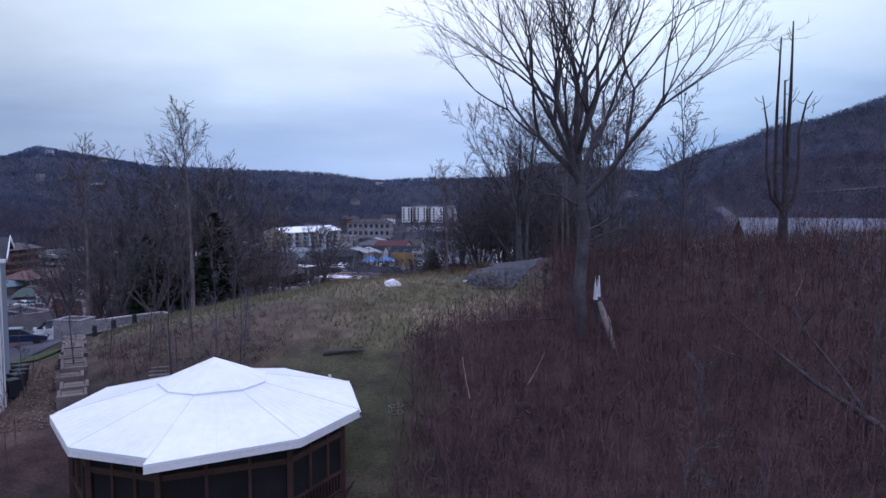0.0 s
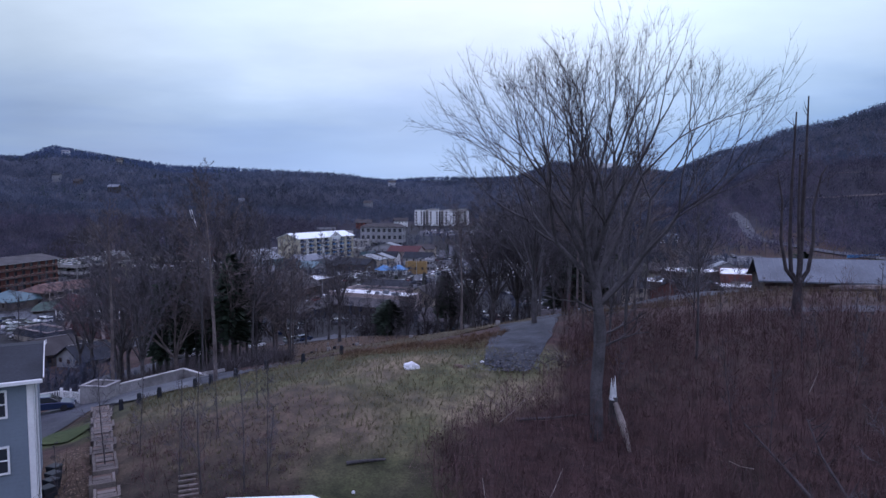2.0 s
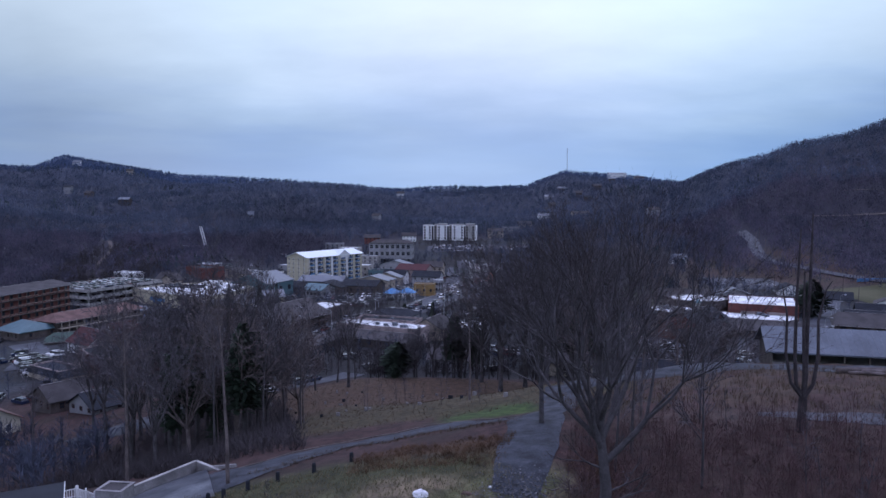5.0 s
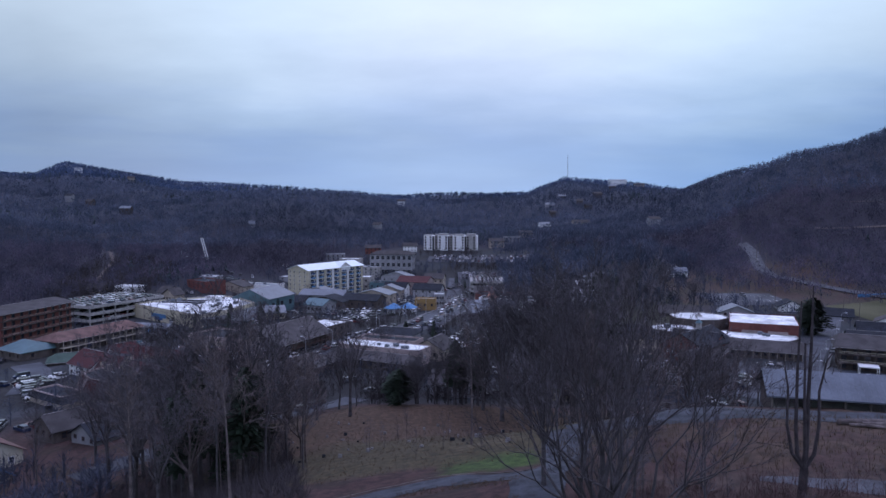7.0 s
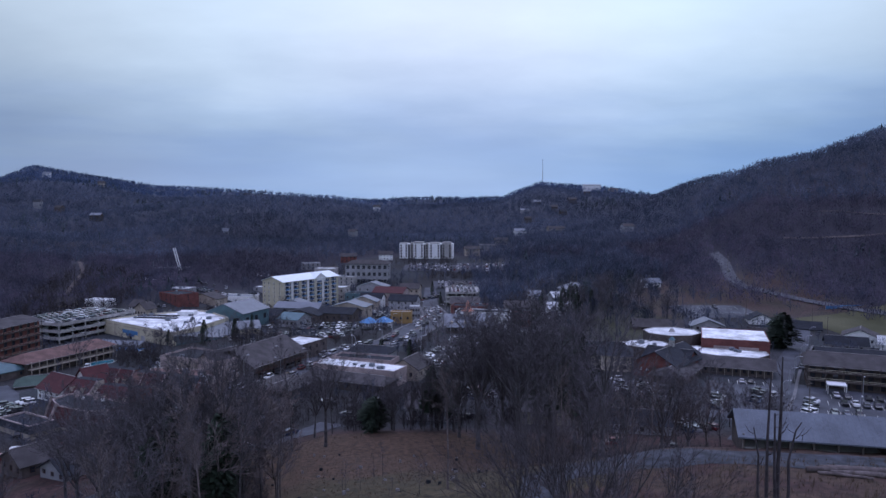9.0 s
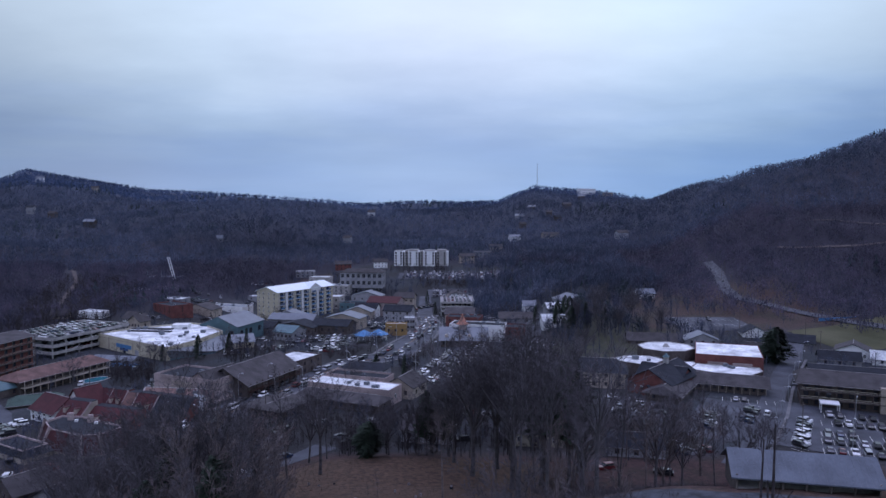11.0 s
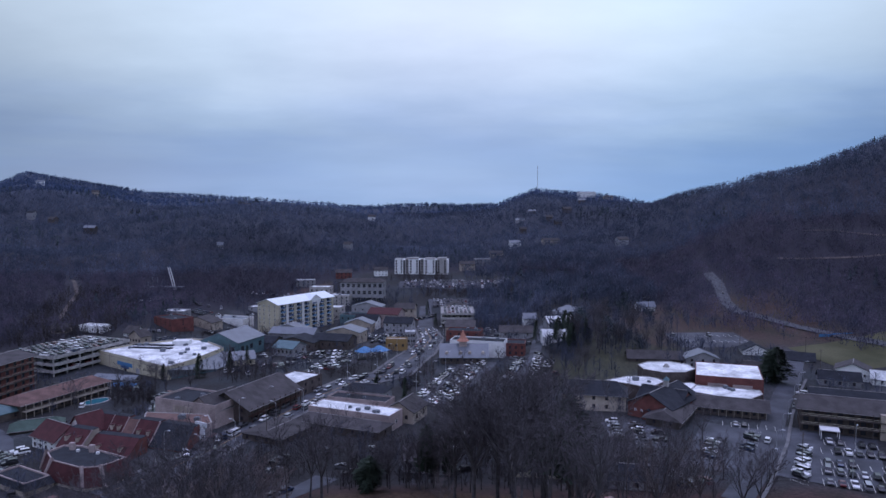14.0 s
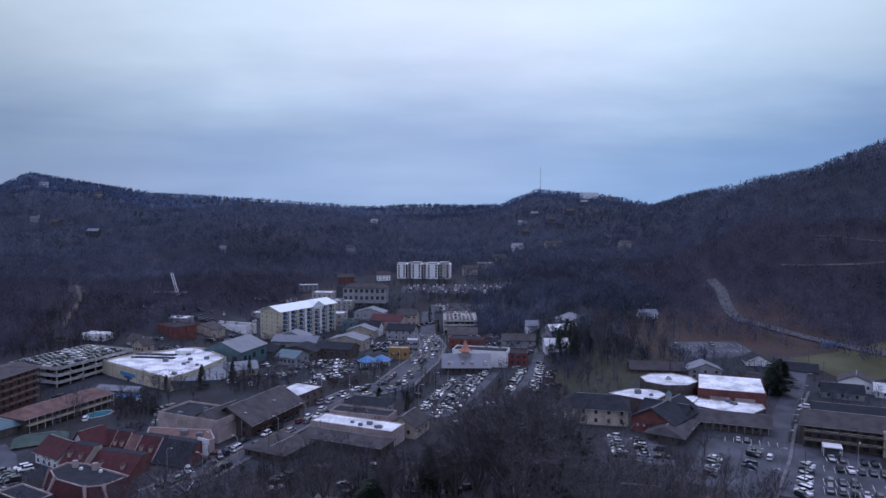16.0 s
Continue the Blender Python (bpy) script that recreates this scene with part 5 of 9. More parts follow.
def pale_apartments():
    a, b = (-38, 652), (11.5, 648)
    rz, L = seat_of(a, b)
    ob = thing("apartment_block", pose(a[0], a[1], 18.4, 0, 0, rz), "long white apartment block in bays with dark balconies", "apartments")
    walls(ob, L, 16, -2, 13, M["white_paint"])
    for k, x in enumerate((0, 10, 13.5, 24, 28, 39.5)):
        w = (8, 3, 9, 3, 10, 9)[k]
        block("bay", x, x + w, -1.4 if k % 2 == 0 else -0.7, -0.003, -2, 13.4, M["white_paint"] if k % 2 == 0 else M["concrete"], ob)
        block("parapet", x + 0.2, x + w - 0.2, -1.2 if k % 2 == 0 else -0.5, 8, 13.4 + 0.003, 14.0 + 0.5 * (k % 3), M["concrete"], ob)
        for s in range(5):
            for q in range(2 if w > 5 else 1):
                add_window(ob, pose(x + 0.8 + q * (w - 3.2), -1.4 if k % 2 == 0 else -0.7, 0.8 + s * 2.5), 1.6, 1.7, M["dark_wood"])
    for x in (8.1, 22.6, 38.1):
        block("balcony_stack", x, x + 1.3, -1.3, -0.004, -1, 12.6, M["slate"], ob)


pale_apartments()
ob, L, h = building("dark-framed lodge hotel with tall windows", (-76, 556), (-42, 553), 16, 21, M["grey_wall"], M["shingle"], "hotel", "hotel", rh=2.5, base=9, storeys=3, front=8, side=2, win=(2.6, 3.0), frame_mat=M["concrete"], hip=5)
building("concrete block with pale front", (-100, 552), (-84, 550), 12, 17, M["concrete"], M["membrane"], "building", "building", "flat", base=8, storeys=3, front=4, side=2)

# houses and church hall along the narrow street
for k, (a, b, d, e, w, r, al, lab) in enumerate([
    ((57, 366), (70, 366), 11, 13, "white_paint", "membrane", True, "white house with bright pale roof"),
    ((66, 404), (82, 407), 10, 14, "grey_wall", "membrane", True, "house with pale metal roof"),
    ((80, 424), (100, 434), 14, 16, "grey_wall", "grey_metal", False, "large blue-grey gabled house"),
    ((37, 400), (56, 399), 13, 9, "grey_wall", "shingle", True, "long grey house with hipped roof"),
    ((56, 440), (64, 440), 8, 10.5, "white_paint", "grey_metal", True, "small white cottage beside the narrow street"),
    ((145, 325), (156, 323), 9, 14, "white_paint", "slate", False, "white house below the woods"),
    ((171, 294), (182, 287), 11, 12.5, "white_paint", "shingle", False, "white clapboard house with brown roof"),
    ((158, 283), (172, 277), 8, 11, "grey_wall", "slate", True, "low shed with dark roof"),
    ((180, 283), (200, 273), 6, 11, "white_paint", "membrane", True, "white trailer home with a flat roof"),
    ((132, 296), (140, 292), 8, 12, "tan", "shingle", True, "small tan house beside an evergreen"),
    ((112, 308), (126, 306), 9, 14, "grey_wall", "grey_metal", False, "grey hall with a metal gable"),
    ((88, 316), (112, 312), 9, 12.5, "brown_wall", "shingle", True, "long low brown building"),
    ((160, 318), (172, 312), 9, 11.5, "grey_wall", "slate", True, "dark flat-roofed field house"),
]):
    building(lab, a, b, d, e, M[w], M[r], "house", "house", rh=2.8, storeys=1 if e < 13 else 2, front=3, side=2, seed=k, along=al)

# the school and its brick halls
building("tan plastered wing with long dark roof", (46, 252), (68, 246.5), 13, 14, M["tan"], M["slate"], "school_wing", "school", rh=3.4, base=8, storeys=2, front=5, side=2, over=0.8, hip=4)
ob, L, h = building("red brick hall with a broad dark gable", (67.8, 243.2), (79.6, 232.6), 24, 13, M["brick"], M["slate"], "brick_hall", "school", rh=4.2, along=False, base=8, storeys=1, front=0, side=4, over=0.7)
for x in (2.5, 4.8, 11, 13):
    add_window(ob, pose(x, 0, 2.0), 0.7, 0.9, M["white_paint"])
walls(ob, 3.4, 1.6, 0, 2.6, M["brick"], 1.2, False, name="porch").location = (6.2, -1.6, 0)
gable_roof(ob, 3.4, 1.6, 2.6, 1.2, M["slate"], 0.35, False, x0=6.2, y0=-1.6)
block("cupola", 7.2, 8.7, 13, 14.5, h + 3.2, h + 6.2, M["concrete"], ob)
bm = bmesh.new()
bmesh.ops.create_cone(bm, cap_ends=True, segments=4, radius1=1.5, radius2=0.05, depth=1.4, matrix=pose(7.95, 13.75, h + 6.9, 0, 0, 45))
part("cupola_roof", bm, M["teal_roof"], ob)
building("second dark gabled hall of the school", (86, 241), (93, 250), 16, 12.6, M["brick"], M["slate"], "brick_hall", "school", rh=3.4, along=False, base=8, storeys=1, front=2, side=2)
building("low brown wing with shingle roof", (80, 226), (91, 243), 11, 11.2, M["brown_wall"], M["shingle"], "motel_wing", "motel", rh=2.2, base=8, storeys=1, front=7, side=2, over=1.2, hip=2)
ob, L, h = building("low brown wing with verandah posts", (92.5, 245), (114, 236.5), 10, 11.4, M["brown_wall"], M["shingle"], "motel_wing", "motel", rh=2.2, base=8, storeys=1, front=9, side=2, over=1.4)
for k in range(10):
    block("post", k * (L - 0.2) / 9, k * (L - 0.2) / 9 + 0.18, -1.2, -1.02, -0.2, h - 0.5, M["tan"], ob)
gym = [(94 + 11.4 * math.cos(radians(22.5 + 45 * k)), 281.5 + 10.6 * math.sin(radians(22.5 + 45 * k))) for k in range(8)]
ob, h = block_hall("eight-sided gymnasium with white flat roof", gym, 8, 16, M["brown_wall"], M["membrane"], "gymnasium", "school", 0.25, 0, 2)
bm = bmesh.new()
bmesh.ops.create_cone(bm, cap_ends=True, segments=8, radius1=1.5, radius2=0.5, depth=1.3, matrix=pose(94 - gym[0][0], 281.5 - gym[0][1], h + 0.8))
part("cupola", bm, M["concrete"], ob)
block_hall("classroom block with white flat roof", [(66.4, 270.2), (80.5, 258.4), (89, 268), (87, 275.6), (77, 276.8)], 8, 13.4, M["brown_wall"], M["membrane"], "classroom_block", "school", 0.25, 2, 8)
block_hall("low link with stained white flat roof", [(81, 258.2), (95.4, 257.6), (102.4, 267.4), (100.2, 270.4), (89.2, 267.8)], 8, 12.3, M["brown_wall"], M["stained"], "school_link", "school", 0.25, 3, 5)
block_hall("canteen with stained white flat roof", [(93.8, 255.8), (109.6, 242.5), (119.4, 250.6), (121, 256.5), (100, 264.6)], 8, 12.8, M["brown_wall"], M["stained"], "canteen", "school", 0.25, 3, 12)
ob, L, h = building("red brick auditorium with stained white flat roof", (100.8, 267.5), (123.6, 259), 25, 16, M["brick"], M["stained"], "auditorium", "school", "flat", base=8, storeys=1, front=0, side=0, para=0.3, units=0)
for x in (4.5, 13.5):
    block("blind_panel", x, x + 7, -0.12, -0.003, 3.2, 5.6, M["pink"], ob)

# the three-storey motel
ob, L, h = building("three-storey brown motel with long white balcony rails", (120, 225.5), (162, 207), 13, 16.3, M["brown_wall"], M["shingle"], "motel", "motel", rh=2.6, base=8, storeys=3, front=14, side=3, win=(1.7, 1.9), over=1.6, hip=2)
galleries(ob, L, 0, 3, h / 3, M["brown_wall"], 2.2, 9, M["cream"])
block("stair_tower", 22.5, 24.4, -1.9, -0.003, -0.2, h - 0.1, M["tan"], ob)
building("motel annex with dark roof", (131, 240), (160, 228), 10, 15.6, M["grey_wall"], M["slate"], "motel", "motel", rh=2.0, base=8, storeys=2, front=8, side=2)
port = thing("carport", pose(121.5, 216, 8.05, 0, 0, -23), "white flat carport over the motel entrance", "carport")
block("canopy", 0, 5.5, 0, 4.5, 2.9, 3.25, M["white_paint"], port)
for x in (0.1, 5.2):
    for y in (0.1, 4.2):
        block("post", x, x + 0.2, y, y + 0.2, -0.2, 2.9, M["white_paint"], port)


# lower houses at the foot of the slope
for k, (a, b, d, e, w, r, al, lab) in enumerate([
    ((-99, 124), (-90, 119), 8, 10.5, "tan", "blue", True, "small tan house with bright blue roof"),
    ((-98, 152), (-90, 146), 9, 12, "brown_wall", "shingle", False, "brown house with dark gabled roof"),
    ((-86, 146), (-78, 141), 8, 12, "grey_wall", "slate", False, "grey house with dark slate roof"),
    ((-104, 134), (-95, 128), 9, 12, "cream", "brown_roof", True, "cream house with brown roof"),
    ((-72, 158), (-62, 155), 8, 13, "grey_wall", "shingle", True, "grey cottage behind bare trees"),
    ((-10, 190), (4, 187), 8, 12.2, "grey_wall", "shingle", True, "grey house below the field"),
    ((20, 186), (34, 184), 9, 12.4, "cream", "shingle", True, "cream house among bare trees"),
    ((44, 176), (58, 173), 8, 12, "grey_wall", "slate", True, "grey cottage with dark roof"),
]):
    building(lab, a, b, d, e, M[w], M[r], "house", "house", rh=2.6, storeys=2 if e - gz(*a) > 5 else 1, front=3, side=2, seed=k, along=al)

# ---- bare trees ----


class Growth:
    """Collects the wood of one tree: thick wood as tubes, twigs as thin blades."""

    def __init__(self, seed, twig=0.02, curl=0.25, up=0.25):
        self.rnd = random.Random(seed)
        self.tv, self.tf, self.cv, self.cf = [], [], [], []
        self.twig, self.curl, self.up = twig, curl, up

    def rand_dir(self):
        r = self.rnd
        return Vector((r.uniform(-1, 1), r.uniform(-1, 1), r.uniform(-1, 1)))

    def blade(self, p, d, length, width):
        side = d.cross(self.rand_dir())
        if side.length < 1e-4:
            return
        side = side.normalized() * width
        k = len(self.cv)
        mid = p + d * length * 0.55 + self.rand_dir() * length * 0.06
        self.cv += [p - side, p + side, mid + side * 0.6, mid - side * 0.6, p + d * length + Vector((0, 0, length * 0.08))]
        self.cf += [(k, k + 1, k + 2, k + 3), (k + 3, k + 2, k + 4)]

    def limb(self, p, d, length, r, plan, bare=0.25, trunk=True):
        """plan: for each level down, (children, length ratio, radius ratio, angle)."""
        rnd = self.rnd
        n = max(3, min(8, int(length / 0.8)))
        pts, rad = [p.copy()], [r]
        dirs = [d.copy()]
        for i in range(n):
            d = (d + self.rand_dir() * self.curl * 0.5 + Vector((0, 0, self.up * 0.22))).normalized()
            p = p + d * (length / n)
            pts.append(p.copy())
            dirs.append(d.copy())
            rad.append(max(self.twig * 0.8, r * (1 - 0.95 * (i + 1) / n)))
        if trunk:
            tube(self.tv, self.tf, pts, rad, 7 if r > 0.15 else 5)
        else:
            tube(self.cv, self.cf, pts, rad, 3)
        if not plan:
            return
        count, lr, rr, ang = plan[0]
        for c in range(count):
            t = bare + (1 - bare) * (c + rnd.random()) / count
            i = min(n - 1, int(t * n))
            q = pts[i].lerp(pts[i + 1], t * n - i)
            out = self.rand_dir()
            out = (out - dirs[i] * out.dot(dirs[i])).normalized()
            a = radians(ang * rnd.uniform(0.6, 1.3))
            nd = (dirs[i] * math.cos(a) + out * math.sin(a)).normalized()
            ln = length * lr * rnd.uniform(0.7, 1.2) * (1.15 - 0.5 * t)
            if len(plan) == 1:
                self.blade(q, nd, ln, self.twig)
            else:
                self.limb(q, nd, ln, max(self.twig * 1.2, rad[i] * rr), plan[1:], 0.2, trunk and len(plan) > 2)

    def meshes(self, bark, twigs=None):
        t = bpy.data.meshes.new("trunk")
        t.from_pydata([tuple(v) for v in self.tv], [], self.tf)
        t.materials.append(bark)
        t.polygons.foreach_set("use_smooth", [True] * len(t.polygons))
        c = bpy.data.meshes.new("crown")
        c.from_pydata([tuple(v) for v in self.cv], [], self.cf)
        c.materials.append(twigs or bark)
        return t, c


def plant(name, meshes, m, label, group="", category="tree"):
    ob = thing(name, m, label, category, group)
    for me, nm in zip(meshes, ("trunk", "crown")):
        if len(me.polygons):
            share(nm, me, ob, Matrix())
    return ob


def broad_tree(seed, h, r, fork, limbs, spread, bark, twig=0.02, dense=1.0):
    """A tree with a clear trunk that parts into steep limbs."""
    g = Growth(seed, twig)
    rnd = g.rnd
    p, d = Vector((0, 0, -0.4)), Vector((0, 0, 1))
    pts, rad, n = [p.copy()], [r * 1.35], 6
    for i in range(n):
        d = (d + Vector((rnd.uniform(-1, 1), rnd.uniform(-1, 1), 0)) * 0.05).normalized()
        p = p + d * ((fork + 0.4) / n)
        pts.append(p.copy())
        rad.append(r * (1.0 - 0.25 * (i + 1) / n))
    tube(g.tv, g.tf, pts, rad, 9)
    k = int(7 * dense)
    for c in range(limbs):
        a = 2 * math.pi * (c + rnd.uniform(-0.3, 0.3)) / limbs
        tilt = radians(spread * rnd.uniform(0.25, 1.1))
        nd = Vector((math.cos(a) * math.sin(tilt), math.sin(a) * math.sin(tilt), math.cos(tilt)))
        g.limb(p - Vector((0, 0, rnd.uniform(0, fork * 0.18))), nd, (h - fork) * rnd.uniform(0.75, 1.0), r * rnd.uniform(0.4, 0.62),
               [(k, 0.42, 0.5, 38), (k, 0.45, 0.5, 40), (k, 0.5, 0.5, 40)], 0.2)
    return g.meshes(bark, M["twig"] if bark is M["bark_dark"] else bark)


def pole_tree(seed, h, r, bark, bare=0.5, reach=0.22, twig=0.02, dense=1.0):
    """A tall straight stem with its branches towards the top."""
    g = Growth(seed, twig, 0.2, 0.3)
    g.curl = 0.08
    rnd = g.rnd
    p, d = Vector((0, 0, -0.4)), Vector((0, 0, 1))
    pts, rad, n = [p.copy()], [r], 10
    for i in range(n):
        d = (d + Vector((rnd.uniform(-1, 1), rnd.uniform(-1, 1), 0)) * 0.035).normalized()
        p = p + d * ((h + 0.4) / n)
        pts.append(p.copy())
        rad.append(max(0.025, r * (1 - 0.88 * (i + 1) / n)))
    tube(g.tv, g.tf, pts, rad, 7)
    g.curl = 0.3
    count = int(16 * dense)
    for c in range(count):
        t = bare + (1 - bare) * (c + rnd.random()) / count
        i = min(n - 1, int(t * n))
        q = pts[i].lerp(pts[i + 1], t * n - i)
        a, tilt = rnd.uniform(0, 6.28), radians(rnd.uniform(25, 60))
        nd = Vector((math.cos(a) * math.sin(tilt), math.sin(a) * math.sin(tilt), math.cos(tilt)))
        g.limb(q, nd, h * reach * (1.25 - 0.8 * (t - bare) / (1 - bare)) * rnd.uniform(0.6, 1.1), rad[i] * 0.42, [(6, 0.45, 0.5, 42), (5, 0.55, 0.5, 40)], 0.2, False)
    return g.meshes(bark, M["twig"] if bark is M["bark_dark"] else bark)


def evergreen(seed, h, w, bark, needle, low=0.12, dome=False):
    """Whorls of drooping sprays round a straight stem."""
    rnd = random.Random(seed)
    tv, tf, v, f = [], [], [], []
    tube(tv, tf, [Vector((0, 0, -0.3)), Vector((0, 0, h * 0.5)), Vector((0, 0, h * 0.97))], [h * 0.016, h * 0.01, 0.02], 6)
    lobe = rnd.uniform(0, 6)
    for _ in range(1500 if dome else 820):
        t = low + (1 - low) * rnd.random() ** (0.9 if dome else 0.8)
        a = rnd.uniform(0, 6.28)
        uneven = 1 + 0.22 * math.sin(2 * a + lobe + 5 * t) + 0.18 * math.sin(3 * a - 11 * t + lobe)
        shape = math.sqrt(max(0.02, 1 - (2.1 * (t - 0.5)) ** 2)) if dome else (1.05 - t) ** 0.65
        reach = w * shape * uneven * rnd.uniform(0.3, 1.0)
        z = h * t
        d = Vector((math.cos(a), math.sin(a), rnd.uniform(-0.35, 0.15)))
        s = Vector((-math.sin(a), math.cos(a), rnd.uniform(-0.3, 0.3)))
        c = Vector((0, 0, z)) + d * reach
        k, b = len(v), rnd.uniform(0.1, 0.26) * w * (0.4 if dome else 0.5)
        v += [c - d * reach * 0.55 - s * b * 0.4, c - d * reach * 0.1 - s * b + Vector((0, 0, b * 0.4)), c + d * b * 1.5, c - d * reach * 0.1 + s * b - Vector((0, 0, b * 0.4))]
        f.append((k, k + 1, k + 2, k + 3))
    t = bpy.data.meshes.new("trunk")
    t.from_pydata([tuple(x) for x in tv], [], tf)
    t.materials.append(bark)
    c = bpy.data.meshes.new("crown")
    c.from_pydata([tuple(x) for x in v], [], f)
    c.materials.append(needle)
    return t, c


def at(x, y, turn=0.0, size=1.0, tilt=0.0):
    return pose(x, y, gz(x, y), tilt, 0, turn) @ Matrix.Scale(size, 4)


# the great tree beside the meadow
# where each limb leaves the trunk, and where its tip ends up: x, y, z over the foot
REACH = (
    (9.2, -8.4, 0.5, 20.4), (9.2, -8.1, -2.7, 20.9), (10.6, -5.2, 2.1, 22.7), (11.6, -2.2, -1.5, 24.1), (12.2, 1.2, 2.3, 24.0), (11.2, 4.6, -1.5, 23.7),
    (9.6, 7.8, 1.7, 21.5), (8.0, 10.8, -0.8, 19.2), (10.0, -2.9, 6.9, 19.7), (10.6, 1.5, -6.3, 19.7), (9.4, 6.2, 6.1, 19.9), (8.8, -6.2, -5.2, 19.1), 
)


def fork(g, p, d, length, r, level):
    """A limb that parts again and again into two or three, down to fine twigs."""
    rnd = g.rnd
    pts, rad, dirs = [p.copy()], [r], [d]
    for i in range(3):
        d = (d + g.rand_dir() * 0.13 + Vector((0, 0, 0.045))).normalized()
        p = p + d * (length / 3)
        pts.append(p.copy())
        dirs.append(d)
        rad.append(r * (1 - 0.09 * (i + 1)))
    if r > 0.022:
        tube(g.tv, g.tf, pts, rad, 7 if r > 0.1 else 5)
    else:
        tube(g.cv, g.cf, pts, rad, 3)
    if level <= 3:
        for _ in range((7, 5, 3, 1)[level]):
            i = rnd.randrange(1, 4)
            a, out_ = radians(rnd.uniform(18, 55)), g.rand_dir()
            out_ = (out_ - dirs[i] * out_.dot(dirs[i])).normalized()
            g.blade(pts[i], (dirs[i] * math.cos(a) + out_ * math.sin(a) + Vector((0, 0, 0.12))).normalized(), rnd.uniform(0.35, 1.0), g.twig)
    if level == 0:
        return
    n = 3 if rnd.random() < 0.32 else 2
    turn_, ref = rnd.uniform(0, 6.28), d.orthogonal().normalized()
    for k in range(n):
        b = turn_ + 6.283 * k / n + rnd.uniform(-0.5, 0.5)
        a = radians(rnd.uniform(9, 27) * (1.2 if level > 3 else 1.0))
        side = ref * math.cos(b) + d.cross(ref) * math.sin(b)
        fork(g, p, (d * math.cos(a) + side * math.sin(a)).normalized(), length * rnd.uniform(0.68, 0.95), rad[-1] * (0.8 if n == 2 else 0.7) * rnd.uniform(0.85, 1.1), level - 1)


def great_tree(seed, r, bark):
    """A tall trunk whose long limbs fan out and up into a broad dome of fine twigs."""
    g = Growth(seed, 0.0075, 0.3, 0.2)
    rnd = g.rnd
    pts = [Vector(p) for p in ((0, 0, -0.5), (0.02, 0, 0.3), (-0.08, 0, 3), (0.15, 0.05, 6.4), (-0.2, 0, 9.4), (-0.35, 0.1, 12), (-0.3, 0, 14))]
    tube(g.tv, g.tf, pts, [r * 1.5, r * 1.12, r, r * 0.95, r * 0.7, r * 0.5, r * 0.34], 10)
    for z0, x, y, z in REACH:
        k = next(i for i in range(len(pts) - 1) if pts[i + 1].z > z0)
        p0 = pts[k].lerp(pts[k + 1], (z0 - pts[k].z) / (pts[k + 1].z - pts[k].z))
        d = Vector((x, y, z)) - p0
        low = Vector((d.x * 1.0, d.y, d.z * 0.99)).normalized()
        fork(g, p0, low, d.length * 0.243, r * (0.6 if abs(x) > 9 else 0.54) * rnd.uniform(0.9, 1.1), 5)
    # short dead stubs low on the trunk
    for z0, x in ((7.6, -0.9), (6.2, 0.9), (5.4, 0.7)):
        fork(g, Vector((0, 0, z0)), Vector((x, -0.2, 0.35)).normalized(), 1.4, 0.08, 2)
    return g.meshes(M["bark_dark"], bark)


plant("tree", great_tree(28, 0.37, M["limb_bark"]), at(8.05, 40.5), "large bare grey-barked tree with steep spreading limbs")


# the dead tree with upright prongs
def dead_tree():
    v, f = [], []
    B = Vector
    tube(v, f, [B((0, 0, -0.4)), B((0.05, 0, 1.5)), B((0.1, 0, 3.2))], [0.5, 0.4, 0.37], 8)
    prongs = [
        ([(0.1, 0, 3), (-0.5, 0.1, 4.2), (-0.75, 0, 7), (-0.72, 0.1, 12), (-0.6, 0, 18.2)], [0.3, 0.26, 0.22, 0.17, 0.09]),
        ([(0.1, 0, 3), (0.35, 0.2, 5), (0.3, 0.1, 9), (0.38, 0, 14), (0.45, 0.1, 19.6)], [0.36, 0.3, 0.25, 0.19, 0.08]),
        ([(0.1, 0, 3), (0.0, -0.3, 5), (-0.2, -0.3, 9), (-0.25, -0.2, 14.5)], [0.3, 0.24, 0.18, 0.1]),
        ([(0.1, 0, 3), (1.0, 0.1, 4.3), (1.3, 0, 7), (1.25, 0.1, 10), (1.9, 0.2, 12.8), (2.3, 0, 13.6)], [0.3, 0.25, 0.2, 0.16, 0.1, 0.05]),
        ([(0.1, 0, 3), (-1.0, 0, 4.4), (-1.5, 0.1, 7), (-1.55, 0, 10.5), (-2.1, -0.1, 13.2)], [0.26, 0.22, 0.18, 0.13, 0.05]),
    ]
    ob = thing("dead_tree", at(28.4, 58.6, 0, 0.95), "dead dark tree with tall upright prongs like a candlestick", "tree")
    raw("trunk", v, f, M["limb_bark"], ob, "", True)
    rnd = random.Random(3)
    for p, r in prongs:
        v, f = [], []
        tube(v, f, [B(q) for q in p], [w * 0.72 for w in r], 6)
        for _ in range(5):
            q = B(p[-1 - rnd.randrange(2)])
            q.z -= rnd.uniform(0, 2)
            d = B((rnd.uniform(-1, 1), rnd.uniform(-1, 1), rnd.uniform(0.2, 1))).normalized()
            tube(v, f, [q, q + d * 0.5, q + d * rnd.uniform(0.7, 1.3) + B((0, 0, 0.3))], [0.045, 0.03, 0.012], 4)
        raw("limb", v, f, M["limb_bark"], ob, "", True)


dead_tree()


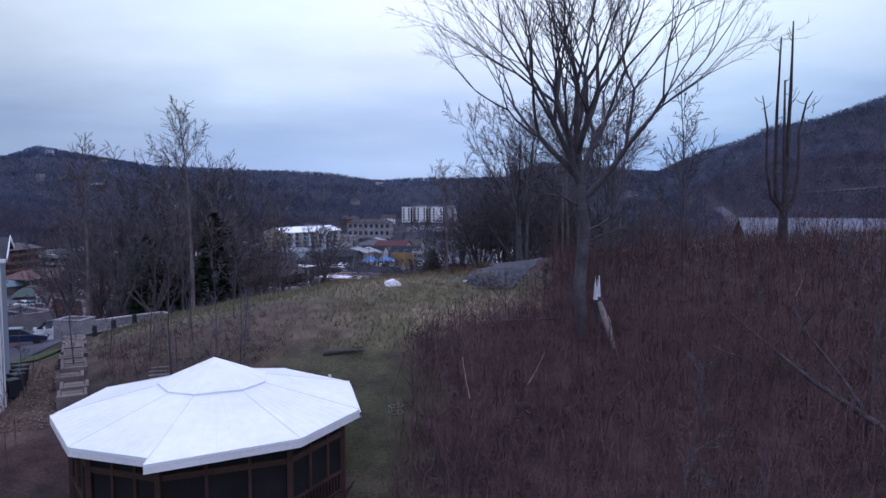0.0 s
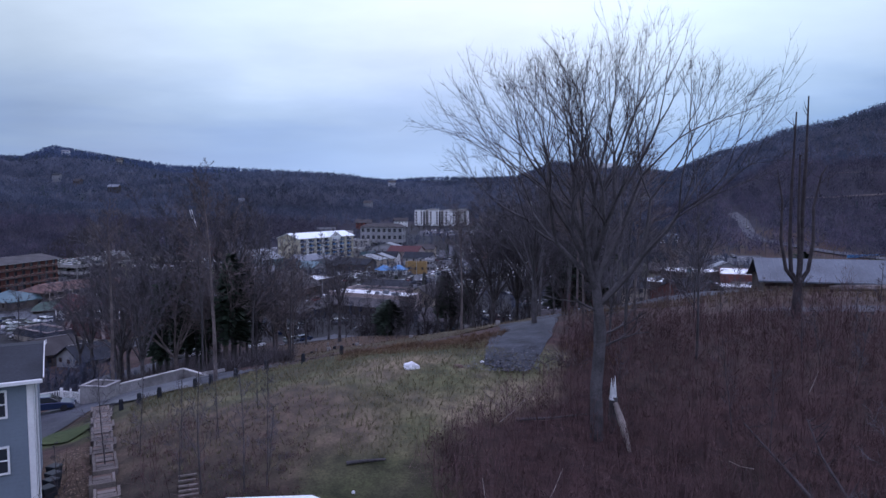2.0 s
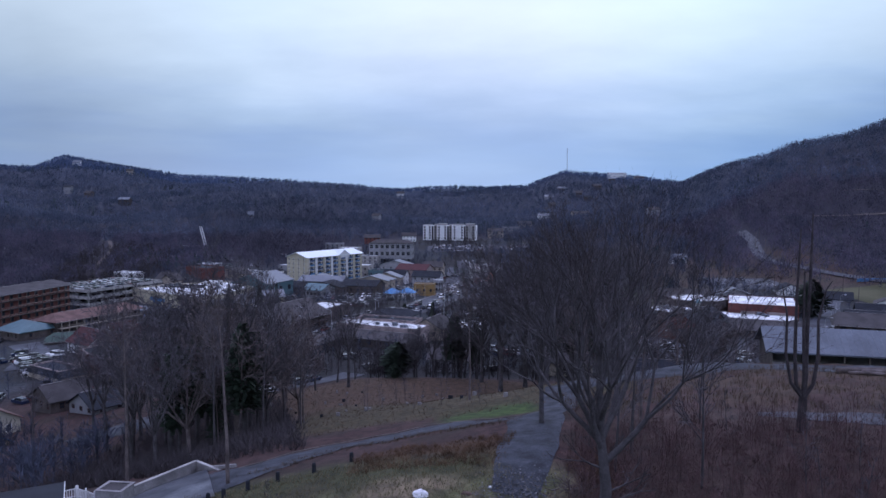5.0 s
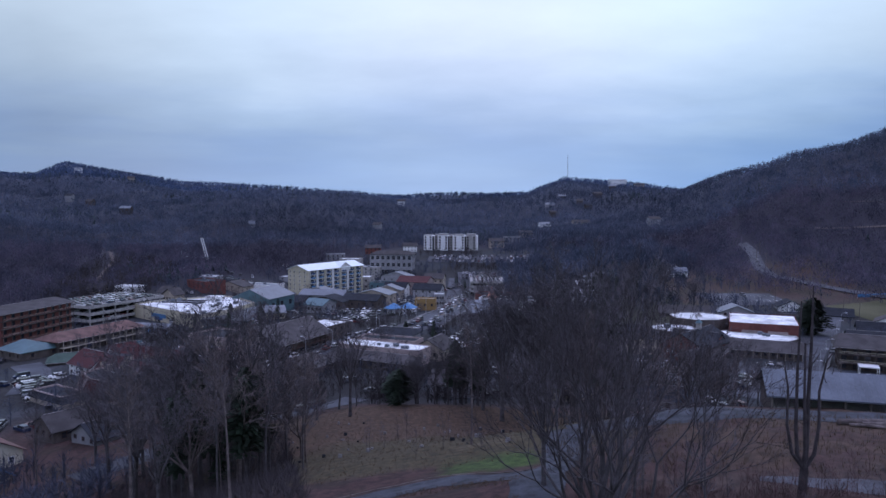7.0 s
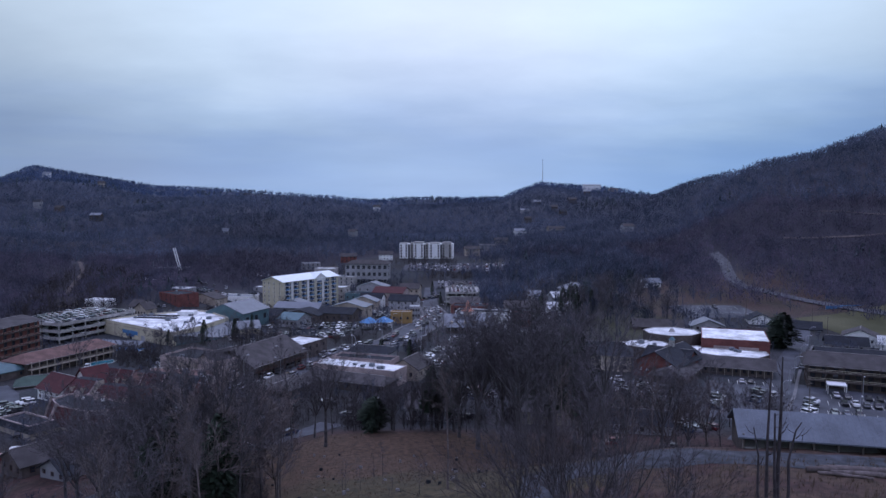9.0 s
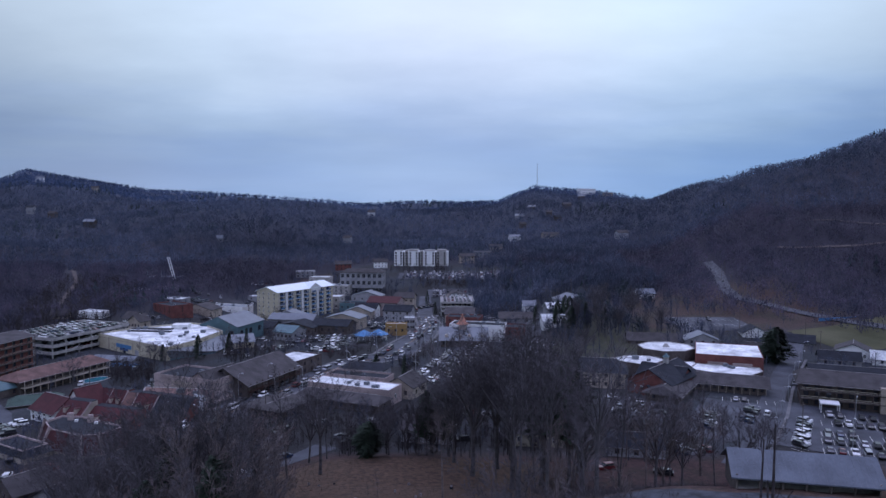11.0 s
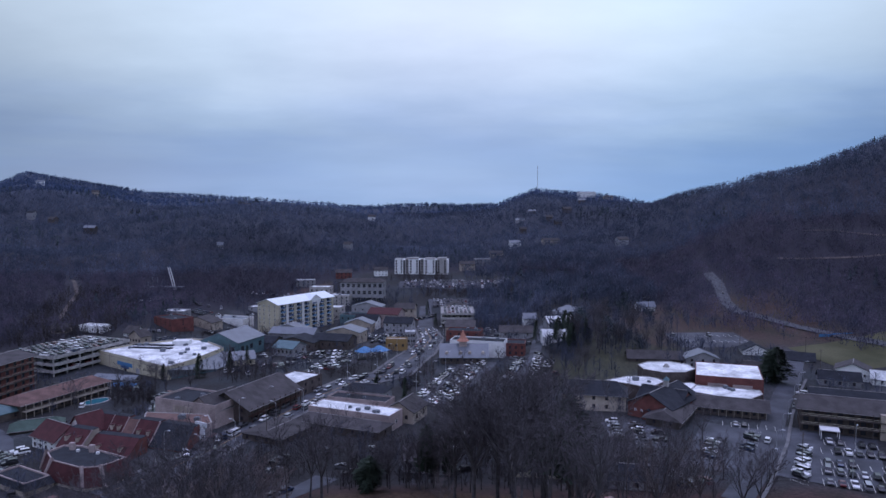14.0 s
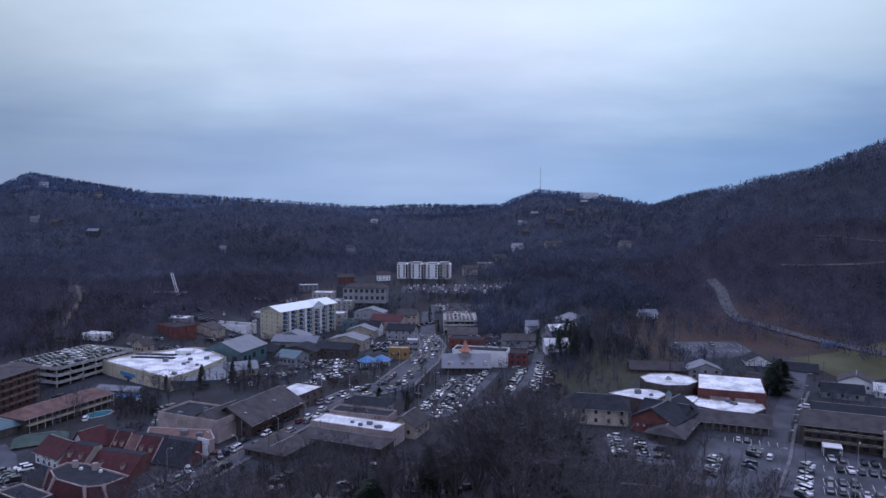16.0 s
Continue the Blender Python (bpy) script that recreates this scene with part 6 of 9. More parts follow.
# the broken snag and its fallen half
def snag():
    ob = thing("tree_stump", at(9.15, 41.2), "pale splintered tree stump with a fallen broken stem", "stump")
    rnd = random.Random(8)
    v, f = [], []
    tube(v, f, [Vector((0, 0, -0.3)), Vector((0, 0.05, 1.2)), Vector((0.05, 0, 2.2))], [0.3, 0.26, 0.24], 8)
    raw("stem", v, f, M["bark_dark"], ob, "dark charred stem", True)
    v, f = [], []
    for k in range(9):
        a = k * 0.7
        p = Vector((math.cos(a) * 0.16, math.sin(a) * 0.16, 2.0))
        tube(v, f, [p, p + Vector((rnd.uniform(-0.1, 0.1), 0, rnd.uniform(0.6, 1.5)))], [0.09, 0.015], 4)
    raw("splinter", v, f, M["rock"], ob, "fresh white splintered wood")
    v, f = [], []
    tube(v, f, [Vector((0.05, -0.4, 1.9)), Vector((0.3, -1.2, 0.9)), Vector((0.55, -2.1, -0.5))], [0.14, 0.24, 0.1], 7)
    raw("broken_stem", v, f, M["bark_pale"], ob, "pale peeled broken stem", True)


snag()

KIND = [
    broad_tree(1, 20, 0.34, 6, 7, 40, M["bark_dark"], 0.024, 1.15), broad_tree(2, 23, 0.36, 9, 6, 32, M["bark_dark"], 0.024, 1.15),
    broad_tree(3, 17, 0.3, 5, 7, 42, M["bark"], 0.024, 1.15), broad_tree(4, 26, 0.42, 9, 7, 36, M["bark_dark"], 0.026, 1.15),
    pole_tree(5, 22, 0.22, M["bark_dark"], 0.4, 0.22, 0.026, 1.8), pole_tree(6, 18, 0.17, M["bark"], 0.45, 0.22, 0.026, 1.6),
    pole_tree(7, 26, 0.26, M["bark_dark"], 0.35, 0.22, 0.028, 2.0), pole_tree(9, 12, 0.1, M["bark_dark"], 0.25, 0.25, 0.02, 1.2),
    broad_tree(61, 32, 0.5, 11, 9, 40, M["bark_dark"], 0.03, 1.45),
]
SAPLING = [pole_tree(20 + k, h, r, M["bark_dark"], 0.15, 0.24, 0.011, 0.7) for k, (h, r) in enumerate(((4.5, 0.035), (6.5, 0.05), (8.0, 0.06)))]
ROUND = evergreen(4, 15, 6.4, M["bark_dark"], M["needle"], 0.02, True)
PINE = [evergreen(1, 16, 3.0, M["bark_dark"], M["needle"]), evergreen(2, 12, 3.0, M["bark_dark"], M["needle"], 0.05), evergreen(3, 22, 3.8, M["bark_dark"], M["needle"], 0.3, True), evergreen(6, 29, 5.4, M["bark_dark"], M["needle"], 0.4, True)]

# tall slender trees that stand free
thin = pole_tree(12, 17.6, 0.2, M["bark"], 0.66, 0.2, 0.018, 1.5)
plant("tree", thin, at(-21.8, 60.5, 20), "tall slender bare tree with a small feathery top", "slender trees")
plant("tree", thin, at(-33.8, 66, 140, 1.02), "tall slender bare tree with a small feathery top", "slender trees")
plant("tree", thin, at(0.5, 96, 60, 0.95), "tall slender bare tree beside the lane", "slender trees")

NAMED = [
    # behind and beside the great tree
    (7.2, 66, 0, 0.8), (10.4, 58, 5, 0.8), (13.4, 56, 7, 1.2), (15.2, 60, 5, 0.9), (17.2, 50, 7, 1.1), (12.6, 74, 5, 0.9), (9.6, 49, 7, 1.0), (21, 62, 7, 0.9), (11.5, 53, 7, 1.1), (14.5, 66, 6, 0.65),
    # the dense group below the lane
    (16, 146, 8, 1.18), (8, 154, 8, 1.0), (23, 150, 8, 1.12), (14, 160, 8, 1.05), (4, 163, 8, 0.75), (30, 142, 6, 1.1), (13, 110, 4, 1.37), (24, 103, 1, 1.0), (18, 113, 6, 1.14), (19.5, 122, 4, 1.25), (14, 120, 6, 1.1),
    # at the left of the slope
    (-38, 92, 2, 1.0), (-43, 98, 0, 1.3), (-34, 100, 2, 1.5), (-29, 96, 6, 0.8), (-47, 105, 4, 1.1), (-36, 110, 0, 1.4), (-41, 118, 3, 0.85), (-30, 112, 4, 0.9), (-60, 112, 1, 0.95), (-25, 104, 5, 0.9), (-52, 122, 3, 0.9), (-33, 124, 2, 1.1), (-70, 108, 4, 0.9),
    (-35, 95, 5, 0.7), (-39, 105, 3, 1.15), (-31, 105, 0, 0.75), (-44, 110, 1, 0.7), (-27, 110, 2, 0.8), (-49, 98, 3, 0.9), (-40, 86, 0, 0.9), (-33, 88, 4, 0.85), (-46, 92, 6, 0.9), (-37, 116, 4, 1.0), (-57, 118, 0, 1.0), (-24, 98, 7, 1.4),
    # standing in front of the town
    (-36.5, 138, 2, 1.09), (-26, 152, 1, 0.98), (-33, 150, 6, 0.92), (-3, 170, 4, 0.8), (-12, 171, 0, 0.7), (-8, 174, 1, 0.6), (-4.5, 171, 3, 0.6), (-1, 173, 0, 0.65), (3, 169, 0, 0.7), (8, 168, 6, 0.72), (20, 140, 4, 1.03), (-22, 170, 4, 0.62), (-27, 168, 6, 0.6), (-19, 174, 4, 0.7), (-8, 172, 6, 0.55), (6, 170, 4, 0.7), (11, 172, 6, 0.66), (17, 174, 4, 0.75), (24, 172, 6, 0.7), (28, 168, 4, 0.8), (33, 174, 6, 0.7), (-31, 166, 3, 0.6), (66, 199, 0, 0.55), (78, 216, 4, 0.5), (66, 186, 3, 0.55), (77, 183, 0, 0.6), (74, 191, 4, 0.6), (87, 195, 7, 0.6), (90, 203, 7, 0.5), (98, 213, 7, 0.4), (-13, 176, 0, 0.6), (0, 180, 3, 0.55), (28, 132, 0, 1.03), (33, 124, 4, 0.98), (36, 118, 5, 1.03), (41, 128, 1, 0.92), (30, 150, 2, 1.15), (48, 140, 4, 0.92), (40, 150, 6, 0.80), (54, 150, 0, 0.92), (62, 160, 2, 1.03), (36, 165, 0, 0.92), (18, 168, 1, 0.80), (-1, 176, 2, 0.92), (46, 166, 5, 1.15), (44, 132, 2, 1.1), (58, 142, 4, 0.9), (-40, 150, 0, 0.9), (-48, 142, 1, 0.8), (-56, 136, 3, 0.75), (-62, 126, 2, 1.0), (-72, 130, 0, 0.9), (-66, 142, 1, 0.8), (68, 150, 1, 0.8), (76, 160, 0, 0.8),
]
for k, (x, y, kd, s) in enumerate(NAMED):
    plant("tree", KIND[kd], at(x, y, k * 67 % 360, s * (0.94 + 0.12 * ((k * 37) % 10) / 10)), "tall bare dark-barked tree on the slope" if 3 < kd < 8 else "broad bare tree with dark twiggy crown", "bare trees on the slope")
for x, y, k, s in ((29, 150, 3, 1.0), (25, 158, 3, 0.85), (33, 160, 2, 1.0), (-2.6, 172, 2, 0.75), (3, 176, 2, 0.6), (-41, 107, 2, 0.85), (-33, 107, 2, 0.75), (-46, 116, 2, 0.8), (-38, 104, 1, 0.8), (-41, 96, 2, 0.75), (-32, 97, 2, 0.8), (-12, 262, 0, 0.6), (-24, 277, 1, 0.6), (55, 380, 0, 0.8), (72, 385, 1, 1.0), (64, 344, 1, 0.8), (76, 350, 0, 0.8), (84, 345, 1, 0.9), (-90, 330, 0, 0.6), (-118, 300, 1, 0.6), (0, 478, 0, 0.6), (-6, 520, 0, 0.7), (62, 352, 2, 0.75), (70, 362, 2, 0.7), (66, 336, 2, 0.7), (-104, 304, 1, 0.9), (-94, 316, 1, 0.8)):
    plant("evergreen_tree", PINE[k], at(x, y, x * 50, s), "dark green evergreen with drooping sprays", "evergreens", "tree")
plant("evergreen_tree", ROUND, at(-16.5, 167.5, 70, 0.58), "dense dark evergreen at the edge of the brown field", "", "tree")
plant("evergreen_tree", ROUND, at(142, 287), "broad rounded dark evergreen beside the street", "", "tree")
for k, (x, y, s) in enumerate(((79, 338, 0.5), (88, 332, 0.42), (72, 352, 0.5), (90, 374, 0.55), (99, 352, 0.5), (84, 364, 0.55), (106, 372, 0.5), (110, 336, 0.4), (66, 306, 0.35))):
    plant("tree", KIND[8], at(x, y, k * 71, s), "broad dark bare tree behind the school", "trees behind the school")
rnd = random.Random(77)
# street trees and gardens in the town
LIGHT = [broad_tree(51, 20, 0.34, 6, 7, 42, M["bark_dark"], 0.05, 0.72), broad_tree(52, 18, 0.3, 5, 8, 46, M["bark_dark"], 0.05, 0.72), pole_tree(53, 18, 0.2, M["bark_dark"], 0.3, 0.26, 0.04, 1.0)]
TOWN_TREES = [(-134, 256), (-112, 299), (-101, 306), (-96, 318), (-124, 302), (-70, 300), (-58, 318), (-30, 318), (-48, 345), (-8, 330), (30, 322), (46, 300), (54, 330), (78, 330), (90, 340), (100, 330), (62, 300), (-20, 275), (-2, 258), (16, 250), (28, 262), (36, 250), (44, 268), (40, 236), (30, 225), (22, 232), (48, 220), (84, 216), (90, 182), (70, 186), (132, 300), (150, 300), (-60, 428), (-88, 436), (-100, 440), (-118, 440), (30, 380), (36, 370), (24, 392), (46, 420), (28, 446), (36, 440), (44, 452), (-78, 330), (-148, 290), (-134, 292), (10, 205), (-20, 205), (-34, 200), (34, 200), (60, 200), (-108, 276), (-100, 282), (-93, 296), (-86, 304), (-118, 290), (-126, 296), (-72, 288), (-64, 298), (-40, 300), (-30, 250), (-22, 238), (-60, 178), (-74, 184), (-84, 176), (-50, 170)]
for k, (x, y) in enumerate(TOWN_TREES):
    plant("tree", LIGHT[k % 3], at(x, y, k * 53 % 360, rnd.uniform(0.42, 0.7)), "small bare street tree", "bare town trees")
for k in range(46):
    x, y = (rnd.uniform(8, 42), rnd.uniform(22, 58)) if k < 34 else (rnd.uniform(-22, -7), rnd.uniform(32, 45))
    if abs(x - 8.9) < 1.5 and abs(y - 40) < 2:
        x += 4
    plant("sapling", SAPLING[k % 3], at(x, y, k * 77 % 360, rnd.uniform(0.55, 1.05), rnd.uniform(-6, 6)), "thin bare sapling rising out of brush", "saplings", "sapling")
plant("sapling", KIND[7], at(-11.6, 131.4, 10, 0.45), "small bare young tree alone on the brown field", "", "sapling")
for k in range(24):
    x, y = rnd.uniform(-40, 6), rnd.uniform(84, 126)
    plant("shrub", SAPLING[k % 3], at(x, y, k * 41, rnd.uniform(0.4, 0.7)), "bare shrub in the brown field", "shrubs", "shrub")

# ---- undergrowth, grass and far woods ----
rs = np.random.RandomState(5)


def blades(name, base, height, lean, width, fan, material, label, category):
    """Fans of thin upright blades on given feet; arrays of height, lean and width."""
    n = len(base)
    vs, fs = [], []
    for k in range(fan):
        a = rs.uniform(0, 2 * np.pi, n)
        out_ = np.stack([np.cos(a), np.sin(a), np.zeros(n)], -1)
        side = np.stack([-np.sin(a + rs.uniform(-1, 1, n)), np.cos(a), np.zeros(n)], -1) * (width * rs.uniform(0.6, 1.3, n))[:, None]
        h = height * rs.uniform(0.5, 1.1, n)
        foot = base + out_ * (height * 0.06 * rs.uniform(0, 1, n))[:, None]
        tip = foot + out_ * (lean * h * rs.uniform(0.2, 1.2, n))[:, None] + np.stack([np.zeros(n), np.zeros(n), h], -1)
        vs.append(np.stack([foot - side, foot + side, tip], 1).reshape(-1, 3))
        fs.append(np.arange(n * 3).reshape(-1, 3) + k * n * 3)
    me = tri_mesh(name, np.concatenate(vs), np.concatenate(fs), material)
    return tagged(new(name, me), label, category, kind="stuff")


def feet(n, x0, x1, y0, y1, keep=None, sink=0.05):
    x, y = rs.uniform(x0, x1, n), rs.uniform(y0, y1, n)
    if keep is not None:
        k = keep(x, y)
        x, y = x[k], y[k]
    return np.stack([x, y, land(x, y) - sink], -1)


def thicket(x, y):
    j = waves(x, y, 2.2, 4) * 1.3
    track = np.abs(y - np.interp(x, (17, 26, 34, 46, 60), (64.5, 64, 61, 57, 52))) < np.interp(x, (17, 34, 60), (1.2, 2.4, 3.2))
    right_ = (x > np.interp(y, (10, 30.6, 36, 40, 43, 45, 48, 50, 56, 70), (-0.5, -2.0, -2.2, -1.0, 2.5, 5, 6.8, 7.6, 8.5, 11)) + 0.7 * j) & ~track
    left_ = (x < np.interp(y, (20, 30, 38, 48), (-15, -9, -10, -22)) + j) & (x > -24) & (y < 46)
    gaz = np.hypot(x + 8.6, y - 25.9) < 6.2
    thin_out = (x > -8) | (waves(x * 3.1, y * 2.7, 1.0, 3) > 0.2)
    stairs = np.abs((x + 18.4) * 0.9 + (y - 33.6) * 0.438) < 1.5
    return (right_ | (left_ & thin_out & ~stairs)) & ~gaz & (np.hypot(x, y) > 7)


b = feet(42000, -24, 60, 10, 90, lambda x, y: thicket(x, y) & (waves(x, y, 1.1, 2) + 0.6 * waves(x, y, 2.7, 5) > -0.35) & (rs.uniform(0, 1, len(x)) > 0.6 * step(42, 56, y)))
near_b = b[b[:, 1] < 62]
low = 1 - 0.55 * (near_b[:, 0] < -8)
blades("brush", near_b, rs.uniform(0.3, 1.2, len(near_b)) * low, 1.8, np.full(len(near_b), 0.0065), 2, M["brush"], "dense thicket of bare reddish-brown brambles", "brush")
far_b = b[b[:, 1] >= 62]
blades("brush", far_b, rs.uniform(0.4, 1.3, len(far_b)), 0.4, np.full(len(far_b), 0.02), 4, M["field_grass"], "low dry brush on the hilltop", "brush")


def arcs(name, n, keep, material, label):
    """Long bramble canes that arch over and touch down again."""
    base = feet(n, -24, 48, 12, 60, keep)
    n = len(base)
    a = rs.uniform(0, 2 * np.pi, n)
    ln, hh = rs.uniform(0.8, 2.6, n), rs.uniform(0.5, 1.9, n)
    d = np.stack([np.cos(a), np.sin(a), np.zeros(n)], -1)
    s = np.stack([-np.sin(a), np.cos(a), np.zeros(n)], -1) * 0.009
    rows_ = []
    for t in (0.0, 0.35, 0.7, 1.0):
        p = base + d * (ln * t)[:, None]
        p[:, 2] += hh * (4 * t * (1 - t)) ** 0.7 + 0.25 * t
        rows_ += [p - s, p + s]
    v = np.stack(rows_, 1).reshape(-1, 3)
    q = np.array([(0, 1, 3, 2), (2, 3, 5, 4), (4, 5, 7, 6)])
    f = (np.arange(n)[:, None, None] * 8 + q[None]).reshape(-1, 4)
    tagged(new(name, tri_mesh(name, v, f, material)), label, "brush", kind="stuff")


arcs("brambles", 20000, thicket, M["brush"], "arching bare bramble canes in the thicket")


def in_meadow(x, y):
    j = waves(x, y, 2.2, 4)
    return (x < np.interp(y, (30, 36, 40, 43, 45, 48, 50, 56), (-2, -2, -0.5, 3, 5.5, 6.8, 6.5, 2)) + j) & (x > np.interp(y, (35, 45, 56), (-14, -24, -27)) + j) & ~((y < 37) & (x > -8)) & ((x > -7) | (y > 49) | (rs.uniform(0, 1, len(x)) < 0.35))


b = feet(16000, -28, 8, 33, 58, in_meadow)
blades("dry_grass", b, rs.uniform(0.12, 0.5, len(b)), 0.5, np.full(len(b), 0.02), 4, M["dry_grass"], "dry pale meadow grass in tufts", "grass")
b = feet(5200, -10, 13, 50, 65, lambda x, y: ((y > 55.5 + waves(x, y, 1.7, 3)) & (x < 2.8 + 0.2 * (y - 55)) & (y < 64)) | ((x > 8.2 + waves(x, y, 1.5, 2)) & (x < 12) & (y < 58)))
blades("dry_weeds", b, rs.uniform(0.2, 0.9, len(b)) * (0.75 + 0.5 * waves(b[:, 0], b[:, 1], 1.6, 7)), 0.9, np.full(len(b), 0.014), 8, M["rust"], "rust-brown weeds at the edge of the meadow", "weeds")
b = feet(3000, -26, 6, 62, 74, lambda x, y: np.abs(y - np.interp(x, (-26, -20, -14, -8, -2, 4), (57, 61.6, 68, 71.8, 72, 69))) < 1.6)
blades("lane_grass", b, rs.uniform(0.15, 0.55, len(b)), 0.8, np.full(len(b), 0.02), 5, M["field_grass"], "rough grass along the bank of the lane", "grass")
b = feet(10000, -44, 24, 84, 165)
blades("dry_grass", b, rs.uniform(0.15, 0.5, len(b)), 0.8, np.full(len(b), 0.035), 3, M["field_grass"], "dead brown grass on the lower field", "grass")
b = feet(7000, -58, -18, 74, 140, lambda x, y: (x < -24 - (y - 95) * 0.3))
blades("brush", b, rs.uniform(0.5, 3.2, len(b)), 1.0, np.full(len(b), 0.03), 6, M["thicket"], "undergrowth below the slope trees", "brush")
b = feet(420, -105, -48, 72, 125)
k = (np.abs(b[:, 0] + 62 - (b[:, 1] - 122)) > 6) & (b[:, 0] < -50 - (b[:, 1] - 80) * 0.15)
b = b[k]
SLOPE = b
b = feet(5000, 20, 70, 102, 150)
blades("brush", b, rs.uniform(0.4, 1.8, len(b)), 1.0, np.full(len(b), 0.03), 5, M["thicket"], "undergrowth below the barn", "brush")


def hill_feet(n, lo, hi):
    a = radians(1) * rs.uniform(-41, 41, n)
    r = np.sqrt(rs.uniform(lo * lo, hi * hi, n))
    x, y = r * np.sin(a), r * np.cos(a)
    deg = np.degrees(a)
    edge = np.interp(deg, AK, R0K) + 25 * waves(x, y, 60, 3)
    keep = r > edge
    road = np.abs(x - np.interp(y, (318, 345, 372, 404, 430, 470, 500), (232, 210, 196, 176, 180, 192, 196))) < np.where(y < 500, 7, 0)
    for line_ in TRACKS:
        for p, q in zip(line_, line_[1:]):
            for t in np.linspace(0, 1, 8):
                keep &= np.hypot(x - p[0] - (q[0] - p[0]) * t, y + 3 - p[1] - (q[1] - p[1]) * t) > 6.5
    keep &= ~road & (r < np.interp(deg, AK, R1K) + 25)
    return x[keep], y[keep]


def far_woods(name, x, y, h, fan, size, material, label, category="woods"):
    """Bare crowns seen from afar: a thin stem and a rounded cloud of small sprays on each foot."""
    n = len(x)
    base = np.stack([x, y, land(x, y) - 0.3], -1)
    up_ = np.array([0, 0, 1.0])
    stem = rs.normal(size=(n, 3)) * np.array([1, 1, 0])
    stem *= (size * 0.22 / np.linalg.norm(stem, axis=1))[:, None]
    vs, fs = [np.stack([base - stem, base + stem, base + up_ * (h * 0.9)[:, None]], 1).reshape(-1, 3)], [np.arange(n * 3).reshape(-1, 3)]
    for k in range(1, fan):
        d = rs.normal(size=(n, 3))
        d /= np.linalg.norm(d, axis=1)[:, None]
        c = base + up_ * (h * 0.5)[:, None] + d * (h * rs.uniform(0.1, 1, n) ** 0.5)[:, None] * np.array([0.4, 0.4, 0.46])
        tri = [c + rs.normal(size=(n, 3)) * size * np.array([0.5, 0.5, 1.25]) for _ in range(3)]
        vs.append(np.stack(tri, 1).reshape(-1, 3))
        fs.append(np.arange(n * 3).reshape(-1, 3) + k * n * 3)
    me = tri_mesh(name, np.concatenate(vs), np.concatenate(fs), material)
    return tagged(new(name, me), label, category, kind="stuff")


def sprays(name, x, y, h, fan, width, material, label, category="woods", low=0.2, flat=(12, 62)):
    """Small bare trees: a stem and thin boughs that leave it at many heights and angles."""
    n = len(x)
    base = np.stack([x, y, land(x, y) - 0.1], -1)
    up_ = np.array([0, 0, 1.0])
    vs, fs = [], []
    for k in range(fan):
        a, t = rs.uniform(0, 2 * np.pi, n), rs.uniform(low, 0.8, n) * (k > 0)
        tilt = np.radians(rs.uniform(flat[0], flat[1], n)) * (k > 0)
        d = np.stack([np.cos(a) * np.sin(tilt), np.sin(a) * np.sin(tilt), np.cos(tilt)], -1)
        foot = base + up_ * (h * t)[:, None]
        if k > fan // 3:
            foot = foot + np.stack([np.cos(a), np.sin(a), 0.5 + 0 * a], -1) * (h * rs.uniform(0, 0.22, n))[:, None]
        ln = np.where(k == 0, h, h * rs.uniform(0.18, 0.42, n) * (1.2 - t))
        s_ = np.cross(d, rs.normal(size=(n, 3)))
        s_ *= (h * width * (2.2 if k == 0 else 1) / np.linalg.norm(s_, axis=1))[:, None]
        vs.append(np.stack([foot - s_, foot + s_, foot + d * ln[:, None]], 1).reshape(-1, 3))
        fs.append(np.arange(n * 3).reshape(-1, 3) + k * n * 3)
    me = tri_mesh(name, np.concatenate(vs), np.concatenate(fs), material)
    return tagged(new(name, me), label, category, kind="stuff")


# farther bands take bluer, paler materials that carry the haze
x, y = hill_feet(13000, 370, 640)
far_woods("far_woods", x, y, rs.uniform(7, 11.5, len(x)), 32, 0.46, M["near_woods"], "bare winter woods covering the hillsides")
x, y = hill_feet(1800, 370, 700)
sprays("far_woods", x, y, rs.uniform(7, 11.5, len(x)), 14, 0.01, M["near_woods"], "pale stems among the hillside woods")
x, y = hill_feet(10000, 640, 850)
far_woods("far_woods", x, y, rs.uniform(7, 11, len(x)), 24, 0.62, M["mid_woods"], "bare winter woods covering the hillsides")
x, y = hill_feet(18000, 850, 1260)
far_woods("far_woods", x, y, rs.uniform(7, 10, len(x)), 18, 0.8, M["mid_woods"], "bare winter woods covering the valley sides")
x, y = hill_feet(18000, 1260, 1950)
far_woods("far_woods", x, y, rs.uniform(6, 9, len(x)), 18, 1.0, M["hazed_woods"], "bare winter woods covering the far ridges")
# the wooded knoll beyond the narrow street
x, y = rs.uniform(26, 150, 1700), rs.uniform(425, 640, 1700)
k = (waves(x, y, 40, 7) > -0.45) & ~((np.abs(x - 90) < 16) & (y < 445)) & ~((x > 26) & (x < 62) & (y > 585) & (y < 620)) & (y > 455 - (x - 60) * 0.15)
sprays("far_woods", x[k], y[k], rs.uniform(8, 14, k.sum()), 40, 0.012, M["mid_woods"], "bare woods on the knoll behind town")
sprays("slope_scrub", SLOPE[:, 0], SLOPE[:, 1], rs.uniform(3, 8, len(SLOPE)), 60, 0.009, M["woods"], "bare scrub on the slope above the village", "brush")
